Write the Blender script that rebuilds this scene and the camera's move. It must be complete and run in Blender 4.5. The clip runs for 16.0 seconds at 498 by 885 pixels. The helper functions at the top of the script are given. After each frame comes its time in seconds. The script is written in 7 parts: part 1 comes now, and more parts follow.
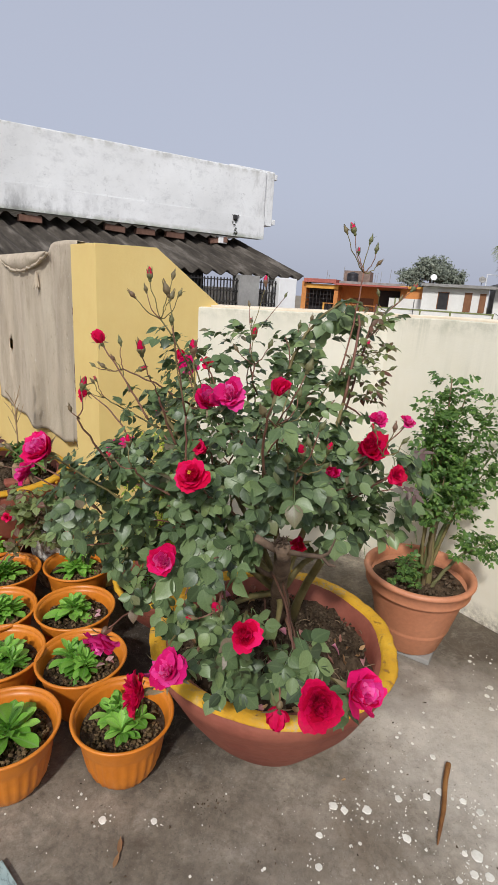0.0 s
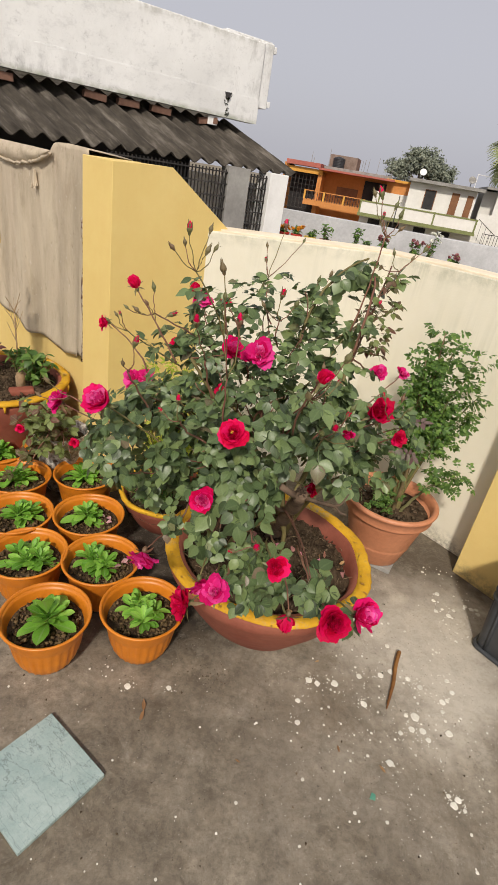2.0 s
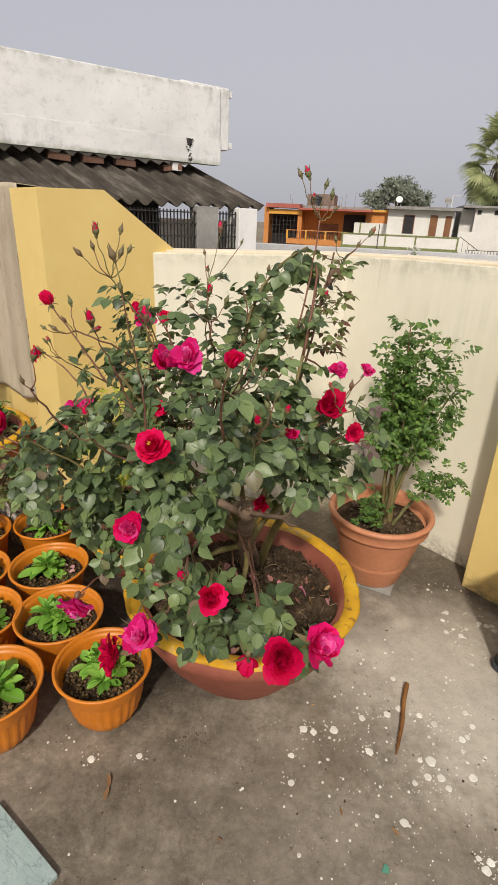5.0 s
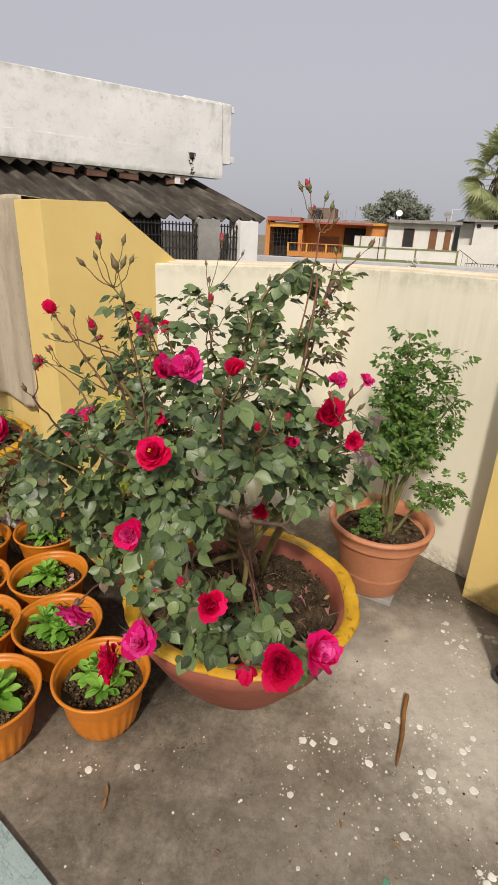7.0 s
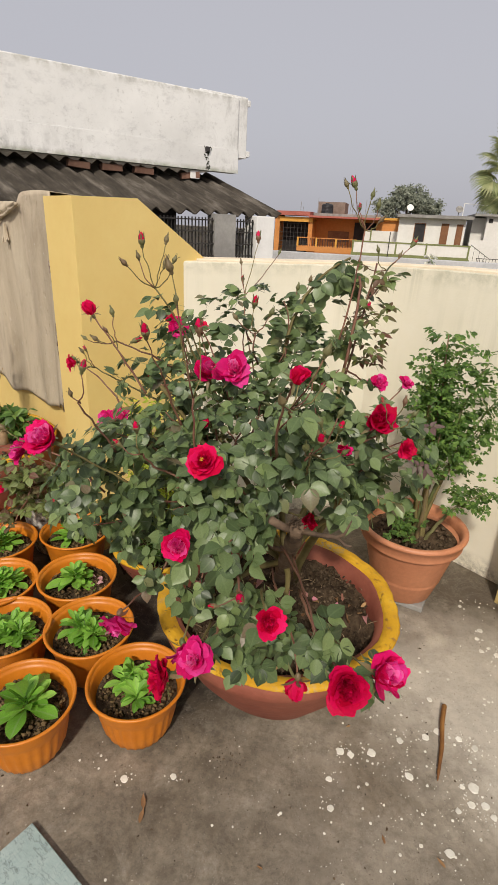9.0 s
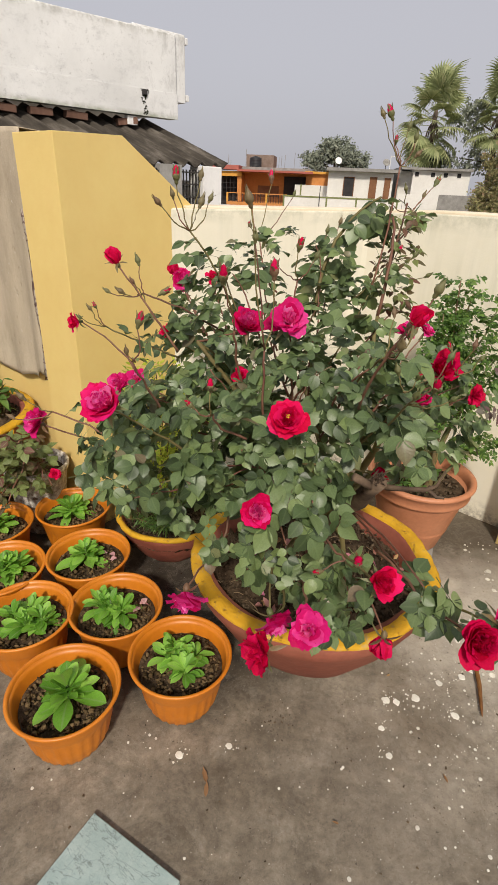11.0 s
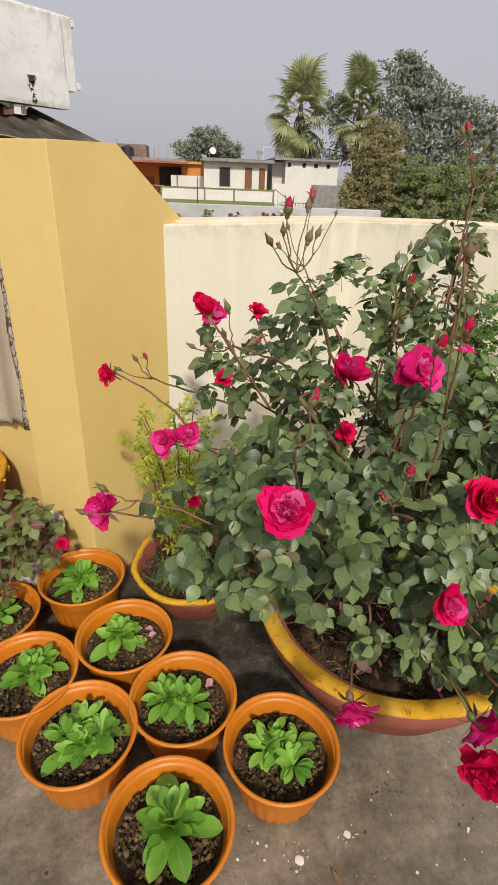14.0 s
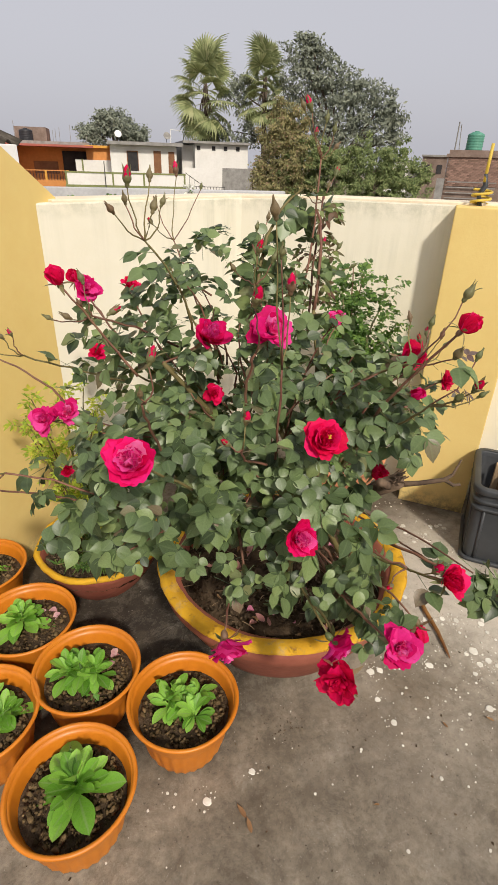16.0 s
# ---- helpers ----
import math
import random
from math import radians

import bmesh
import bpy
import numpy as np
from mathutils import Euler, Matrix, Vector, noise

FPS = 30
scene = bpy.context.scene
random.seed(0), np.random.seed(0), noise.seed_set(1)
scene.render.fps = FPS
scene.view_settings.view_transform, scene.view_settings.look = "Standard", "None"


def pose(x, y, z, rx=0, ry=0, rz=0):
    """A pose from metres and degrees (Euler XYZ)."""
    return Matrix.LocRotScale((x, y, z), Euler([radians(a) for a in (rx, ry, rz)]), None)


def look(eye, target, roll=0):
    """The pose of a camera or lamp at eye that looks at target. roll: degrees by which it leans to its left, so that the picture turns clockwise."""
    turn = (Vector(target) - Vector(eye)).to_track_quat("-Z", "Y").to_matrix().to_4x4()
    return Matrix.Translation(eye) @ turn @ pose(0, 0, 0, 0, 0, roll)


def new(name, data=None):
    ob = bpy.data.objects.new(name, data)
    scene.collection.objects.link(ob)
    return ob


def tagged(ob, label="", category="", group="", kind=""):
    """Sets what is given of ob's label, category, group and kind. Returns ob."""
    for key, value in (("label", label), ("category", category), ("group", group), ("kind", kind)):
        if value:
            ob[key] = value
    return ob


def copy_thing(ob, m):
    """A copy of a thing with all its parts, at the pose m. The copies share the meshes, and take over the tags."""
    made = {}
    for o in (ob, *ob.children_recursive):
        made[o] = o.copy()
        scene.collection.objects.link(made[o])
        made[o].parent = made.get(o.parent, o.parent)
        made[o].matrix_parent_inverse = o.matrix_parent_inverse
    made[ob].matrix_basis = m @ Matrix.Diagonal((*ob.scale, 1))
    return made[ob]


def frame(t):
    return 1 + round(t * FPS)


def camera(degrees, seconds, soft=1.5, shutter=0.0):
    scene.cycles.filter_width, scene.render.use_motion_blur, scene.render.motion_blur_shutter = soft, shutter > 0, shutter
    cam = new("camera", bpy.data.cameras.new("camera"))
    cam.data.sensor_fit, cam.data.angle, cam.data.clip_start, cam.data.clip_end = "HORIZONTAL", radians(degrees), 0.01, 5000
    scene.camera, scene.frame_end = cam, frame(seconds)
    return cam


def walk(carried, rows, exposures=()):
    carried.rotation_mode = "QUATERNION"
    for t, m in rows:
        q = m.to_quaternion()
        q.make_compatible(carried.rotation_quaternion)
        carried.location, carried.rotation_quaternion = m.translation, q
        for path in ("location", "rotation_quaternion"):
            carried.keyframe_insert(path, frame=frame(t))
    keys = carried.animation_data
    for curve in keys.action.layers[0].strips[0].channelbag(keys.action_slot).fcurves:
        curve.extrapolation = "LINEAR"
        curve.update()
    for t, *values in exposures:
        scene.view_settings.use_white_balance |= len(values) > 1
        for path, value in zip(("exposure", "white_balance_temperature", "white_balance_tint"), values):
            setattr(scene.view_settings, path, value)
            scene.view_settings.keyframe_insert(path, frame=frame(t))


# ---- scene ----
cam = camera(51.7, 16.0, soft=0.95)
PATH = [
    (0, (0.057, 0.154, 1.187), (-0.052, 2.068, 0.618), 3.6),
    (0.5, (0.036, 0.111, 1.256), (-0.084, 1.978, 0.548), 3.3),
    (1, (0.002, 0.062, 1.297), (-0.13, 1.872, 0.456), 3.9),
    (1.5, (-0.056, 0.033, 1.339), (-0.105, 1.821, 0.443), 6.8),
    (2, (-0.094, 0.051, 1.35), (-0.012, 1.819, 0.418), 9.8),
    (2.5, (-0.094, 0.103, 1.319), (0.015, 1.847, 0.345), 9.0),
    (3, (-0.05, 0.162, 1.258), (0.023, 1.896, 0.263), 7.1),
    (3.5, (0.022, 0.184, 1.232), (0.039, 1.935, 0.266), 5.7),
    (4, (0.061, 0.178, 1.248), (0.066, 1.966, 0.351), 4.4),
    (4.5, (0.069, 0.174, 1.247), (0.08, 1.989, 0.406), 3.0),
    (5, (0.073, 0.165, 1.242), (0.096, 1.998, 0.443), 2.4),
    (7.5, (0.074, 0.157, 1.238), (0.091, 2.011, 0.487), 2.8),
    (8, (0.057, 0.159, 1.236), (0.058, 2.017, 0.496), 3.4),
    (8.5, (0.028, 0.171, 1.235), (0.027, 2.026, 0.486), 3.3),
    (9, (-0.008, 0.195, 1.245), (-0.015, 2.038, 0.466), 2.7),
    (9.2, (-0.022, 0.206, 1.236), (-0.049, 2.035, 0.427), 2.4),
    (11.3, (-0.272, 0.297, 1.197), (-0.02, 2.065, 0.297), 2.1),
    (11.5, (-0.293, 0.326, 1.198), (-0.038, 2.098, 0.306), 1.7),
    (12, (-0.35, 0.406, 1.205), (-0.098, 2.179, 0.315), 0.9),
    (12.5, (-0.386, 0.466, 1.221), (-0.128, 2.233, 0.322), 0.4),
    (13, (-0.405, 0.492, 1.228), (-0.097, 2.244, 0.315), 0.5),
    (13.5, (-0.485, 0.511, 1.239), (-0.037, 2.232, 0.323), 1.4),
    (14, (-0.593, 0.546, 1.244), (0.014, 2.218, 0.331), 2.4),
    (14.5, (-0.648, 0.56, 1.254), (0.076, 2.187, 0.344), 3.4),
    (15, (-0.624, 0.567, 1.236), (0.176, 2.15, 0.311), 4.1),
    (15.5, (-0.557, 0.514, 1.216), (0.277, 2.066, 0.271), 3.5),
    (16, (-0.508, 0.443, 1.227), (0.33, 1.992, 0.278), 1.8),
]
walk(cam, [(t, look(eye, target, roll)) for t, eye, target, roll in PATH], [(0, 0.0, 6050, 10), (0.5, 0.0, 6450, 10), (1.2, 0.04, 6800, 10), (2.5, 0.05, 6800, 10), (3.3, 0.085, 6800, 10), (4, 0.03, 6800, 10), (5, 0.0, 6800, 10), (9, -0.03, 6850, 10), (11.5, 0.04, 6850, 10), (14.5, 0.0, 6850, 10), (16, 0.15, 6850, 10)])

# light: strengths and tints
SUN_STRENGTH, SKY_STRENGTH, SKY_SATURATION = 2.95, 0.106, 0.45
HAZE = (5.50, 5.63, 6.48, 1.0)

# ---------- world, sun, exposure ----------
SUN_TRAVEL = Vector((0.15, 0.97, -0.86)).normalized()
sky_world = bpy.data.worlds.new("hazy_sky")
scene.world = sky_world
sky_world.use_nodes = True
wn = sky_world.node_tree.nodes
wl = sky_world.node_tree.links
sky = wn.new("ShaderNodeTexSky")
sky.sky_type = "NISHITA"
sky.sun_disc = False
sky.sun_elevation = math.asin(-SUN_TRAVEL.z)
sky.sun_rotation = math.atan2(-SUN_TRAVEL.x, -SUN_TRAVEL.y)
sky.air_density, sky.dust_density, sky.ozone_density = 1.0, 6.0, 1.5
soft_sky = wn.new("ShaderNodeHueSaturation")
soft_sky.inputs["Saturation"].default_value = SKY_SATURATION
wl.new(sky.outputs[0], soft_sky.inputs["Color"])
haze = wn.new("ShaderNodeMix")
haze.data_type = "RGBA"
haze.inputs["Factor"].default_value = 0.72
haze.inputs["B"].default_value = HAZE
wl.new(soft_sky.outputs[0], haze.inputs["A"])
wl.new(haze.outputs["Result"], wn["Background"].inputs["Color"])
wn["Background"].inputs["Strength"].default_value = SKY_STRENGTH
sun = new("sun", bpy.data.lights.new("sun", "SUN"))
sun.data.energy, sun.data.angle, sun.data.color = SUN_STRENGTH, radians(4.0), (1.0, 0.94, 0.85)
sun.matrix_world = look((0, 0, 20), Vector((0, 0, 20)) + SUN_TRAVEL)


# ---------- helpers for meshes and things ----------
def thing(name, at=(0, 0, 0), label="", category="", group="", rz=0.0):
    ob = new(name)
    ob.empty_display_size = 0.05
    ob.matrix_basis = pose(*at, 0, 0, rz)
    return tagged(ob, label, category, group)


def mesh_of(name, bm, material, smooth=False):
    me = bpy.data.meshes.new(name)
    bm.to_mesh(me)
    bm.free()
    if smooth:
        for p in me.polygons:
            p.use_smooth = True
    for m in (material if isinstance(material, (list, tuple)) else [material]):
        me.materials.append(m)
    return me


def part(name, bm, material, parent=None, label="", smooth=False, kind=""):
    me = bm if isinstance(bm, bpy.types.Mesh) else mesh_of(name, bm, material, smooth)
    ob = new(name, me)
    ob.parent = parent
    return tagged(ob, label, kind=kind)


def raw(name, verts, faces, material, smooth=False):
    me = bpy.data.meshes.new(name)
    me.from_pydata([tuple(v) for v in verts], [], faces)
    me.update()
    if smooth:
        me.polygons.foreach_set("use_smooth", [True] * len(me.polygons))
    me.materials.append(material)
    return me


def box(bm, x0, x1, y0, y1, z0, z1, bevel=0.0):
    vs = [bm.verts.new((x, y, z)) for z in (z0, z1) for x, y in ((x0, y0), (x1, y0), (x1, y1), (x0, y1))]
    fs = [bm.faces.new([vs[i] for i in f]) for f in ((3, 2, 1, 0), (4, 5, 6, 7), (0, 1, 5, 4), (1, 2, 6, 5), (2, 3, 7, 6), (3, 0, 4, 7))]
    if bevel:
        es = list({e for f in fs for e in f.edges})
        bmesh.ops.bevel(bm, geom=es, offset=bevel, segments=2, affect="EDGES", profile=0.5)
    return bm


def boxed(x0, x1, y0, y1, z0, z1, bevel=0.0):
    return box(bmesh.new(), x0, x1, y0, y1, z0, z1, bevel)


def prism(points, z0, z1, bevel=0.0):
    """Upright prism over a ring of plan points; z1 is one height or one for each point."""
    bm = bmesh.new()
    tops = z1 if isinstance(z1, (list, tuple)) else [z1] * len(points)
    lo = [bm.verts.new((p[0], p[1], z0)) for p in points]
    hi = [bm.verts.new((p[0], p[1], z)) for p, z in zip(points, tops)]
    n = len(points)
    bm.faces.new(hi)
    bm.faces.new(lo[::-1])
    for i in range(n):
        bm.faces.new((lo[i], lo[(i + 1) % n], hi[(i + 1) % n], hi[i]))
    bmesh.ops.recalc_face_normals(bm, faces=bm.faces[:])
    if bevel:
        bmesh.ops.bevel(bm, geom=[e for e in bm.edges if e.verts[0].co.z > z0 + 1e-4 or e.verts[1].co.z > z0 + 1e-4], offset=bevel, segments=2, affect="EDGES", profile=0.5)
    return bm


def lathe(profile, segments=48, wobble=0.0, seed=0, flute=None):
    """Turns a profile of (radius, height) round z; flute(z) gives the depth of the ribs."""
    verts, faces = [], []
    n = len(profile)
    for i in range(segments):
        a = 2 * math.pi * i / segments
        for j, (r, z) in enumerate(profile):
            k = r
            if wobble:
                k += wobble * noise.noise(Vector((math.cos(a) * 2 + seed, math.sin(a) * 2, z * 9)))
            if flute:
                k -= flute(z) * (0.5 + 0.5 * math.cos(i * math.pi / 2)) if r > 0.02 else 0
            verts.append((k * math.cos(a), k * math.sin(a), z))
    for i in range(segments):
        for j in range(n - 1):
            a, b = i * n + j, ((i + 1) % segments) * n + j
            faces.append((a, b, b + 1, a + 1))
    return verts, faces


def tube(points, radii, sides=6, bm=None):
    bm = bm or bmesh.new()
    pts = [Vector(p) for p in points]
    rings = []
    for i, p in enumerate(pts):
        d = (pts[min(i + 1, len(pts) - 1)] - pts[max(i - 1, 0)]).normalized()
        a = d.cross(Vector((0.31, 0.2, 0.93)))
        a = (a if a.length > 0.05 else d.cross(Vector((1, 0, 0)))).normalized()
        b = d.cross(a)
        r = radii[i] if isinstance(radii, (list, tuple)) else radii
        rings.append([bm.verts.new(p + r * (math.cos(2 * math.pi * k / sides) * a + math.sin(2 * math.pi * k / sides) * b)) for k in range(sides)])
    for u, v in zip(rings, rings[1:]):
        for k in range(sides):
            bm.faces.new((u[k], u[(k + 1) % sides], v[(k + 1) % sides], v[k]))
    bm.faces.new(rings[0][::-1])
    bm.faces.new(rings[-1])
    return bm


def bend(a, c, b, n=8, jitter=0.0, rng=random):
    a, b, c = Vector(a), Vector(b), Vector(c)
    out = []
    for i in range(n + 1):
        t = i / n
        p = (1 - t) ** 2 * a + 2 * t * (1 - t) * c + t * t * b
        if jitter and 0 < i < n:
            p += Vector((rng.uniform(-1, 1), rng.uniform(-1, 1), rng.uniform(-1, 1))) * jitter
        out.append(p)
    return out


def basis(at, along, normal, size):
    """A pose with +y along, +z near normal."""
    y = Vector(along).normalized()
    x = y.cross(Vector(normal))
    x = (x if x.length > 1e-3 else y.cross(Vector((0.3, 0.5, 0.8)))).normalized()
    z = x.cross(y)
    m = Matrix((x, y, z)).transposed().to_4x4()
    return Matrix.Translation(at) @ m @ Matrix.Scale(size, 4)


def ribbed(me, rows, blades):
    """Marks the midrib (1 on it, 0 at the margin) and the way along each blade."""
    n = 3 * (rows + 1)
    mid = me.attributes.new("midrib", "FLOAT", "POINT")
    way = me.attributes.new("along", "FLOAT", "POINT")
    mid.data.foreach_set("value", [1.0 if i < n * blades and i % 3 == 1 else 0.0 for i in range(len(me.vertices))])
    way.data.foreach_set("value", [(i % n) // 3 / rows if i < n * blades else 0.0 for i in range(len(me.vertices))])
    return me


def joined(name, mesh_list, poses, material, parent=None, kind="stuff", label="", smooth=True):
    """One mesh out of many placed copies of small ones."""
    vs, fs, off = [], [], 0
    for me, m in zip(mesh_list, poses):
        a = np.empty(len(me.vertices) * 3)
        me.vertices.foreach_get("co", a)
        mm = np.array(m)
        vs.append(a.reshape(-1, 3) @ mm[:3, :3].T + mm[:3, 3])
        fs.extend([tuple(i + off for i in p.vertices) for p in me.polygons])
        off += len(me.vertices)
    me = raw(name, np.concatenate(vs).tolist(), fs, material, smooth)
    for key in ("midrib", "along"):
        if key in mesh_list[0].attributes:
            values = []
            for one in mesh_list:
                a = np.zeros(len(one.vertices))
                if key in one.attributes:
                    one.attributes[key].data.foreach_get("value", a)
                values.append(a)
            me.attributes.new(key, "FLOAT", "POINT").data.foreach_set("value", np.concatenate(values))
    return part(name, me, None, parent, label, kind=kind)


# ---------- materials ----------
def ramp(nt, fac, stops):
    r = nt.nodes.new("ShaderNodeValToRGB")
    while len(r.color_ramp.elements) < len(stops):
        r.color_ramp.elements.new(0.5)
    for e, (p, c) in zip(r.color_ramp.elements, stops):
        e.position, e.color = p, (*c, 1) if len(c) == 3 else c
    nt.links.new(fac, r.inputs["Fac"])
    return r.outputs["Color"]


def tex(nt, scale, detail=5.0, rough=0.6, stretch=(1, 1, 1), vector=None, distortion=0.0):
    co = nt.nodes.new("ShaderNodeTexCoord")
    mp = nt.nodes.new("ShaderNodeMapping")
    mp.inputs["Scale"].default_value = stretch
    nt.links.new(vector or co.outputs["Object"], mp.inputs["Vector"])
    n = nt.nodes.new("ShaderNodeTexNoise")
    n.inputs["Scale"].default_value, n.inputs["Detail"].default_value, n.inputs["Roughness"].default_value = scale, detail, rough
    n.inputs["Distortion"].default_value = distortion
    nt.links.new(mp.outputs[0], n.inputs["Vector"])
    return n.outputs["Fac"]


def blend(nt, fac, a, b, mode="MIX"):
    m = nt.nodes.new("ShaderNodeMix")
    m.data_type, m.blend_type = "RGBA", mode
    for key, v in (("Factor", fac), ("A", a), ("B", b)):
        if isinstance(v, bpy.types.NodeSocket):
            nt.links.new(v, m.inputs[key])
        else:
            m.inputs[key].default_value = v if key == "Factor" else ((*v, 1) if len(v) == 3 else v)
    return m.outputs["Result"]


def calc(nt, op, a, b=0.0, clamp=False):
    m = nt.nodes.new("ShaderNodeMath")
    m.operation, m.use_clamp = op, clamp
    for i, v in enumerate((a, b)):
        if isinstance(v, bpy.types.NodeSocket):
            nt.links.new(v, m.inputs[i])
        else:
            m.inputs[i].default_value = v
    return m.outputs[0]


def span(nt, v, lo, hi, a=0.0, b=1.0):
    m = nt.nodes.new("ShaderNodeMapRange")
    nt.links.new(v, m.inputs["Value"])
    m.inputs["From Min"].default_value, m.inputs["From Max"].default_value = lo, hi
    m.inputs["To Min"].default_value, m.inputs["To Max"].default_value = a, b
    return m.outputs["Result"]


def height(nt, axis="Z"):
    co = nt.nodes.new("ShaderNodeTexCoord")
    s = nt.nodes.new("ShaderNodeSeparateXYZ")
    nt.links.new(co.outputs["Object"], s.inputs[0])
    return s.outputs[axis]


def material(name, rough=0.7, spec=0.4, metal=0.0):
    m = bpy.data.materials.new(name)
    m.use_nodes = True
    b = m.node_tree.nodes["Principled BSDF"]
    b.inputs["Roughness"].default_value, b.inputs["Specular IOR Level"].default_value, b.inputs["Metallic"].default_value = rough, spec, metal
    return m, m.node_tree, b


def finish(nt, b, colour, bump=None, strength=0.3, distance=0.01):
    nt.links.new(colour, b.inputs["Base Color"])
    if bump is not None:
        k = nt.nodes.new("ShaderNodeBump")
        k.inputs["Strength"].default_value, k.inputs["Distance"].default_value = strength, distance
        nt.links.new(bump, k.inputs["Height"])
        nt.links.new(k.outputs[0], b.inputs["Normal"])


def varied(nt):
    """0 to 1, by object and by island."""
    a = nt.nodes.new("ShaderNodeObjectInfo").outputs["Random"]
    g = nt.nodes.new("ShaderNodeNewGeometry").outputs["Random Per Island"]
    return calc(nt, "FRACT", calc(nt, "ADD", a, g))


def surface(name, dark, light, scale=4.0, rough=0.75, bump=0.3, fine=60.0, spec=0.35, metal=0.0, distance=0.004, per_piece=0.0):
    """A plain surface with broad stains and fine grain."""
    m, nt, b = material(name, rough, spec, metal)
    c = ramp(nt, tex(nt, scale, 6), [(0.32, dark), (0.68, light)])
    grain = tex(nt, fine, 4)
    c = blend(nt, 0.35, c, ramp(nt, grain, [(0.25, (0.35,) * 3), (0.75, (0.65,) * 3)]), "OVERLAY")
    if per_piece:
        v = varied(nt)
        h = nt.nodes.new("ShaderNodeHueSaturation")
        nt.links.new(c, h.inputs["Color"])
        nt.links.new(span(nt, v, 0, 1, 1 - per_piece, 1 + per_piece), h.inputs["Value"])
        c = h.outputs[0]
    finish(nt, b, c, grain, bump, distance)
    return m


def painted_wall(name, dark, light, streak, top, amount, foot=(0.12, 0.1, 0.08)):
    """Lime-washed plaster with rain streaks from the coping and splashed dirt at its foot."""
    m, nt, b = material(name, 0.85, 0.2)
    c = ramp(nt, tex(nt, 1.6, 5), [(0.3, dark), (0.7, light)])
    grain = tex(nt, 110, 4)
    mottled = tex(nt, 14, 6, 0.7)
    c = blend(nt, 0.25, c, ramp(nt, mottled, [(0.3, (0.42,) * 3), (0.7, (0.58,) * 3)]), "OVERLAY")
    z = height(nt)
    runs = span(nt, tex(nt, 17, 6, 0.68, (1, 1, 0.035), None, 0.15), 0.47, 0.66)
    runs = calc(nt, "MULTIPLY", calc(nt, "MULTIPLY", runs, span(nt, tex(nt, 1.3, 3), 0.36, 0.56)), span(nt, height(nt, "X"), 0.1, 0.6, 0.2, 1.0))
    near = calc(nt, "POWER", span(nt, z, top - 0.6, top), 1.7)
    c = blend(nt, calc(nt, "MULTIPLY", calc(nt, "MULTIPLY", runs, near), amount), c, streak)
    edge = calc(nt, "MULTIPLY", span(nt, z, top - 0.05, top - 0.005), span(nt, tex(nt, 22, 6, 0.7), 0.42, 0.65))
    c = blend(nt, calc(nt, "MULTIPLY", edge, amount * 0.55), c, streak)
    low = calc(nt, "MULTIPLY", span(nt, z, 0.09, 0.0), span(nt, tex(nt, 30, 6, 0.75), 0.4, 0.62))
    c = blend(nt, calc(nt, "MULTIPLY", low, 0.8), c, foot)
    finish(nt, b, c, calc(nt, "ADD", calc(nt, "MULTIPLY", mottled, 0.6), grain), 0.16, 0.004)
    return m


def leafy(name, tones, rough=0.45, spec=0.5, glow=0.25, scale=30.0, veins=0.0):
    """Leaf blades: tone by piece, veins' fine relief, a little light passing through."""
    m, nt, b = material(name, rough, spec)
    v = varied(nt)
    c = ramp(nt, v, tones)
    n = tex(nt, scale, 4)
    c = blend(nt, 0.4, c, ramp(nt, n, [(0.25, (0.3,) * 3), (0.75, (0.7,) * 3)]), "OVERLAY")
    relief = n
    if veins:
        def marked(key):
            a = nt.nodes.new("ShaderNodeAttribute")
            a.attribute_name = key
            return a.outputs["Fac"]
        mid, way = marked("midrib"), marked("along")
        # side veins run forward from the midrib
        side = calc(nt, "SINE", calc(nt, "MULTIPLY", calc(nt, "ADD", way, calc(nt, "MULTIPLY", mid, 0.22)), 44.0))
        c = blend(nt, calc(nt, "MULTIPLY", span(nt, side, 0.5, 1.0), 0.12 * veins), c, (0.22, 0.30, 0.14))
        c = blend(nt, calc(nt, "MULTIPLY", span(nt, mid, 0.84, 0.95), 0.42 * veins), c, (0.26, 0.34, 0.16))
        relief = calc(nt, "SUBTRACT", calc(nt, "MULTIPLY", n, 0.5), calc(nt, "MULTIPLY", side, 0.05))
    finish(nt, b, c, relief, 0.3, 0.002)
    t = nt.nodes.new("ShaderNodeBsdfTranslucent")
    bright = nt.nodes.new("ShaderNodeHueSaturation")
    bright.inputs["Value"].default_value = 1.6
    nt.links.new(c, bright.inputs["Color"])
    nt.links.new(bright.outputs[0], t.inputs["Color"])
    mix = nt.nodes.new("ShaderNodeMixShader")
    mix.inputs[0].default_value = glow
    nt.links.new(b.outputs[0], mix.inputs[1])
    nt.links.new(t.outputs[0], mix.inputs[2])
    nt.links.new(mix.outputs[0], nt.nodes["Material Output"].inputs["Surface"])
    return m


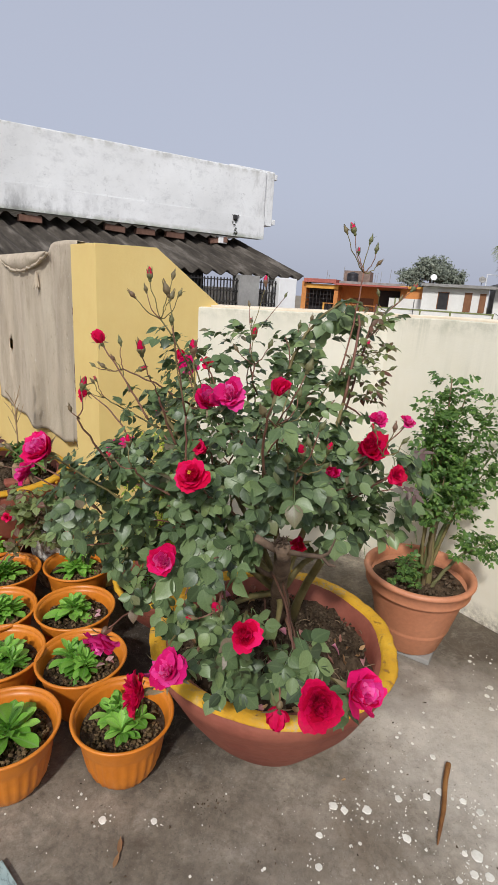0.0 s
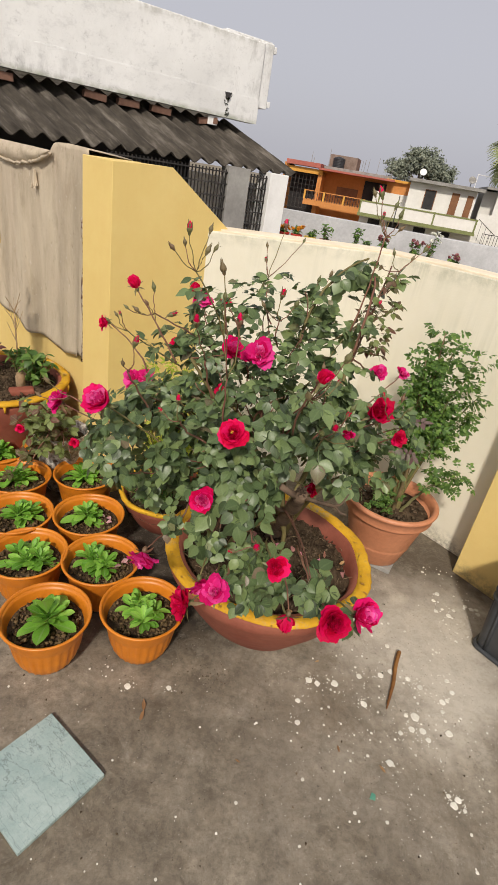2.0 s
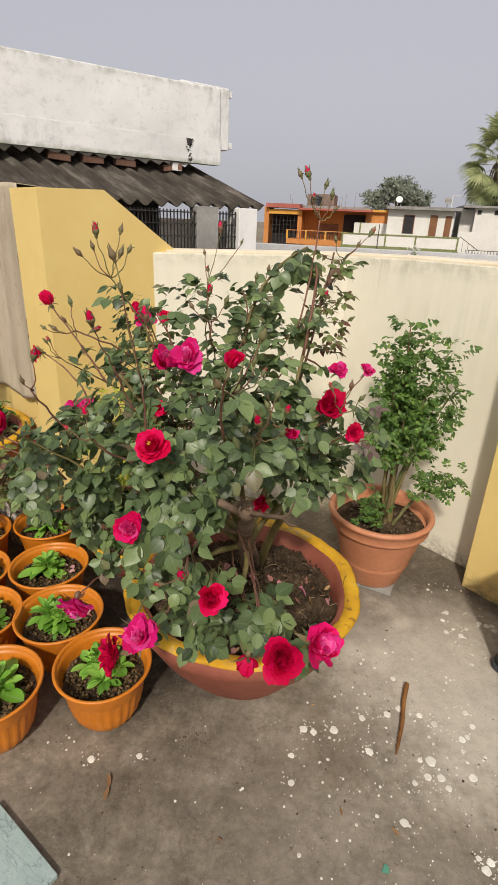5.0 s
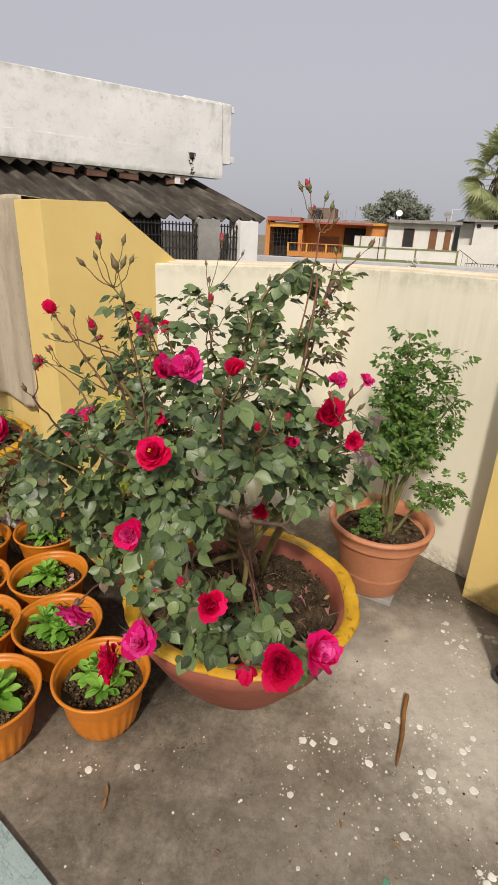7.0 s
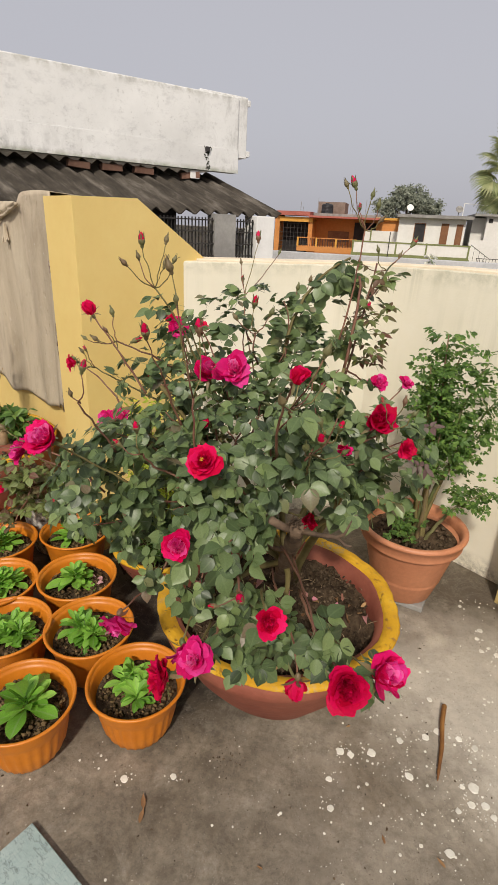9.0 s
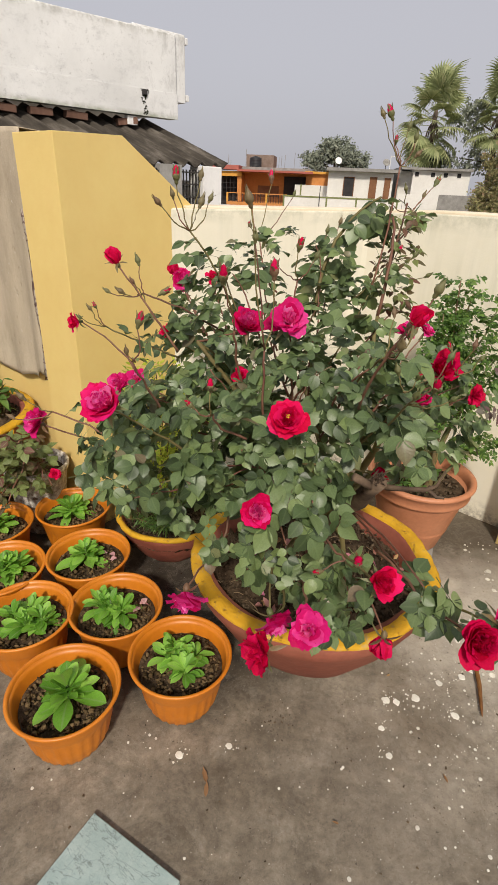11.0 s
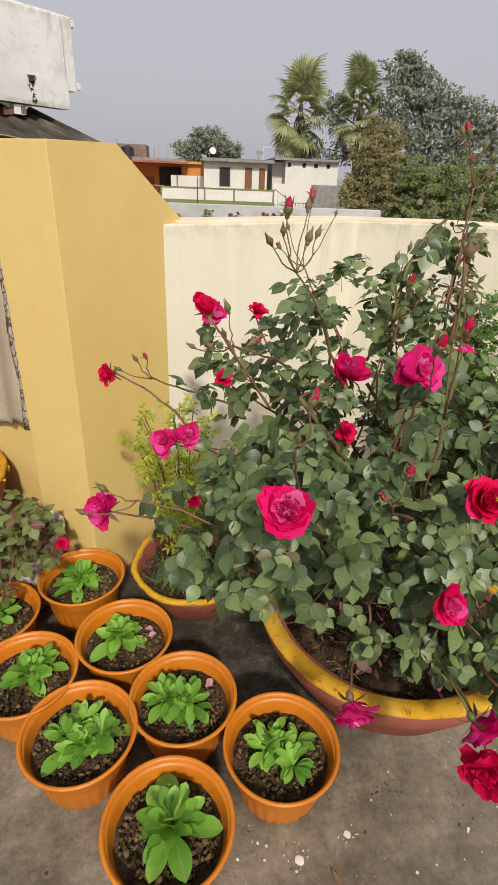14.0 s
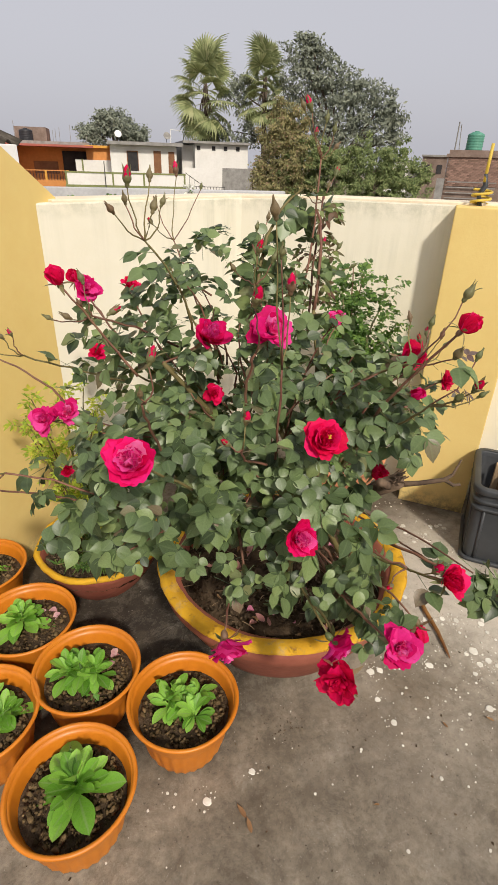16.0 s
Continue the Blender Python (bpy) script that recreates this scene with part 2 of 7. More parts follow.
def concrete_floor():
    m, nt, b = material("stained_concrete", 0.8, 0.3)
    base = ramp(nt, tex(nt, 2.4, 8, 0.62, (1, 1, 1), None, 0.1), [(0.34, (0.120, 0.096, 0.068)), (0.5, (0.205, 0.172, 0.130)), (0.66, (0.330, 0.285, 0.222))])
    mid = tex(nt, 11, 10, 0.74, (1, 1, 1), None, 0.1)
    fine = tex(nt, 60, 8, 0.8)
    c = blend(nt, 0.85, base, ramp(nt, mid, [(0.3, (0.26,) * 3), (0.7, (0.72,) * 3)]), "OVERLAY")
    c = blend(nt, 0.6, c, ramp(nt, fine, [(0.32, (0.22,) * 3), (0.68, (0.76,) * 3)]), "OVERLAY")
    co = nt.nodes.new("ShaderNodeTexCoord")

    def spot(x, y, scale, jitter, outer, inner):
        """1 inside an uneven patch round a place, 0 outside."""
        d = nt.nodes.new("ShaderNodeVectorMath")
        d.operation = "DISTANCE"
        nt.links.new(co.outputs["Object"], d.inputs[0])
        d.inputs[1].default_value = (x, y, 0)
        return span(nt, calc(nt, "ADD", d.outputs["Value"], span(nt, tex(nt, scale, 7, 0.65), 0.2, 0.8, -jitter, jitter)), outer, inner)

    # worn ground past the bowl, its sunlit paleness put into the colour
    c = blend(nt, calc(nt, "MULTIPLY", spot(0.70, 1.37, 3.5, 0.26, 0.50, 0.18), 0.82), c, (0.53, 0.478, 0.40))
    # a second paler patch in front, then a darker one
    c = blend(nt, calc(nt, "MULTIPLY", spot(0.40, 0.93, 4.5, 0.34, 0.48, 0.14), 0.36), c, (0.40, 0.352, 0.292))
    c = blend(nt, calc(nt, "MULTIPLY", spot(-0.04, 0.80, 5.5, 0.22, 0.32, 0.06), 0.24), c, (0.115, 0.092, 0.068))
    # soft dark veins where water has stood and dried in the crazed top
    warp = nt.nodes.new("ShaderNodeVectorMath")
    warp.operation = "ADD"
    nt.links.new(co.outputs["Object"], warp.inputs[0])
    drift = nt.nodes.new("ShaderNodeTexNoise")
    drift.inputs["Scale"].default_value, drift.inputs["Detail"].default_value = 9.0, 4.0
    nt.links.new(co.outputs["Object"], drift.inputs["Vector"])
    soft_drift = nt.nodes.new("ShaderNodeVectorMath")
    soft_drift.operation = "SCALE"
    soft_drift.inputs["Scale"].default_value = 0.09
    nt.links.new(drift.outputs["Color"], soft_drift.inputs[0])
    nt.links.new(soft_drift.outputs[0], warp.inputs[1])
    for scale, reach, depth in ((7.0, 0.20, 0.30), (19.0, 0.12, 0.20)):
        cell = nt.nodes.new("ShaderNodeTexVoronoi")
        cell.feature = "DISTANCE_TO_EDGE"
        cell.inputs["Scale"].default_value = scale
        nt.links.new(warp.outputs[0], cell.inputs["Vector"])
        vein = calc(nt, "POWER", span(nt, cell.outputs["Distance"], reach, 0.0), 1.6)
        vein = calc(nt, "MULTIPLY", vein, span(nt, tex(nt, 3.1, 5), 0.38, 0.58))
        c = blend(nt, calc(nt, "MULTIPLY", vein, depth), c, (0.085, 0.066, 0.047))
    # damp ground round the small pots, the shade between them put into the colour
    damp_shade_mask = spot(-0.32, 1.66, 5, 0.14, 0.54, 0.34)
    c = blend(nt, calc(nt, "MULTIPLY", damp_shade_mask, 0.9), c, (0.036, 0.028, 0.022))
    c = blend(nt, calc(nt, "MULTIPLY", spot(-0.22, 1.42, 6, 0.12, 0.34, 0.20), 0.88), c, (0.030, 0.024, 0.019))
    # darker patches beside the terracotta pot, right of the bowl and before it
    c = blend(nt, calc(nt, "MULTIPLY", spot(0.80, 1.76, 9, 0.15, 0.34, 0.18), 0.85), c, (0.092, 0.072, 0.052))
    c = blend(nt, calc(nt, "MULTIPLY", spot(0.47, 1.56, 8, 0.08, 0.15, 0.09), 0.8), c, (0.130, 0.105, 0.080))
    c = blend(nt, calc(nt, "MULTIPLY", spot(0.33, 1.06, 10, 0.16, 0.15, 0.02), 0.42), c, (0.125, 0.088, 0.052))
    # brown dirt in blotches
    dirt = span(nt, tex(nt, 5.5, 9, 0.74, (1, 1, 1), None, 0.1), 0.52, 0.64)
    c = blend(nt, calc(nt, "MULTIPLY", dirt, 0.46), c, (0.110, 0.086, 0.061))
    lines = span(nt, calc(nt, "ABSOLUTE", calc(nt, "SUBTRACT", tex(nt, 4.0, 10, 0.72), 0.5)), 0.02, 0.0)
    c = blend(nt, calc(nt, "MULTIPLY", lines, 0.25), c, (0.07, 0.056, 0.042))
    pits = span(nt, tex(nt, 34, 6, 0.75), 0.63, 0.72)
    c = blend(nt, calc(nt, "MULTIPLY", pits, 0.55), c, (0.06, 0.048, 0.038))
    grime = span(nt, tex(nt, 20, 10, 0.8), 0.50, 0.62)
    c = blend(nt, calc(nt, "MULTIPLY", grime, 0.34), c, (0.10, 0.080, 0.058))
    # the sunlit paleness past the bowl, laid once more over the dirt
    c = blend(nt, calc(nt, "MULTIPLY", spot(0.68, 1.36, 3.5, 0.22, 0.40, 0.16), 0.5), c, (0.53, 0.485, 0.42))
    chips = span(nt, tex(nt, 85, 4, 0.7), 0.64, 0.69)
    c = blend(nt, calc(nt, "MULTIPLY", chips, 0.7), c, (0.05, 0.040, 0.030))
    bloom_patch = span(nt, tex(nt, 8, 9, 0.75), 0.56, 0.68)
    c = blend(nt, calc(nt, "MULTIPLY", bloom_patch, 0.42), c, (0.36, 0.325, 0.27))
    grains = span(nt, tex(nt, 120, 5, 0.8), 0.58, 0.66)
    c = blend(nt, calc(nt, "MULTIPLY", grains, 0.5), c, (0.055, 0.043, 0.031))
    veil = span(nt, calc(nt, "ABSOLUTE", calc(nt, "SUBTRACT", tex(nt, 7.5, 11, 0.75, (1, 1, 1), None, 0.5), 0.5)), 0.03, 0.0)
    c = blend(nt, calc(nt, "MULTIPLY", veil, 0.12), c, (0.42, 0.375, 0.31))
    specks = span(nt, tex(nt, 150, 3, 0.7), 0.65, 0.72)
    c = blend(nt, calc(nt, "MULTIPLY", specks, 0.55), c, (0.48, 0.45, 0.40))
    nt.links.new(span(nt, damp_shade_mask, 0, 1, 0.8, 0.68), b.inputs["Roughness"])
    relief = calc(nt, "SUBTRACT", calc(nt, "ADD", mid, calc(nt, "MULTIPLY", fine, 0.6)), calc(nt, "MULTIPLY", pits, 0.5))
    finish(nt, b, c, relief, 0.5, 0.005)
    return m


def blotched_white():
    """White wash gone grey in blotches, with soot-dark mould along the lower edge."""
    m, nt, b = material("blotched_white_wash", 0.85, 0.2)
    c = ramp(nt, tex(nt, 0.9, 6, 0.6), [(0.35, (0.68, 0.68, 0.67)), (0.6, (0.82, 0.82, 0.81))])
    patch = span(nt, tex(nt, 5.5, 9, 0.78, (1, 1, 1.6)), 0.52, 0.66)
    c = blend(nt, calc(nt, "MULTIPLY", patch, 0.5), c, (0.50, 0.50, 0.50))
    worn = span(nt, tex(nt, 16, 9, 0.8), 0.58, 0.66)
    c = blend(nt, calc(nt, "MULTIPLY", worn, 0.5), c, (0.36, 0.355, 0.35))
    specks = span(nt, tex(nt, 38, 8, 0.8, (1, 1, 1.4)), 0.60, 0.66)
    c = blend(nt, calc(nt, "MULTIPLY", calc(nt, "MULTIPLY", specks, span(nt, tex(nt, 1.7, 5), 0.42, 0.62)), 0.75), c, (0.20, 0.195, 0.18))
    z = height(nt)
    x = height(nt, "X")
    lip = calc(nt, "MULTIPLY", span(nt, z, 2.50, 2.585), span(nt, tex(nt, 9, 8, 0.75), 0.45, 0.62))
    c = blend(nt, calc(nt, "MULTIPLY", lip, 0.7), c, (0.33, 0.32, 0.27))
    damp = calc(nt, "MULTIPLY", span(nt, z, 1.86, 1.808), span(nt, tex(nt, 5, 7, 0.7), 0.35, 0.6))
    c = blend(nt, calc(nt, "MULTIPLY", damp, 0.7), c, (0.16, 0.19, 0.08))
    mould = calc(nt, "MULTIPLY", calc(nt, "MULTIPLY", span(nt, z, 2.12, 1.84), span(nt, x, -1.6, -3.2)), span(nt, tex(nt, 7, 8, 0.72, (1, 1, 0.5)), 0.44, 0.60))
    c = blend(nt, calc(nt, "MULTIPLY", mould, 0.85), c, (0.09, 0.088, 0.085))
    end = calc(nt, "MULTIPLY", span(nt, x, -0.85, -0.45), span(nt, tex(nt, 6, 8, 0.72, (1, 1, 0.4)), 0.50, 0.62))
    c = blend(nt, calc(nt, "MULTIPLY", end, 0.45), c, (0.40, 0.395, 0.38))
    finish(nt, b, c, tex(nt, 9, 8, 0.7), 0.4, 0.02)
    return m


def cracked_marble():
    """Worn green-grey marble crossed by dark hairlines."""
    m, nt, b = material("green_marble", 0.6, 0.4)
    c = ramp(nt, tex(nt, 16, 8, 0.7), [(0.3, (0.25, 0.34, 0.33)), (0.7, (0.40, 0.485, 0.465))])
    # saw marks along the slab, a few veins, and one long crack
    for stretch, scale, lo, depth in (((1, 14, 1), 26, 0.56, 0.30), ((12, 1, 1), 30, 0.58, 0.35)):
        marks = calc(nt, "MULTIPLY", span(nt, tex(nt, scale, 4, 0.6, stretch), lo, lo + 0.10), span(nt, tex(nt, 12, 4), 0.42, 0.6))
        c = blend(nt, calc(nt, "MULTIPLY", marks, depth), c, (0.11, 0.15, 0.15))
    for scale, stretch, lo, depth in ((5, (1, 2.6, 1), 0.008, 0.55), (17, (1, 1.6, 1), 0.010, 0.35)):
        hair = span(nt, calc(nt, "ABSOLUTE", calc(nt, "SUBTRACT", tex(nt, scale, 6, 0.6, stretch, None, 0.3), 0.5)), lo, 0.0)
        c = blend(nt, calc(nt, "MULTIPLY", hair, depth), c, (0.05, 0.065, 0.065))
    finish(nt, b, c, tex(nt, 90, 6, 0.7), 0.4, 0.003)
    return m


def chipped_rim():
    """Yellow gloss daubed on clay, flaked off in places down to the red."""
    m, nt, b = material("chipped_yellow_rim", 0.75, 0.25)
    c = ramp(nt, tex(nt, 9, 6), [(0.3, (0.52, 0.26, 0.014)), (0.7, (0.72, 0.42, 0.03))])
    chips = span(nt, tex(nt, 48, 8, 0.75), 0.60, 0.66)
    c = blend(nt, calc(nt, "MULTIPLY", chips, 0.6), c, (0.42, 0.20, 0.10))
    bare = calc(nt, "MULTIPLY", span(nt, tex(nt, 30, 8, 0.75), 0.50, 0.60), span(nt, tex(nt, 4.5, 4), 0.48, 0.62))
    c = blend(nt, calc(nt, "MULTIPLY", bare, 0.8), c, (0.40, 0.34, 0.27))
    grime = span(nt, tex(nt, 60, 6, 0.7), 0.55, 0.7)
    c = blend(nt, calc(nt, "MULTIPLY", grime, 0.5), c, (0.30, 0.20, 0.08))
    finish(nt, b, c, calc(nt, "SUBTRACT", tex(nt, 40, 6, 0.7), chips), 0.8, 0.005)
    return m


def flecked_cloth():
    """Sun-bleached grey-beige weave with pale flecks and broad dirty fades."""
    m, nt, b = material("faded_grey_cloth", 0.95, 0.1)
    c = ramp(nt, tex(nt, 3.0, 6, 0.6, (1, 1, 0.5)), [(0.32, (0.44, 0.365, 0.27)), (0.68, (0.60, 0.515, 0.40))])
    weave = tex(nt, 240, 3)
    c = blend(nt, 0.3, c, ramp(nt, weave, [(0.3, (0.35,) * 3), (0.7, (0.65,) * 3)]), "OVERLAY")
    # crease shading put into the colour; the same noise makes the relief
    crease = tex(nt, 6, 7, 0.6, (1, 1, 0.22), None, 0.3)
    c = blend(nt, 0.55, c, ramp(nt, crease, [(0.3, (0.30,) * 3), (0.7, (0.68,) * 3)]), "OVERLAY")
    stain = span(nt, tex(nt, 6, 7, 0.7, (1, 1, 0.6)), 0.54, 0.68)
    c = blend(nt, calc(nt, "MULTIPLY", stain, 0.55), c, (0.33, 0.265, 0.19))
    grease = span(nt, tex(nt, 30, 6, 0.7, (1, 1, 0.8)), 0.60, 0.68)
    c = blend(nt, calc(nt, "MULTIPLY", grease, 0.5), c, (0.24, 0.185, 0.125))
    flecks = span(nt, tex(nt, 38, 5, 0.65), 0.64, 0.70)
    c = blend(nt, calc(nt, "MULTIPLY", flecks, 0.5), c, (0.70, 0.66, 0.60))
    finish(nt, b, c, calc(nt, "ADD", calc(nt, "MULTIPLY", crease, 2.0), calc(nt, "MULTIPLY", weave, 0.3)), 0.6, 0.008)
    return m


def printed_border():
    """Off-white cotton with a block-printed border of dark maroon figures."""
    m, nt, b = material("printed_border", 0.95, 0.1)
    c = ramp(nt, tex(nt, 30, 4), [(0.3, (0.46, 0.38, 0.31)), (0.7, (0.60, 0.52, 0.44))])
    co = nt.nodes.new("ShaderNodeTexCoord")
    stretch = nt.nodes.new("ShaderNodeMapping")
    stretch.inputs["Scale"].default_value = (60, 60, 34)
    nt.links.new(co.outputs["Object"], stretch.inputs["Vector"])
    for feature, lo, hi in (("DISTANCE_TO_EDGE", 0.10, 0.06), ("F1", 0.30, 0.24)):
        cell = nt.nodes.new("ShaderNodeTexVoronoi")
        cell.feature = feature
        cell.distance = "MANHATTAN" if feature == "F1" else "EUCLIDEAN"
        cell.inputs["Scale"].default_value = 1.0
        nt.links.new(stretch.outputs[0], cell.inputs["Vector"])
        c = blend(nt, calc(nt, "MULTIPLY", span(nt, cell.outputs["Distance"], lo, hi), 0.85), c, (0.085, 0.030, 0.035))
    finish(nt, b, c, tex(nt, 240, 3), 0.4, 0.003)
    return m


def streaked_sheet():
    """Old weathered cement sheet, brown-black with paler streaks down the slope."""
    m, nt, b = material("weathered_asbestos", 0.9, 0.2)
    co = nt.nodes.new("ShaderNodeTexCoord")
    turn = nt.nodes.new("ShaderNodeMapping")
    turn.inputs["Rotation"].default_value = (0, 0, radians(-52))
    nt.links.new(co.outputs["Object"], turn.inputs["Vector"])
    runs = tex(nt, 4.5, 8, 0.70, (3.6, 0.5, 0.5), turn.outputs[0])
    patch = tex(nt, 2.0, 5)
    c = ramp(nt, runs, [(0.34, (0.034, 0.029, 0.024)), (0.52, (0.068, 0.058, 0.047)), (0.70, (0.170, 0.150, 0.128))])
    c = blend(nt, 0.6, c, ramp(nt, patch, [(0.3, (0.3,) * 3), (0.7, (0.65,) * 3)]), "OVERLAY")
    finish(nt, b, c, tex(nt, 60, 5), 0.5, 0.005)
    return m


FLOOR = concrete_floor()
CREAM = painted_wall("cream_wall", (0.715, 0.675, 0.545), (0.785, 0.745, 0.625), (0.33, 0.34, 0.25), 1.11, 0.8)
YELLOW = painted_wall("yellow_wall", (0.715, 0.525, 0.190), (0.775, 0.585, 0.235), (0.58, 0.42, 0.17), 1.31, 0.3)
COPING = surface("pink_coping", (0.74, 0.62, 0.45), (0.86, 0.76, 0.59), 7, 0.85)
WHITE_WASH = blotched_white()
WHITE = surface("white_paint", (0.70, 0.69, 0.67), (0.82, 0.81, 0.79), 3, 0.8, 0.2, 40)
PALE = surface("far_white_paint", (0.66, 0.64, 0.60), (0.76, 0.74, 0.70), 0.6, 0.85, 0.1, 6)
OLIVE = surface("olive_trim", (0.16, 0.18, 0.07), (0.22, 0.24, 0.10), 2, 0.8, 0.1, 10)
ORANGE_WALL = surface("orange_paint", (0.50, 0.20, 0.055), (0.58, 0.25, 0.08), 0.8, 0.8, 0.1, 6)
RED_ROOF = surface("red_roof_paint", (0.33, 0.09, 0.07), (0.42, 0.13, 0.10), 1, 0.75, 0.2, 8)
# near-black for openings: the shade inside them is put into the colour
DARK_OPENING = surface("opening_shade", (0.02, 0.02, 0.022), (0.05, 0.045, 0.045), 1, 0.9, 0.0, 5)
MOSS = surface("black_moss", (0.008, 0.010, 0.005), (0.035, 0.038, 0.018), 40, 0.95, 0.5, 120)
GREY_WASH = surface("greyish_wash", (0.40, 0.40, 0.41), (0.52, 0.52, 0.53), 3, 0.85, 0.2, 30)
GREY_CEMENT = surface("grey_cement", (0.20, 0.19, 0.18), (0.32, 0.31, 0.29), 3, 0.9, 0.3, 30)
BRICK = surface("red_brick", (0.12, 0.062, 0.042), (0.20, 0.11, 0.078), 9, 0.9, 0.4, 60, per_piece=0.2)
FAR_BRICK = surface("weathered_brick", (0.17, 0.12, 0.095), (0.27, 0.20, 0.165), 1.5, 0.9, 0.3, 12)
TOWN_BRICK = surface("town_brick", (0.20, 0.115, 0.085), (0.30, 0.195, 0.155), 3, 0.9, 0.3, 20, per_piece=0.3)
BROWN_DOOR = surface("brown_door", (0.17, 0.07, 0.03), (0.24, 0.11, 0.05), 2, 0.6, 0.1, 14)
ROOF_SHEET = streaked_sheet()
IRON = surface("dark_iron", (0.03, 0.03, 0.03), (0.07, 0.06, 0.055), 8, 0.6, 0.2, 40, metal=0.4)
ORANGE_POT = surface("orange_plastic", (0.55, 0.165, 0.011), (0.63, 0.205, 0.017), 7, 0.42, 0.08, 50, 0.5)
TERRACOTTA = surface("terracotta_plastic", (0.49, 0.195, 0.10), (0.57, 0.245, 0.13), 6, 0.5, 0.1, 60, 0.45)
CLAY = surface("painted_clay", (0.21, 0.055, 0.036), (0.33, 0.11, 0.07), 6, 0.7, 0.5, 40, per_piece=0.08)
YELLOW_RIM = chipped_rim()
SOIL = surface("potting_soil", (0.026, 0.017, 0.011), (0.125, 0.086, 0.054), 22, 0.95, 0.9, 130, 0.1, distance=0.008)
CLOD = surface("soil_clod", (0.040, 0.028, 0.018), (0.135, 0.098, 0.064), 40, 0.95, 0.6, 160, 0.1, per_piece=0.5)
POT_CLOD = surface("dry_soil_clod", (0.050, 0.032, 0.016), (0.175, 0.120, 0.062), 40, 0.95, 0.6, 160, 0.1, per_piece=0.55)
CLOTH = flecked_cloth()
BORDER = printed_border()
PRINTED = surface("red_printed_cloth", (0.62, 0.56, 0.50), (0.42, 0.03, 0.07), 38, 0.95, 0.3, 200, 0.1)
BURGUNDY = leafy("burgundy_leaf", [(0.0, (0.06, 0.018, 0.022)), (1.0, (0.13, 0.04, 0.035))], 0.5, 0.4, 0.2)
SPLASH = surface("dried_white_paint", (0.58, 0.55, 0.48), (0.74, 0.72, 0.65), 30, 0.8, 0.3, 90, per_piece=0.12)
MARBLE = cracked_marble()
CANE = surface("green_cane", (0.13, 0.10, 0.035), (0.20, 0.17, 0.07), 20, 0.7, 0.4, 90, per_piece=0.15)
TWIG = surface("reddish_twig", (0.14, 0.055, 0.04), (0.23, 0.12, 0.075), 20, 0.6, 0.3, 90, per_piece=0.25)
BARK = surface("rose_bark", (0.060, 0.039, 0.027), (0.18, 0.122, 0.080), 25, 0.9, 0.8, 80)
SEPAL = leafy("sepal_green", [(0.0, (0.13, 0.155, 0.055)), (0.55, (0.20, 0.19, 0.085)), (1.0, (0.22, 0.12, 0.075))])
ROSE_LEAF = leafy("rose_leaf", [(0.0, (0.036, 0.056, 0.024)), (0.38, (0.092, 0.140, 0.054)), (0.76, (0.152, 0.212, 0.084)), (0.95, (0.195, 0.262, 0.092)), (0.985, (0.15, 0.13, 0.07)), (1.0, (0.16, 0.11, 0.07))], 0.40, 0.50, 0.17, veins=0.30)
BRONZE_LEAF = leafy("bronze_leaf", [(0.0, (0.150, 0.065, 0.048)), (0.35, (0.115, 0.105, 0.045)), (0.7, (0.140, 0.180, 0.055)), (1.0, (0.210, 0.250, 0.085))], 0.5, 0.3, 0.25, veins=0.7)
FRESH_LEAF = leafy("fresh_leaf", [(0.0, (0.045, 0.100, 0.020)), (0.6, (0.095, 0.185, 0.038)), (1.0, (0.19, 0.31, 0.065))], 0.45, 0.4, 0.28, veins=0.5)
SEEDLING = leafy("seedling_leaf", [(0.0, (0.090, 0.240, 0.022)), (0.5, (0.172, 0.385, 0.042)), (1.0, (0.29, 0.54, 0.085))], 0.5, 0.35, 0.22, veins=1.0)
FEATHERY = leafy("yellow_green_leaf", [(0.0, (0.22, 0.33, 0.035)), (0.6, (0.42, 0.50, 0.07)), (1.0, (0.58, 0.56, 0.09))], 0.5, 0.3, 0.4)
CRIMSON = leafy("crimson_petal", [(0.0, (0.54, 0.001, 0.038)), (0.6, (0.70, 0.005, 0.085)), (1.0, (0.77, 0.014, 0.15))], 0.6, 0.15, 0.2, 15)
MAGENTA = leafy("magenta_petal", [(0.0, (0.54, 0.001, 0.055)), (0.55, (0.67, 0.004, 0.115)), (1.0, (0.76, 0.018, 0.21))], 0.6, 0.15, 0.22, 15)
WINE = leafy("wine_petal", [(0.0, (0.44, 0.001, 0.030)), (1.0, (0.64, 0.004, 0.085))], 0.6, 0.15, 0.22, 15)
HOT_PINK = leafy("hot_pink_petal", [(0.0, (0.64, 0.016, 0.23)), (0.5, (0.78, 0.075, 0.38)), (1.0, (0.87, 0.25, 0.56))], 0.6, 0.15, 0.34, 15)
ROSE_PINK = leafy("rose_pink_petal", [(0.0, (0.50, 0.002, 0.09)), (0.5, (0.62, 0.012, 0.18)), (1.0, (0.75, 0.07, 0.33))], 0.6, 0.15, 0.25, 15)
PALE_PETAL = leafy("pale_pink_petal", [(0.0, (0.55, 0.30, 0.32)), (1.0, (0.70, 0.48, 0.48))], 0.7, 0.2, 0.2)
OCHRE = surface("ochre_paint", (0.58, 0.28, 0.05), (0.66, 0.34, 0.07), 1, 0.8, 0.1, 8)
STAMEN = surface("yellow_stamen", (0.6, 0.35, 0.03), (0.75, 0.5, 0.06), 30)
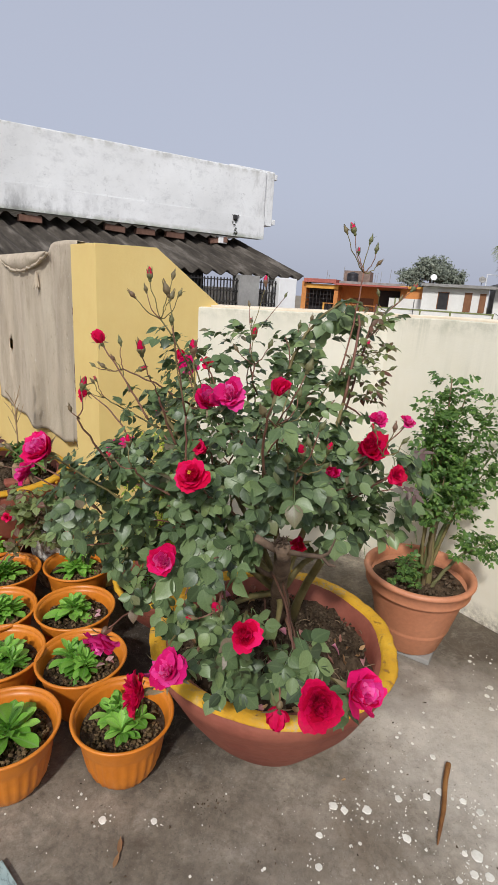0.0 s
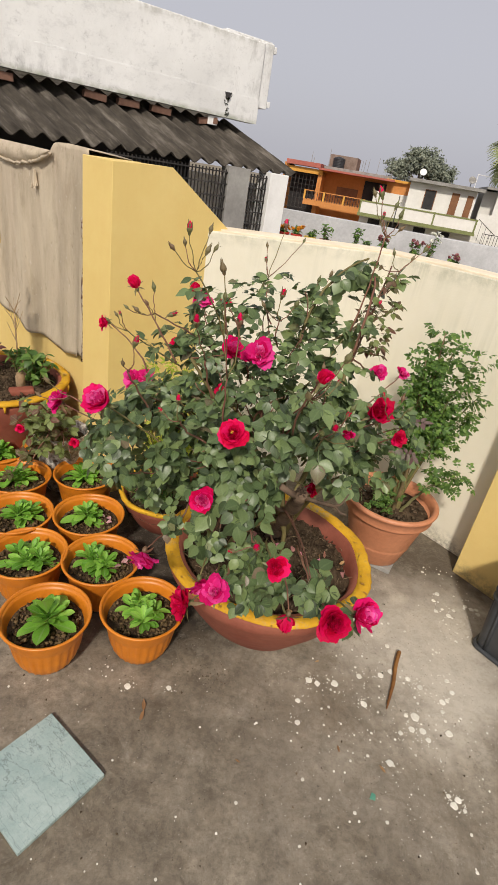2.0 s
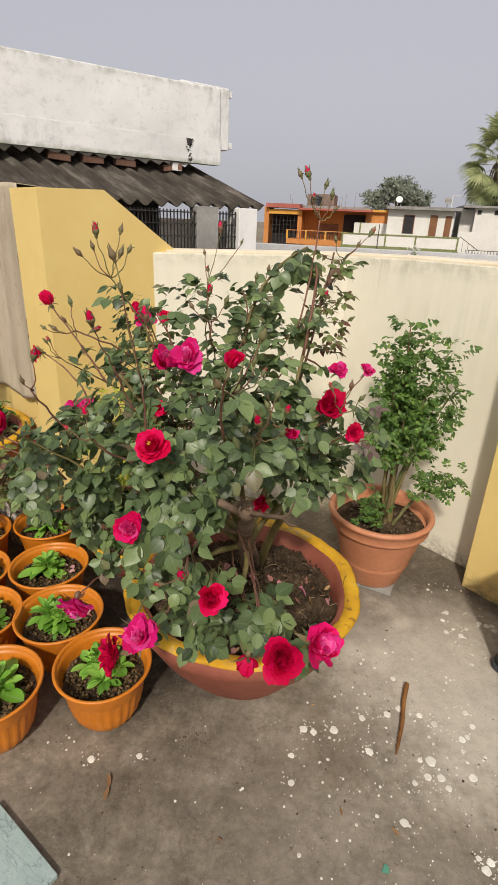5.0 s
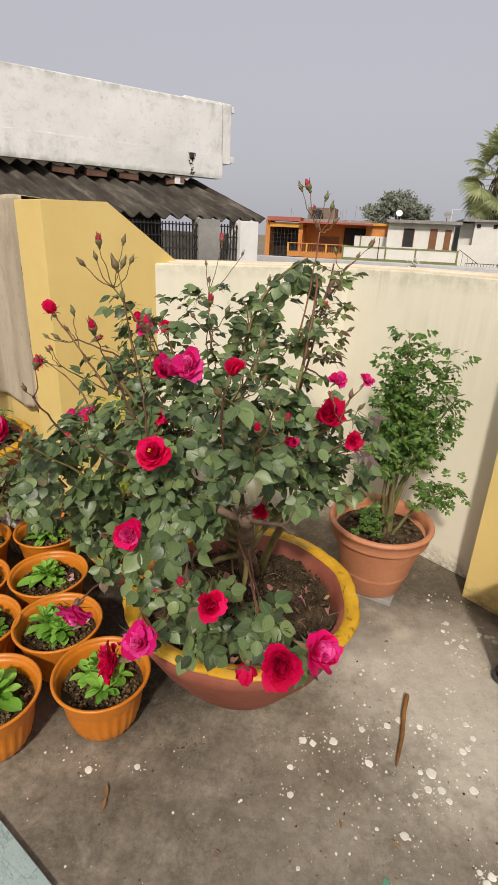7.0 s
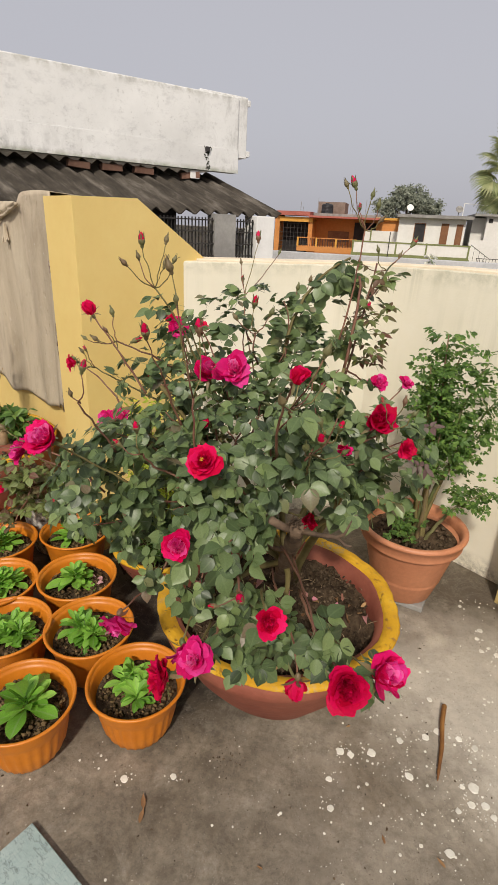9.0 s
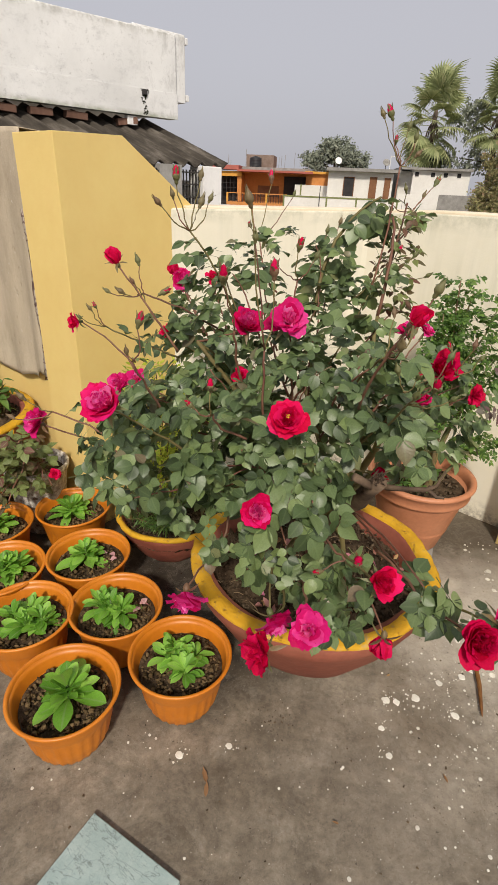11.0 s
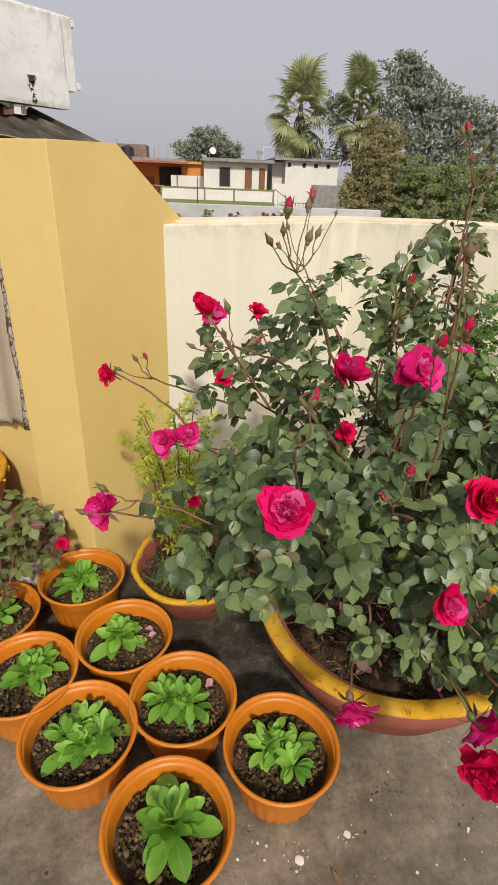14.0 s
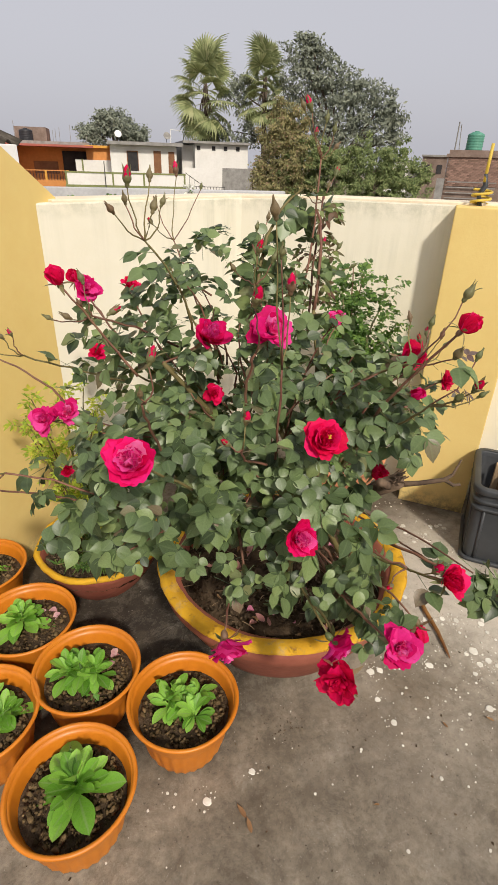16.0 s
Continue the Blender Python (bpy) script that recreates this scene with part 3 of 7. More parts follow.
PURPLE_LEAF = leafy("purple_young_leaf", [(0.0, (0.115, 0.062, 0.060)), (0.6, (0.165, 0.115, 0.10)), (1.0, (0.17, 0.165, 0.12))], 0.5, 0.4, 0.2)
DRY_LEAF = leafy("dry_leaf", [(0.0, (0.20, 0.10, 0.05)), (1.0, (0.46, 0.29, 0.14))], 0.8, 0.2, 0.2)
WITHERED = leafy("withered_petal", [(0.0, (0.30, 0.14, 0.10)), (0.6, (0.45, 0.22, 0.20)), (1.0, (0.62, 0.20, 0.34))], 0.8, 0.2, 0.2)
STICK = surface("orange_brown_stick", (0.13, 0.05, 0.015), (0.30, 0.14, 0.04), 25, 0.7, 0.4, 90)
BLACK_PLASTIC = surface("black_plastic", (0.027, 0.030, 0.034), (0.058, 0.063, 0.070), 5, 0.5, 0.15, 60, 0.5)
DRY_WOOD = surface("dry_wood", (0.24, 0.155, 0.085), (0.46, 0.33, 0.20), 12, 0.85, 0.4, 70)
# tree leaf tones greyed and lightened, the haze of distance put into them
TREE_LEAF = leafy("tree_leaf", [(0.0, (0.17, 0.190, 0.150)), (0.7, (0.25, 0.275, 0.215)), (1.0, (0.34, 0.36, 0.285))], 0.85, 0.08, 0.15, 3)
SHRUB_LEAF = leafy("shrub_leaf", [(0.0, (0.14, 0.185, 0.080)), (0.6, (0.22, 0.275, 0.115)), (1.0, (0.31, 0.335, 0.155))], 0.85, 0.1, 0.2, 3)
CREEPER_LEAF = leafy("creeper_leaf", [(0.0, (0.17, 0.165, 0.080)), (0.5, (0.27, 0.255, 0.115)), (0.8, (0.36, 0.325, 0.15)), (1.0, (0.32, 0.21, 0.14))], 0.6, 0.3, 0.2, 3)
# palm tones also lightened to stand for haze
PALM_LEAF = leafy("palm_leaf", [(0.0, (0.20, 0.235, 0.11)), (0.6, (0.315, 0.35, 0.17)), (1.0, (0.41, 0.415, 0.23))], 0.75, 0.15, 0.25, 2)
TRUNK = surface("tree_bark", (0.08, 0.06, 0.045), (0.17, 0.13, 0.10), 3, 0.9, 0.6, 20)
EARTH = surface("dusty_ground", (0.16, 0.13, 0.09), (0.26, 0.22, 0.16), 0.05, 0.95, 0.2, 1.0)
BLACK_TANK = surface("black_water_tank", (0.02, 0.02, 0.022), (0.035, 0.035, 0.04), 2, 0.5, 0.1, 10)
GREEN_TANK = surface("green_water_tank", (0.07, 0.24, 0.17), (0.11, 0.30, 0.22), 2, 0.5, 0.1, 10)
RED_PLASTIC = surface("red_plastic", (0.45, 0.03, 0.02), (0.55, 0.05, 0.03), 6, 0.5, 0.1, 50)
YELLOW_PLASTIC = surface("yellow_plastic", (0.52, 0.36, 0.04), (0.64, 0.47, 0.09), 6, 0.5, 0.1, 50)
MARIGOLD = leafy("marigold_petal", [(0.0, (0.6, 0.2, 0.01)), (1.0, (0.75, 0.4, 0.02))], 0.7)
WHITE_PETAL = leafy("white_petal", [(0.0, (0.7, 0.7, 0.62)), (1.0, (0.8, 0.8, 0.75))], 0.7)
LILAC_PETAL = leafy("dull_red_petal", [(0.0, (0.22, 0.07, 0.08)), (1.0, (0.42, 0.18, 0.18))], 0.7)


# ---------- the terrace: floor and parapets ----------
U = Vector((0.727, 0.687))      # along the ramped wall
P1 = Vector((-0.596, 1.928))    # near corner of the ramped wall
P0 = Vector((-0.749, 2.082))    # far corner of its end face
P2 = Vector((-0.291, 2.216))    # where the cream parapet meets it
P4 = Vector((0.465, 2.415))     # inner corner of the cream parapet
V = Vector((0.668, -0.744))     # along the right-hand parapet
W = Vector((-0.64, 0.768))      # along the wall under the cloth
LOW, HIGH = 1.112, 1.305
P23 = (P4 - P2).normalized()
TURN = [P4 - P23 * 0.09, P4 - P23 * 0.03 + V * 0.004, P4 + V * 0.03 - P23 * 0.004, P4 + V * 0.09]    # the corner is plastered round


def setting(name, bm, mat, label, category):
    ob = new(name, bm if isinstance(bm, bpy.types.Mesh) else mesh_of(name, bm, mat))
    return tagged(ob, label, category, kind="structure")


far_left = P0 + Vector((0.03, 0.06)) + W * 2.6
right_end = P4 + V * 3.4
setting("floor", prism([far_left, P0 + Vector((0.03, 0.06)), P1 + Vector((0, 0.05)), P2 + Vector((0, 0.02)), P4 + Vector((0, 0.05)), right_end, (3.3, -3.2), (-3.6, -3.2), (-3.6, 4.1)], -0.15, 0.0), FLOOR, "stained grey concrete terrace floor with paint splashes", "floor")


def ramped_wall():
    q = Vector((-U.y, U.x)) * 0.216
    top = [(P1, HIGH), (P1 + U * 0.232, HIGH + 0.004), (P1 + U * 0.525, LOW + 0.004), (P1 + U * 0.56, LOW - 0.02)]
    ring = [p for p, _ in top] + [p + q for p, _ in top[::-1]]
    hs = [h for _, h in top] + [h for _, h in top[::-1]]
    return prism(ring, 0.0, hs, 0.002)


setting("wall_ramped", ramped_wall(), YELLOW, "yellow plastered wall whose top ramps down to the parapet", "wall")


def strip(path, thick, z0, z1, bevel=0.006):
    """A wall along a path of plan points, with its face on the path and its thickness on the left side; heights are one number or one for each point."""
    feet = z0 if isinstance(z0, (list, tuple)) else [z0] * len(path)
    tops = z1 if isinstance(z1, (list, tuple)) else [z1] * len(path)
    pts = [Vector(p) for p in path]
    back = []
    for i, p in enumerate(pts):
        a = (p - pts[i - 1]).normalized() if i else (pts[1] - p).normalized()
        b = (pts[i + 1] - p).normalized() if i < len(pts) - 1 else a
        na, nb = Vector((-a.y, a.x)), Vector((-b.y, b.x))
        n = (na + nb).normalized()
        back.append(p + n * thick / max(0.35, n.dot(na)))
    bm = bmesh.new()
    rows = [[bm.verts.new((p.x, p.y, z)) for p, z in zip(line, hs)] for line, hs in ((pts, feet), (pts, tops), (back, tops), (back, feet))]
    crest = set(rows[1] + rows[2])
    for r in range(4):
        for i in range(len(pts) - 1):
            bm.faces.new((rows[r][i], rows[r][i + 1], rows[(r + 1) % 4][i + 1], rows[(r + 1) % 4][i]))
    for i in (0, -1):
        bm.faces.new([rows[r][i] for r in range(4)])
    bmesh.ops.recalc_face_normals(bm, faces=bm.faces[:])
    if bevel:
        bmesh.ops.bevel(bm, geom=[e for e in bm.edges if e.verts[0] in crest and e.verts[1] in crest], offset=bevel, segments=2, affect="EDGES", profile=0.5)
    return bm


RISE = [0.0, 0.004, 0.005, 0.006, 0.008, 0.015, 0.018, 0.018]     # the parapet's top climbs a little past the corner
RUN = [*TURN, P4 + V * 0.3, P4 + V * 0.8, right_end]
setting("wall_parapet", strip([P2, *RUN], 0.14, 0.0, [LOW + h for h in RISE]), CREAM, "cream lime-washed parapet with grey rain streaks", "wall")
setting("trim_coping", strip([p + Vector((0, 0.003)) for p in [P2 + P23 * 0.05, *RUN]], 0.142, [LOW + h - 0.008 for h in RISE], [LOW + h + 0.008 for h in RISE], 0.004), COPING, "pale pinkish cement top of the parapet", "coping")
PA, PB = Vector((0.919, 1.738)), Vector((1.084, 1.545))
setting("wall_pier", prism([PA, PB, PB + Vector((0.744, 0.668)) * 0.15, PA + Vector((0.744, 0.668)) * 0.125], 0.0, LOW + 0.018, 0.004), YELLOW, "yellow plastered pier at the parapet", "pier")
setting("wall_left", strip([far_left, P0 + Vector((0.035, 0.055))], 0.115, 0.0, 1.25), YELLOW, "yellow plastered wall partly under a cloth", "wall")
setting("wall_back", strip([(3.3, -3.2), (-3.6, -3.2)], 0.12, 0.0, 1.1), CREAM, "cream parapet closing the terrace", "wall")
setting("wall_side", strip([(-3.6, -3.2), (-3.6, 4.1)], 0.12, 0.0, 1.1), CREAM, "cream parapet closing the terrace", "wall")
setting("wall_other_side", strip([right_end + Vector((0.004, -0.002)), (3.3, -3.2)], 0.12, 0.0, 1.1), CREAM, "cream parapet closing the terrace", "wall")
own_house = thing("own_house", (0, 0, -6.5), "cream rendered storeys of the house below the terrace", "house")
part("wall", prism([(-3.6, -3.2), (3.3, -3.2), right_end, P4 + Vector((0, 0.1)), P2 + Vector((0, 0.1)), P0 + Vector((0, 0.1)), far_left, (-3.6, 4.1)], 0.0, 6.34), CREAM, own_house)

# ---------- ground ----------
g = 1500.0
setting("ground", raw("ground", [(-g, -g, -6.5), (g, -g, -6.5), (g, g, -6.5), (-g, g, -6.5)], [(0, 1, 2, 3)], EARTH), EARTH, "dusty brown ground far below the terrace", "ground")


# ---------- the cloth over the left wall ----------
def cloth_mesh():
    a = P0 + Vector((0.036, 0.052))
    verts, faces = [], []
    nu, nv = 80, 48
    length = 1.70
    side = Vector((-W.y, W.x))     # towards the terrace
    side = side if side.y < 0 else -side
    for i in range(nu):
        s = length * i / (nu - 1)
        top = 1.272 + 0.006 * math.sin(s * 9) + (0.050 if s < 0.36 else 0.050 * max(0.0, 1 - (s - 0.36) / 0.07))
        bottom = 0.505 - 0.085 * min(1.0, s / 0.8) ** 1.3 + 0.012 * math.sin(s * 14) + (0.03 if s < 0.10 else 0.0)
        fold = 0.011 * math.sin(s * 30) * math.exp(-s / 0.25) + 0.006 * math.sin(s * 9 + 1)
        for j in range(nv):
            v = j / (nv - 1)
            z = top + (bottom - top) * v
            f = fold * (0.35 + 0.9 * v) + 0.007 * noise.noise(Vector((s * 6, v * 2.2, 2.0))) + 0.024
            f += 0.012 * math.exp(-((v - 0.05) / 0.05) ** 2) * noise.noise(Vector((s * 16, v * 22, 5.0)))
            p = a + W * s + side * f
            verts.append((p.x, p.y, z))
    hole = lambda i, j: (i - 58) ** 2 / 2.5 + (j - 25) ** 2 / 4.5 < 1.0
    for i in range(nu - 1):
        for j in range(nv - 1):
            if not hole(i, j):
                faces.append((i * nv + j, (i + 1) * nv + j, (i + 1) * nv + j + 1, i * nv + j + 1))
    # the part folded over the top and down behind
    start = len(verts)
    for i in range(nu):
        s = length * i / (nu - 1)
        x, y, z = verts[i * nv]
        p = Vector((x, y)) - side * 0.17
        verts.append((p.x, p.y, z - 0.012))
        verts.append((p.x - side.x * 0.01, p.y - side.y * 0.01, z - 0.25))
    for i in range(nu - 1):
        faces.append((i * nv, start + 2 * i, start + 2 * i + 2, (i + 1) * nv))
        faces.append((start + 2 * i, start + 2 * i + 1, start + 2 * i + 3, start + 2 * i + 2))
    return raw("hanging_cloth", verts, faces, CLOTH, True)


cloth = tagged(new("hanging_cloth", cloth_mesh()), "faded grey-brown cloth hung over the yellow wall, torn and crumpled", "cloth")
red_cloth_points = [P0 + Vector((0.040, 0.050)) + W * s for s in (1.66, 1.70, 1.74, 1.78)]
red_verts = [(p.x + 0.012 * math.sin(k * 2.0 + z * 9), p.y - 0.016 - 0.006 * math.cos(k * 2 + z * 7), z) for k, p in enumerate(red_cloth_points) for z in (0.62, 0.8, 0.95, 1.1, 1.2, 1.27)]
red_faces = [(6 * k + j, 6 * k + j + 1, 6 * k + j + 7, 6 * k + j + 6) for k in range(3) for j in range(5)]
red_cloth = tagged(new("printed_cloth", raw("printed_cloth", red_verts, red_faces, PRINTED, True)), "edge of a red and white printed cloth under the grey cloth", "cloth")
red_mod = red_cloth.modifiers.new("thickness", "SOLIDIFY")
red_mod.thickness = 0.002
# a printed border shows along the near edge of the grey cloth
side_way = Vector((-0.768, -0.64))
edge_rows = [(0.004 + 0.013 * k, 0.525 + 0.052 * j) for k in range(4) for j in range(12)]
edge_verts = []
for s_at, z_at in edge_rows:
    q = P0 + Vector((0.036, 0.052)) + W * (s_at - 0.020) + side_way * (0.042 + 0.004 * math.sin(z_at * 23 + s_at * 40))
    edge_verts.append((q.x, q.y, z_at + 0.004 * math.sin(s_at * 90)))
edge_faces = [(12 * k + j, 12 * k + j + 1, 12 * k + j + 13, 12 * k + j + 12) for k in range(3) for j in range(11)]
border = tagged(new("printed_border", raw("printed_border", edge_verts, edge_faces, BORDER, True)), "cotton cloth edge with maroon block-printed border beside the grey cloth", "cloth")
border_mod = border.modifiers.new("thickness", "SOLIDIFY")
border_mod.thickness = 0.002
mod = cloth.modifiers.new("thickness", "SOLIDIFY")
mod.thickness = 0.003


def flap_points(n):
    """The torn upper flap: for each step its top, its sagging edge and its outward way."""
    side = Vector((-W.y, W.x))
    side = side if side.y < 0 else -side
    for i in range(n + 1):
        t = i / n
        s = 1.32 - 0.99 * t
        low = 1.285 - 0.075 * math.sin(math.pi * t ** 0.85) ** 0.8
        yield P0 + Vector((0.036, 0.052)) + W * s, side, low


def flap():
    verts, faces = [], []
    rows = 6
    for i, (p, side, low) in enumerate(flap_points(40)):
        for j in range(rows + 1):
            v = j / rows
            out = 0.034 + 0.016 * math.sin(math.pi * v) + 0.010 * noise.noise(Vector((i * 0.22, v * 2, 1.0)))
            q = p + side * out
            verts.append((q.x, q.y, 1.292 + (low - 1.292) * v))
    for i in range(40):
        for j in range(rows):
            a = i * (rows + 1) + j
            faces.append((a, a + 1, a + rows + 2, a + rows + 1))
    return raw("flap", verts, faces, CLOTH, True)


def hem():
    hr = random.Random(6)
    pts, radii = [], []
    for p, side, low in flap_points(60):
        q = p + side * (0.040 + hr.uniform(-0.004, 0.005))
        pts.append((q.x, q.y, low + hr.uniform(-0.005, 0.004)))
        radii.append(hr.uniform(0.0055, 0.0075))
    return tube(pts, radii, 6)


part("flap", flap(), None, cloth, "torn flap folded over the top of the cloth")
part("rolled_hem", hem(), CLOTH, cloth, "frayed rolled edge of the flap", True)
kr = random.Random(4)
kp = P0 + W * 0.56 + Vector((0.014, 0.018))
for k in range(9):
    a = kr.uniform(0, 6.28)
    part("fringe", tube([(kp.x, kp.y, 1.205), (kp.x + 0.006 * math.cos(a), kp.y + 0.006 * math.sin(a), 1.165), (kp.x + 0.016 * math.cos(a), kp.y + 0.016 * math.sin(a), 1.125 + kr.uniform(0, 0.02))], [0.005, 0.006, 0.003], 5), CLOTH, cloth)


# ---------- soil ----------
def soil_mesh(radius, amp, seed, rings=14, segs=40):
    verts, faces = [(0, 0, amp * noise.noise(Vector((seed, 0, 0))))], []
    for r in range(1, rings + 1):
        for k in range(segs):
            a = 2 * math.pi * k / segs
            x, y = radius * r / rings * math.cos(a), radius * r / rings * math.sin(a)
            z = amp * (noise.noise(Vector((x * 12 + seed, y * 12, 0))) + 0.7 * noise.noise(Vector((x * 40, y * 40, seed))) + 0.4 * noise.noise(Vector((x * 110, y * 110, seed))))
            verts.append((x, y, z * (0.4 if r == rings else 1)))
    for k in range(segs):
        faces.append((0, 1 + k, 1 + (k + 1) % segs))
    for r in range(rings - 1):
        for k in range(segs):
            a, b = 1 + r * segs + k, 1 + r * segs + (k + 1) % segs
            faces.append((a, a + segs, b + segs, b))
    return raw("soil", verts, faces, SOIL, True)


def clod_mesh(seed):
    bm = bmesh.new()
    bmesh.ops.create_icosphere(bm, subdivisions=1, radius=0.5)
    for v in bm.verts:
        v.co *= 0.72 + 0.95 * noise.noise(v.co * 4.5 + Vector((seed * 7, 0, 0)))
        v.co.z *= 0.7
    return mesh_of("clod", bm, CLOD, False)


CLODS = [clod_mesh(i) for i in range(5)]


def scatter_clods(parent, radius, z, count, rng, lo=0.006, hi=0.02, amp=0.008, mat=None):
    meshes, poses = [], []
    for _ in range(count):
        a, r = rng.uniform(0, 6.283), radius * math.sqrt(rng.random()) * 0.96
        s = lo + (hi - lo) * rng.random() ** 2.5
        meshes.append(rng.choice(CLODS))
        poses.append(pose(r * math.cos(a), r * math.sin(a), z + rng.uniform(-0.3, 0.6) * amp + s * 0.15, rng.uniform(0, 360), rng.uniform(0, 360), 0) @ Matrix.Scale(s, 4))
    return joined("clod_bed", meshes, poses, mat or CLOD, parent, "stuff", "crumbly brown clods of soil", True)


# ---------- leaves ----------
def blade(length, width, rows=6, fold=0.12, curl=0.15, serrate=0.0, blunt=0.0, wave=0.0):
    """A leaf blade from the origin along +y, face up."""
    verts, faces = [], []
    for i in range(rows + 1):
        t = i / rows
        w = width * 0.5 * (math.sin(math.pi * min(1, t + 0.012) ** 0.80) ** (0.62 + 0.5 * t))
        if blunt:
            w = width * 0.5 * max(0.0, math.sin(math.pi * min(1.0, t) ** 1.75)) ** 0.62
            w = max(w, 0.08 * width * (1 - t ** 4))
        if serrate and 0 < i < rows:
            w *= 1 + serrate * (1 if i % 2 else -1)
        z = -curl * length * t * t
        dz = wave * length * math.sin(t * 9)
        verts += [(-w, t * length, z + fold * w * 2 + dz), (0, t * length, z), (w, t * length, z + fold * w * 2 - dz)]
    for i in range(rows):
        a = 3 * i
        faces += [(a, a + 1, a + 4, a + 3), (a + 1, a + 2, a + 5, a + 4)]
    return verts, faces


def compound_leaf(seed, pairs=2, leaflet=0.44, wide=0.36, rows=6, teeth=0.022):
    """A rose leaf of unit length: a rachis with a terminal leaflet and one or two pairs."""
    rng = random.Random(seed)
    verts, faces = [], []

    def add(v, f, m):
        o = len(verts)
        verts.extend([m @ Vector(p) for p in v])
        faces.extend([tuple(i + o for i in q) for q in f])

    add(*blade(leaflet * 1.12, wide * 1.12, rows, rng.uniform(0.04, 0.20), rng.uniform(0.0, 0.36), teeth, wave=rng.uniform(0, 0.02)), pose(0, 0.56, 0, rng.uniform(-25, 5), rng.uniform(-12, 12), rng.uniform(-8, 8)))
    for k in range(pairs):
        y = 0.5 - 0.27 * k
        for side in (-1, 1):
            s = 1.0 - 0.15 * k
            add(*blade(leaflet * s, wide * s, rows, rng.uniform(0.04, 0.20), rng.uniform(0.0, 0.36), teeth, wave=rng.uniform(0, 0.02)), pose(0.02 * side, y, 0, rng.uniform(-25, 10), rng.uniform(-20, 20), -side * rng.uniform(52, 75)))
    r = 0.010
    add([(-r, 0, -0.004), (r, 0, -0.004), (r * 0.5, 0.58, 0), (-r * 0.5, 0.58, 0), (0, 0, 0.008), (0, 0.58, 0.006)], [(0, 4, 5, 3), (4, 1, 2, 5), (0, 3, 2, 1)], pose(0, 0, 0))
    return verts, faces


LEAVES = [ribbed(raw("leaf", *compound_leaf(i, 2 if i % 3 else 1, 0.43, 0.335, 11, 0.035), ROSE_LEAF, True), 11, 5 if i % 3 else 3) for i in range(14)]
YOUNG_LEAVES = [ribbed(raw("leaf", *compound_leaf(130 + i, 2, 0.44, 0.26), PURPLE_LEAF, False), 6, 5) for i in range(3)]
TIP_LEAVES = [raw("leaf", *compound_leaf(90 + i, 2, 0.40, 0.22), BRONZE_LEAF, True) for i in range(4)]
SMALL_LEAVES = [ribbed(raw("leaf", *compound_leaf(30 + i, 2, 0.40, 0.27), FRESH_LEAF, False), 6, 5) for i in range(5)]
BRONZES = [ribbed(raw("leaf", *compound_leaf(50 + i, 2 if i % 2 else 1, 0.46, 0.33, 8, 0.012), BRONZE_LEAF, True), 8, 5 if i % 2 else 3) for i in range(4)]


# ---------- roses ----------
def petal(width, length, lean0, lean1, cup, radius, seed, n=8, m=7):
    """One petal that rises from the axis, cupped round it, leaning from lean0 to lean1 degrees."""
    rng = random.Random(seed)
    verts, faces = [], []
    x = radius
    z = 0.0
    ph = rng.uniform(0, 6.28)
    for j in range(m + 1):
        t = j / m
        a = radians(lean0 + (lean1 - lean0) * t ** 1.3)
        if j:
            x += math.sin(a) * length / m
            z += math.cos(a) * length / m
        w = width * (0.35 + 0.65 * math.sin(math.pi * (0.12 + 0.56 * t)))
        for i in range(n + 1):
            u = 2 * i / n - 1
            ruffle = (0.030 * math.sin(u * 4.2 + ph) + 0.020 * math.sin(u * 10 + ph * 3)) * t * t
            off = -cup * u * u * (1 - 0.4 * t)
            back = length * (0.30 * u * u * t ** 3 + (0.030 * math.sin(u * 8 + ph * 2) + 0.05 * math.exp(-(u * 4) ** 2)) * t ** 4)
            zz = z - back * math.cos(a) + ruffle * math.sin(a)
            xx = x - back * math.sin(a) + off * math.cos(a) * 0.9 + ruffle * math.cos(a)
            verts.append((xx, w * u * 0.5, zz - off * math.sin(a) * 0.6))
    for j in range(m):
        for i in range(n):
            k = j * (n + 1) + i
            faces.append((k, k + 1, k + n + 2, k + n + 1))
    return verts, faces


def two_toned(me, inner, first_outer_face):
    """The inner petals, the first made, take a second material."""
    me.materials.append(inner)
    for p in me.polygons[:first_outer_face]:
        p.material_index = 1
    return me


def rose_mesh(name, seed, openness, mat, petals=30, inner=None):
    """A bloom about 1 across, axis +z, its base near the origin. openness 0 (bud) to 1 (flat)."""
    rng = random.Random(seed)
    verts, faces = [], []
    inner_faces = 0
    for k in range(petals):
        f = k / (petals - 1)
        lean1 = -22 + 120 * openness * f ** 1.3 + rng.uniform(-14, 14) * (0.4 + f)
        lean0 = 4 + 54 * openness * f ** 1.15 + rng.uniform(-6, 6)
        length = (0.38 + 0.17 * f) * rng.uniform(0.86, 1.12)
        width = (0.32 + 0.28 * f) * rng.uniform(0.85, 1.15)
        v, fc = petal(width, length, lean0, lean1, 0.16 - 0.05 * openness * f, 0.012 + 0.060 * f, seed * 100 + k)
        turn = pose(rng.uniform(-0.012, 0.012), rng.uniform(-0.012, 0.012), 0.13 * (1 - f) + rng.uniform(-0.02, 0.02), rng.uniform(-11, 11) * (0.3 + f), rng.uniform(-11, 11) * (0.3 + f), k * 137.5 + rng.uniform(-20, 20))
        o = len(verts)
        verts.extend([turn @ Vector(p) for p in v])
        faces.extend([tuple(i + o for i in q) for q in fc])
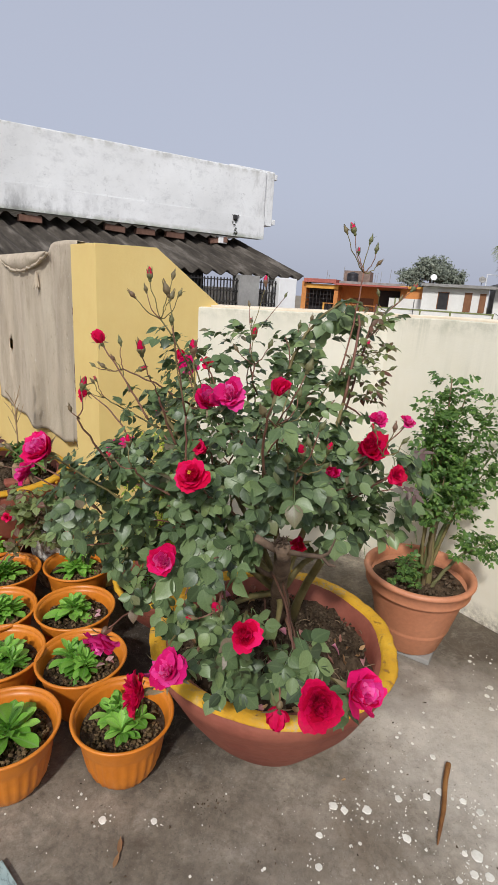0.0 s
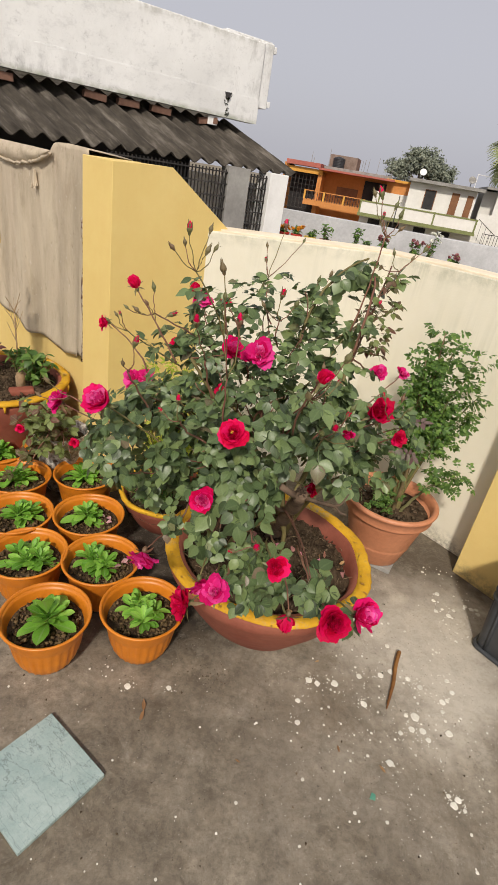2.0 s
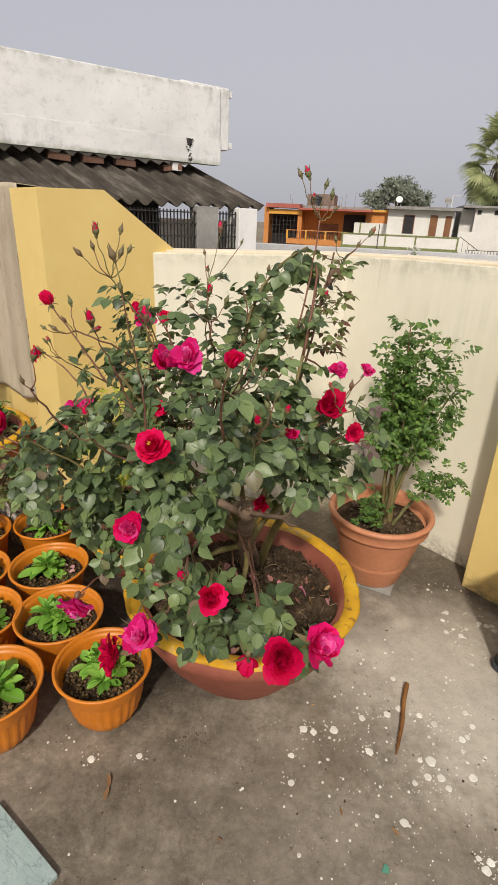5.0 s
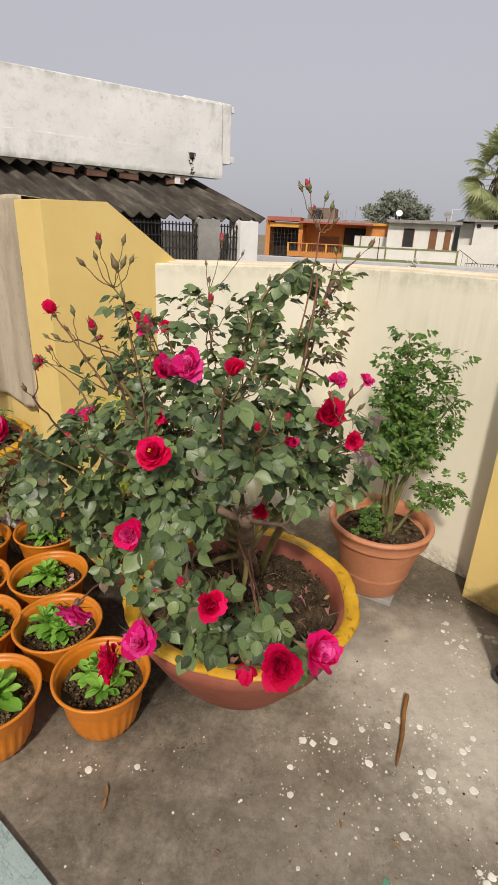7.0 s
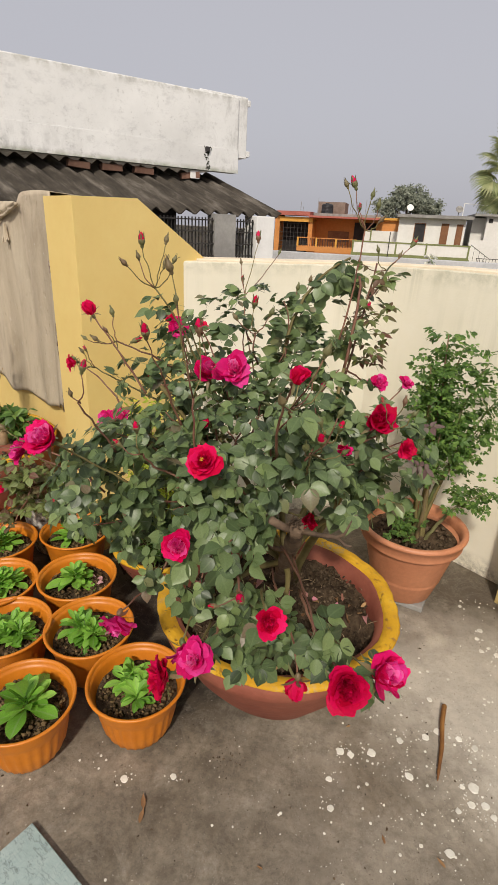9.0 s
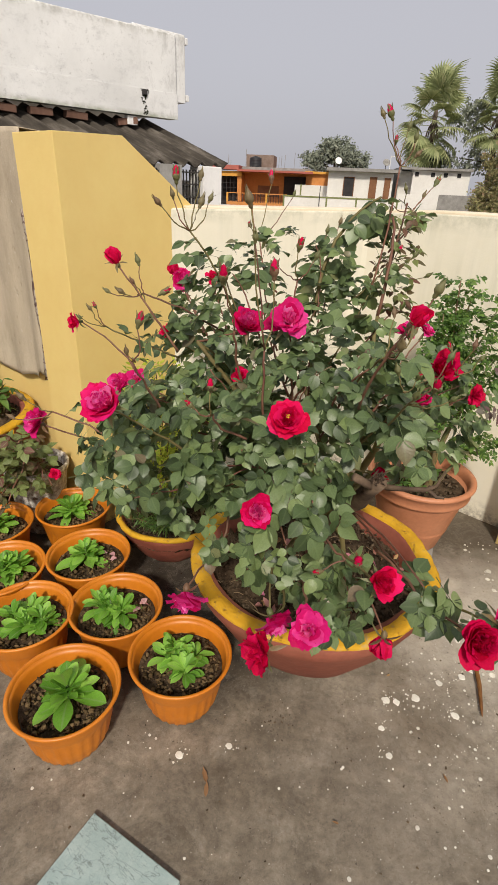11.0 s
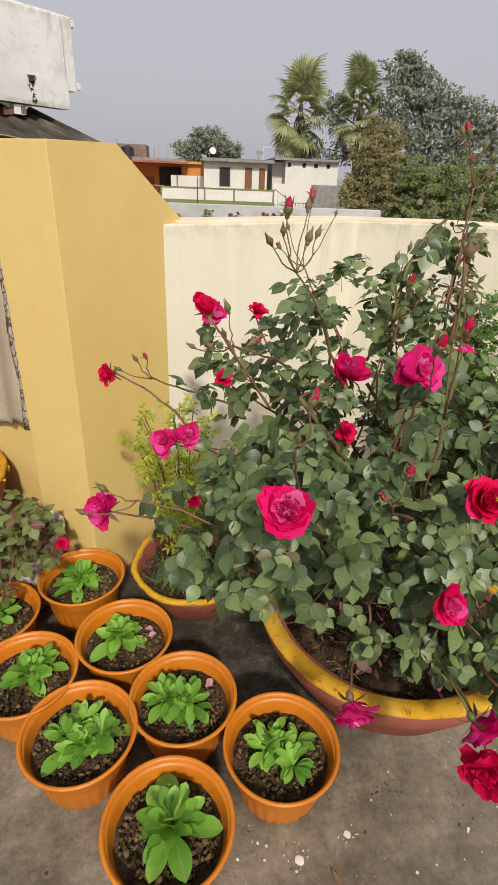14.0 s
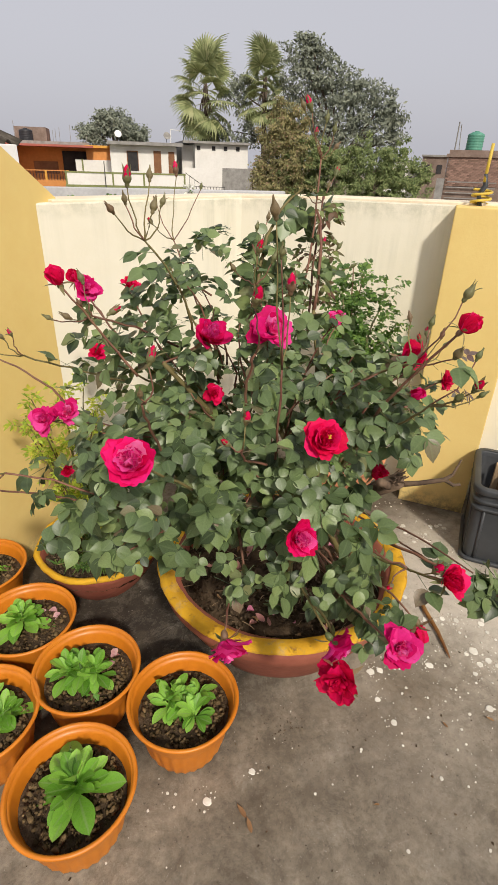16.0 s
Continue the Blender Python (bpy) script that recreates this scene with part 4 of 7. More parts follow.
        if f < 0.62:
            inner_faces = len(faces)
    me = raw(name, verts, faces, mat, True)
    return two_toned(me, inner, inner_faces) if inner else me


def loose_mesh(name, seed, mat, inner=None):
    """A blown bloom: a dozen slack outer petals round a ruffled heart."""
    rng = random.Random(seed)
    verts, faces = [], []

    def add(v, fc, turn):
        o = len(verts)
        verts.extend([turn @ Vector(p) for p in v])
        faces.extend([tuple(i + o for i in q) for q in fc])

    for k in range(14):
        f = k / 13
        add(*petal(rng.uniform(0.2, 0.34), rng.uniform(0.30, 0.42), 6 + 24 * f, -10 + 62 * f + rng.uniform(-18, 18), 0.13, 0.015 + 0.03 * f, seed * 100 + 40 + k), pose(0, 0, 0.10 * (1 - f), rng.uniform(-14, 14), rng.uniform(-14, 14), k * 137.5 + rng.uniform(-25, 25)))
    heart = len(faces)
    for k in range(12):
        f = k / 11
        add(*petal(rng.uniform(0.36, 0.55), rng.uniform(0.40, 0.56), 22 + 28 * f, rng.uniform(45, 108), 0.13, 0.04, seed * 100 + k), pose(0, 0, 0.03 * (1 - f), rng.uniform(-16, 16), rng.uniform(-16, 16), k * 137.5 + rng.uniform(-25, 25)))
    me = raw(name, verts, faces, mat, True)
    return two_toned(me, inner, heart) if inner else me


def sepal_mesh(seed):
    """Five narrow sepals and the green hip under a bloom of unit width."""
    rng = random.Random(seed)
    verts, faces = lathe([(0.02, -0.2), (0.07, -0.15), (0.085, -0.07), (0.06, 0.0), (0.005, 0.01)], 8)
    verts = list(verts)
    for k in range(5):
        v, f = blade(0.42, 0.11, 4, 0.1, 0.3)
        o = len(verts)
        t = pose(0, 0, 0, 0, 0, k * 72 + rng.uniform(-10, 10)) @ pose(0, 0.05, -0.01, rng.uniform(-30, 50), 0, 0)
        verts.extend([t @ Vector(p) for p in v])
        faces.extend([tuple(i + o for i in q) for q in f])
    return raw("sepals", verts, faces, SEPAL, True)


def bud_mesh(seed, mat):
    """The furled petals in a bud of unit length."""
    verts, faces = lathe([(0.03, 0.3), (0.19, 0.42), (0.222, 0.58), (0.19, 0.80), (0.10, 1.0), (0.005, 1.12)], 10, 0.012, seed)
    return raw("bud_petals", verts, faces, mat, True)


def bud_case(seed, shut):
    """Hip and sepals of a plump bud of unit length, shut to the tip or parted over the petals."""
    rng = random.Random(seed)
    wall = [(0.03, -0.02), (0.10, 0.04), (0.13, 0.13), (0.115, 0.21), (0.19, 0.30), (0.245, 0.42), (0.235, 0.56)]
    wall += [(0.17, 0.72), (0.085, 0.87), (0.035, 0.98), (0.004, 1.18)] if shut else [(0.222, 0.64), (0.20, 0.62)]
    verts, faces = lathe(wall, 15)
    verts = [Vector(v) for v in verts]
    n = len(wall)
    for i in range(15):
        dent = 0.93 if i % 3 == 0 else 1.0
        for j in range(4, n):
            verts[i * n + j].x *= dent
            verts[i * n + j].y *= dent
    for k in range(2 if shut else 5):
        a = k * 144 + rng.uniform(0, 60) if shut else k * 72 + 36
        low = 0.70 if shut else 0.52
        reach = rng.uniform(0.35, 0.55) if shut else rng.uniform(0.45, 0.7)
        v, f = blade(reach, 0.13 if shut else 0.2, 4, 0.35, rng.uniform(-0.2, 0.25))
        o = len(verts)
        t = pose(0, 0, 0, 0, 0, a) @ pose(0, 0.16 if shut else 0.232, low, (104 if shut else 100) - rng.uniform(0, 16) - (rng.random() < 0.2) * 45, 0, 0)
        verts.extend([t @ Vector(p) for p in v])
        faces.extend([tuple(i + o for i in q) for q in f])
    return raw("bud_case", verts, faces, SEPAL, True)


BLOOMS = {
    "open": [rose_mesh("bloom", 1, 0.90, CRIMSON, 38), rose_mesh("bloom", 2, 0.74, MAGENTA, 40, HOT_PINK), rose_mesh("bloom", 3, 0.78, WINE, 42)],
    "half": [rose_mesh("bloom", 4, 0.5, CRIMSON, 20), rose_mesh("bloom", 5, 0.6, MAGENTA, 24, HOT_PINK), rose_mesh("bloom", 6, 0.5, WINE, 20)],
    "loose": [loose_mesh("bloom", 7, CRIMSON), loose_mesh("bloom", 8, ROSE_PINK, HOT_PINK), loose_mesh("bloom", 9, WINE)],
    "tight": [rose_mesh("bloom", 10, 0.22, CRIMSON, 12), rose_mesh("bloom", 11, 0.25, MAGENTA, 12), rose_mesh("bloom", 12, 0.2, WINE, 12)],
}
def stamen_mesh():
    """A tuft of short threads with swollen tips, at the heart of an open bloom."""
    rng = random.Random(77)
    bm = bmesh.new()
    for _ in range(22):
        a, lean = rng.uniform(0, 6.283), rng.uniform(0.005, 0.055)
        x, y = math.cos(a) * lean, math.sin(a) * lean
        tube([(x * 0.3, y * 0.3, 0.12), (x * 0.8, y * 0.8, 0.44), (x, y, 0.51), (x, y, 0.54)], [0.006, 0.006, 0.013, 0.004], 5, bm)
    return mesh_of("stamens", bm, STAMEN, True)


STAMENS = stamen_mesh()
SEPALS = [sepal_mesh(i) for i in range(2)]
BUD_TIPS = [bud_mesh(0, CRIMSON), bud_mesh(1, WINE)]
BUD_CASES = [[bud_case(i, True) for i in range(3)], [bud_case(5 + i, False) for i in range(3)]]
RED, PINK, DARK = 0, 1, 2


# ---------- the big bowl ----------
BOWL = Vector((0.087, 1.342, 0.0))


def bowl(name, at, radius, tall, label, rim=0.038, seed=1, deep=0.055, drop=0.031, foot=0.5):
    ob = thing(name, at, label, "flower pot")
    r = radius
    wide = lambda k: r * (foot + (1 - foot) * k)
    outer = [(0.001, 0.0), (wide(0), 0.0), (wide(0.1), 0.012), (wide(0.40), tall * 0.25), (wide(0.70), tall * 0.55), (wide(0.89), tall * 0.80), (r * 0.965, tall * 0.86), (r * 0.972, tall * 0.92)]
    body = outer + [(r * 0.955, tall - 0.006), (r - rim * 1.35, tall - 0.006), (r - rim * 1.6, tall * 0.8), (r * 0.62, tall * 0.42), (0.001, tall * 0.36)]
    part("body", raw("body", *lathe(body, 72, 0.006, seed), CLAY, True), None, ob, "rust-red painted clay body")
    band = [(r * 0.955, tall - drop - 0.003), (r * 0.992, tall - drop), (r * 1.003, tall - drop * 0.45), (r * 0.992, tall), (r * 0.975, tall + 0.005), (r - rim, tall + 0.003), (r - rim * 1.15, tall - 0.010), (r - rim * 1.1, tall - 0.025)]
    rim_verts, rim_faces = lathe(band, 144, 0.010, seed + 4)
    rough_verts = []
    for v in rim_verts:
        v = Vector(v)
        v += Vector((v.x / r, v.y / r, 0.8)) * 0.0035 * noise.noise(v * 28 + Vector((seed, 0, 0))) + Vector((v.x / r, v.y / r, 0.3)) * 0.002 * noise.noise(v * 75)
        rough_verts.append(v)
    part("rim", raw("rim", rough_verts, rim_faces, YELLOW_RIM, True), None, ob, "thick rim daubed with yellow paint")
    s = part("soil", soil_mesh(r - rim * 1.2, 0.036, seed, 30, 84), None, ob)
    s.location.z = tall - deep
    scatter_clods(ob, r - rim * 1.5, tall - deep + 0.005, 5000, random.Random(seed), 0.002, 0.0155, 0.022)
    return ob


bowl("clay_bowl", BOWL, 0.325, 0.313, "wide rust-red clay bowl with a yellow rim and dark soil", rim=0.037, deep=0.062, drop=0.008, foot=0.385)


def litter(name, label, mat, spots, z, rng, lo, hi, category):
    meshes = [raw("bit", *blade(1.0, rng.uniform(0.45, 0.8), 4, rng.uniform(0.2, 0.9), rng.uniform(-0.8, 0.9), 0.08, 0.0, 0.08), mat, True) for _ in range(6)]
    poses = [pose(x, y, z + rng.uniform(0, 0.008), rng.uniform(-50, 50), rng.uniform(-50, 50), rng.uniform(0, 360)) @ Matrix.Scale(rng.uniform(lo, hi), 4) for x, y in spots]
    ob = joined(name, [rng.choice(meshes) for _ in poses], poses, mat, None, "stuff", label)
    return tagged(ob, category=category)


lr = random.Random(5)
ring = [(BOWL.x + math.cos(a) * r, BOWL.y + math.sin(a) * r) for a, r in [(lr.uniform(0, 6.28), 0.25 * math.sqrt(lr.random())) for _ in range(110)]]
litter("leaf_litter", "dry brown rose leaves fallen on the soil of the bowl", DRY_LEAF, ring[:26], 0.276, lr, 0.010, 0.026, "dead leaves")
litter("fallen_petals", "withered pink rose petals on the soil of the bowl", WITHERED, ring[78:], 0.280, lr, 0.012, 0.03, "petals")

STRAW = surface("dry_straw", (0.17, 0.11, 0.065), (0.36, 0.26, 0.15), 30, 0.85, 0.2, 90)
straw_meshes = [mesh_of("straw", tube(bend((0, 0, 0), (0.4, lr.uniform(-0.3, 0.3), 0.12), (1, lr.uniform(-0.2, 0.2), 0.02), 5), [0.035, 0.04, 0.04, 0.035, 0.03, 0.02], 4), STRAW) for _ in range(4)]
straws = [pose(BOWL.x + r * math.cos(a), BOWL.y + r * math.sin(a), 0.270 + lr.uniform(0, 0.010), lr.uniform(-15, 15), lr.uniform(-20, 10), lr.uniform(0, 360)) @ Matrix.Scale(lr.uniform(0.010, 0.036), 4) for a, r in [(lr.uniform(0, 6.28), 0.26 * math.sqrt(lr.random())) for _ in range(64)]]
tagged(joined("straw_litter", [lr.choice(straw_meshes) for _ in straws], straws, STRAW, None, "stuff", "bits of dry straw and twig on the soil of the bowl", True), category="straw")

# ---------- the rose bush ----------
bush = thing("rose_bush", (BOWL.x, BOWL.y, 0.2), "large rose bush with crimson and magenta blooms in a bowl", "rose bush")
ORIGIN = Vector((BOWL.x, BOWL.y, 0.2))
brng = random.Random(11)
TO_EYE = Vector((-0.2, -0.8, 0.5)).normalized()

# blooms: place, width, form, colour, the way it faces
FRONT = [
    ((-0.086, 0.985, 0.872), 0.070, "open", RED, (-0.15, -0.75, 0.6)),
    ((-0.128, 0.962, 0.714), 0.066, "open", PINK, (0.0, -0.85, 0.5)),
    ((-0.370, 1.015, 0.890), 0.080, "open", PINK, (-0.3, -0.6, 0.65)),
    ((-0.580, 1.345, 0.710), 0.070, "loose", PINK, (-0.5, -0.4, 0.5)),
    ((0.140, 0.715, 0.668), 0.074, "open", DARK, (-0.05, -0.8, 0.5)),
    ((0.199, 0.742, 0.668), 0.068, "half", PINK, (0.5, -0.5, 0.6)),
    ((0.096, 0.885, 0.480), 0.042, "tight", DARK, (-0.1, -0.3, -0.9)),
    ((-0.077, 0.775, 0.642), 0.064, "loose", PINK, (-0.2, -0.5, 0.6)),
    ((-0.140, 0.818, 0.553), 0.074, "loose", DARK, (-0.6, -0.4, 0.1)),
    ((-0.104, 0.870, 0.556), 0.068, "loose", PINK, (0.2, -0.5, -0.3)),
    ((-0.252, 0.970, 0.520), 0.076, "loose", PINK, (-0.1, -0.5, -0.4)),
    ((0.114, 1.072, 0.713), 0.036, "tight", RED, (-0.1, -0.8, 0.3)),
    ((0.031, 0.802, 0.697), 0.050, "half", RED, (0.1, -0.7, 0.5)),
]
UPPER = [
    ((-0.530, 1.623, 0.862), 0.056, "loose", RED, (-0.7, -0.4, 0.0)),
    ((-0.380, 1.360, 1.052), 0.032, "tight", RED, (-0.4, -0.2, 0.9)),
    ((-0.113, 1.350, 0.932), 0.074, "half", PINK, (0.0, -0.6, 0.7)),
    ((-0.050, 1.218, 0.974), 0.086, "loose", PINK, (-0.2, -0.7, 0.6)),
    ((0.052, 0.895, 1.050), 0.029, "tight", RED, (0.45, -0.35, 0.75)),
    ((0.434, 1.640, 0.845), 0.052, "loose", PINK, (0.3, -0.4, 0.7)),
    ((0.328, 1.539, 0.872), 0.058, "loose", PINK, (0.0, -0.5, 0.7)),
    ((0.162, 1.061, 0.872), 0.026, "tight", PINK, (0.1, -0.7, 0.4)),
    ((-0.418, 1.304, 0.726), 0.024, "tight", RED, (-0.2, -0.8, 0.3)),
    ((-0.126, 1.300, 0.829), 0.050, "loose", RED, (0.0, -0.8, 0.4)),
    ((0.247, 1.168, 0.892), 0.074, "half", DARK, (-0.1, -0.6, 0.6)),
    ((0.291, 1.105, 0.862), 0.044, "loose", DARK, (0.2, -0.6, 0.3)),
    ((-0.425, 1.566, 0.716), 0.070, "loose", PINK, (-0.4, -0.6, 0.5)),
    ((-0.375, 1.540, 0.738), 0.066, "loose", PINK, (-0.1, -0.6, 0.6)),
    ((-0.252, 1.800, 0.945), 0.074, "loose", PINK, (0.0, -0.7, 0.4)),
    ((-0.168, 1.692, 0.968), 0.056, "loose", RED, (0.1, -0.4, 0.7)),
    ((-0.290, 1.557, 0.857), 0.050, "loose", RED, (-0.2, -0.5, 0.5)),
    ((-0.275, 1.815, 0.965), 0.034, "tight", RED, (-0.4, -0.3, 0.8)),
]
# sprays: where a shoot leaves the crown, where it divides, and its buds (place, length, 1 if colour shows)
SPRAYS = [
    ((0.20, 1.50, 0.98), (0.240, 1.530, 1.245), [((0.210, 1.533, 1.330), 0.038, 1), ((0.190, 1.530, 1.332), 0.028, 0), ((0.246, 1.530, 1.312), 0.028, 0), ((0.262, 1.522, 1.290), 0.029, 0), ((0.268, 1.525, 1.262), 0.026, 0), ((0.222, 1.530, 1.285), 0.022, 1)]),
    ((0.25, 1.55, 1.06), (0.330, 1.640, 1.150), [((0.397, 1.686, 1.208), 0.036, 1), ((0.365, 1.670, 1.178), 0.026, 0), ((0.300, 1.620, 1.190), 0.026, 0), ((0.255, 1.590, 1.165), 0.024, 0), ((0.345, 1.640, 1.110), 0.022, 0)]),
    ((-0.14, 1.37, 0.93), (-0.232, 1.348, 1.110), [((-0.256, 1.345, 1.190), 0.037, 1), ((-0.284, 1.329, 1.153), 0.029, 0), ((-0.262, 1.340, 1.165), 0.025, 0), ((-0.211, 1.368, 1.198), 0.029, 0), ((-0.214, 1.355, 1.150), 0.034, 0), ((-0.196, 1.362, 1.160), 0.026, 0)]),
    ((-0.16, 1.40, 0.90), (-0.330, 1.375, 0.985), [((-0.335, 1.380, 1.038), 0.030, 0), ((-0.365, 1.360, 0.985), 0.028, 0), ((-0.345, 1.365, 1.005), 0.022, 0), ((-0.395, 1.370, 0.985), 0.022, 0), ((-0.300, 1.385, 0.980), 0.034, 1), ((-0.315, 1.370, 0.950), 0.026, 0)]),
    ((-0.26, 1.46, 0.82), (-0.440, 1.560, 0.868), [((-0.470, 1.560, 0.905), 0.024, 0), ((-0.500, 1.585, 0.880), 0.022, 0), ((-0.455, 1.540, 0.915), 0.022, 1)]),
    ((-0.10, 1.10, 0.78), (-0.115, 1.072, 0.955), [((-0.147, 1.056, 1.166), 0.034, 0), ((-0.105, 1.077, 1.064), 0.037, 1), ((-0.140, 1.050, 1.120), 0.024, 0)]),
    ((-0.14, 1.14, 0.86), (-0.165, 1.065, 0.990), [((-0.187, 1.033, 1.064), 0.038, 1)]),
    ((-0.02, 1.55, 0.96), (-0.045, 1.720, 1.060), [((-0.014, 1.769, 1.198), 0.038, 1), ((-0.055, 1.846, 1.084), 0.030, 1), ((-0.060, 1.790, 1.135), 0.024, 0), ((0.045, 1.760, 1.170), 0.022, 0)]),
    ((0.00, 1.40, 0.94), (-0.010, 1.360, 1.020), [((-0.016, 1.344, 1.077), 0.036, 1), ((0.020, 1.350, 1.060), 0.030, 0), ((-0.050, 1.365, 1.045), 0.026, 0)]),
    ((0.06, 1.50, 0.95), (0.098, 1.555, 1.000), [((0.106, 1.566, 1.042), 0.036, 1), ((0.120, 1.550, 1.115), 0.026, 0), ((0.090, 1.545, 1.095), 0.026, 0)]),
    ((0.06, 1.14, 0.85), (0.052, 0.975, 0.975), [((0.093, 0.943, 1.068), 0.034, 0), ((0.036, 0.889, 1.010), 0.032, 0), ((0.085, 0.985, 1.020), 0.024, 0), ((0.070, 1.010, 1.025), 0.020, 0), ((0.100, 1.000, 1.000), 0.022, 1)]),
    ((0.10, 1.10, 0.80), (0.092, 0.960, 0.905), [((0.097, 0.895, 0.950), 0.034, 1), ((0.075, 0.905, 0.935), 0.030, 0), ((0.120, 0.920, 0.985), 0.024, 0), ((0.130, 0.910, 0.930), 0.022, 0)]),
    ((0.20, 1.20, 0.82), (0.270, 1.150, 0.885), [((0.280, 1.130, 0.940), 0.026, 0), ((0.300, 1.140, 0.915), 0.024, 0), ((0.250, 1.150, 0.930), 0.024, 1)]),
    ((-0.28, 1.16, 0.80), (-0.330, 1.090, 0.930), [((-0.318, 1.085, 0.985), 0.034, 1), ((-0.335, 1.075, 0.945), 0.022, 0)]),
    ((-0.14, 1.06, 0.80), (-0.200, 1.030, 0.860), [((-0.205, 1.015, 0.905), 0.030, 1), ((-0.230, 1.010, 0.880), 0.024, 1)]),
    ((-0.34, 1.24, 0.66), (-0.520, 1.280, 0.760), [((-0.565, 1.270, 0.790), 0.030, 0), ((-0.600, 1.290, 0.740), 0.026, 0)]),
    ((0.10, 1.12, 0.82), (0.140, 1.075, 0.880), [((0.120, 1.070, 0.912), 0.030, 0), ((0.150, 1.065, 0.905), 0.032, 1)]),
    ((0.12, 1.52, 0.92), (0.235, 1.560, 1.000), [((0.300, 1.520, 1.050), 0.028, 0), ((0.330, 1.500, 1.010), 0.026, 0), ((0.270, 1.540, 1.060), 0.024, 1)]),
    ((-0.02, 1.00, 0.66), (-0.010, 0.850, 0.700), [((-0.010, 0.805, 0.728), 0.036, 1), ((-0.045, 0.840, 0.690), 0.022, 1)]),
]
# where the canes fork
FORKS = [Vector(p) for p in ((-0.20, 1.30, 0.58), (-0.30, 1.42, 0.72), (-0.04, 1.18, 0.68), (0.0, 1.45, 0.86), (0.18, 1.30, 0.72), (0.22, 1.48, 0.92), (-0.06, 1.08, 0.50), (0.08, 1.08, 0.48), (0.26, 1.28, 0.66), (-0.16, 1.55, 0.76), (-0.22, 1.32, 0.90), (0.24, 1.53, 1.14))]
TRUNK_AT = Vector((0.10, 1.50, 0.23))
ELBOWS = [Vector((0.094, 1.35, 0.387)), Vector((0.09, 1.231, 0.501)), Vector((0.12, 1.45, 0.34))]
STUMP = Vector((0.080, 0.985, 0.752))
old = part("trunk", tube([p - ORIGIN for p in bend(TRUNK_AT, (0.095, 1.30, 0.42), STUMP, 14, 0.004, brng)], [0.021 - 0.0004 * k + 0.002 * math.sin(k * 2.2) for k in range(15)], 10), BARK, bush, "gnarled brown woody trunk sawn off at the top", True)
part("trunk", tube([Vector(p) - ORIGIN for p in ((0.13, 1.49, 0.23), (0.12, 1.43, 0.31), (0.112, 1.34, 0.40), (0.10, 1.24, 0.50))], [0.016, 0.015, 0.013, 0.011], 8), BARK, bush, "", True)
for k in range(40):
    a, rr = brng.uniform(0, 6.28), 0.013 * math.sqrt(brng.random())
    q = STUMP - ORIGIN + Vector((rr * math.cos(a), 0.006, rr * math.sin(a)))
    part("fibre", tube([q, q + Vector((brng.gauss(0, 0.005), -0.005 - 0.012 * brng.random(), 0.006 + 0.014 * brng.random()))], [0.0026, 0.0009], 4), BARK, old)
TWIGS = [
    ([(0.085, 1.00, 0.735), (0.118, 0.968, 0.748), (0.148, 0.945, 0.760), (0.158, 0.938, 0.772), (0.166, 0.935, 0.800)], [0.006, 0.0045, 0.004, 0.0025, 0.0012]),
    ([(0.148, 0.945, 0.760), (0.160, 0.934, 0.752), (0.170, 0.928, 0.754)], [0.0035, 0.003, 0.0022]),
    ([(0.078, 1.00, 0.735), (0.055, 0.985, 0.752), (0.033, 0.978, 0.768)], [0.009, 0.0075, 0.007]),
    ([(0.090, 1.15, 0.585), (0.050, 1.08, 0.640), (0.015, 1.03, 0.700)], [0.006, 0.005, 0.004]),
]
for pts, radii in TWIGS:
    part("cut_branch", tube([Vector(p) - ORIGIN for p in pts], radii, 8), BARK, bush, "bare cut-back branch", True)
part("cut_branch", tube([Vector(p) - ORIGIN for p in ((0.14, 1.49, 0.23), (0.152, 1.48, 0.31), (0.172, 1.45, 0.40), (0.197, 1.42, 0.48), (0.24, 1.40, 0.60), (0.25, 1.38, 0.74))], [0.015, 0.013, 0.012, 0.011, 0.009, 0.007], 9), CANE, bush, "smooth green-brown branch", True)
stems = []


def cane(a, b, r0, r1, sag, mat, name="cane", n=8):
    mid = (a + b) / 2 + Vector((brng.uniform(-0.03, 0.03), brng.uniform(-0.03, 0.03), sag))
    pts = bend(a, mid, b, n, 0.003, brng)
    part(name, tube([p - ORIGIN for p in pts], [r0 + (r1 - r0) * i / n for i in range(n + 1)], 6), mat, bush, "", True)
    stems.append(pts)
    return pts


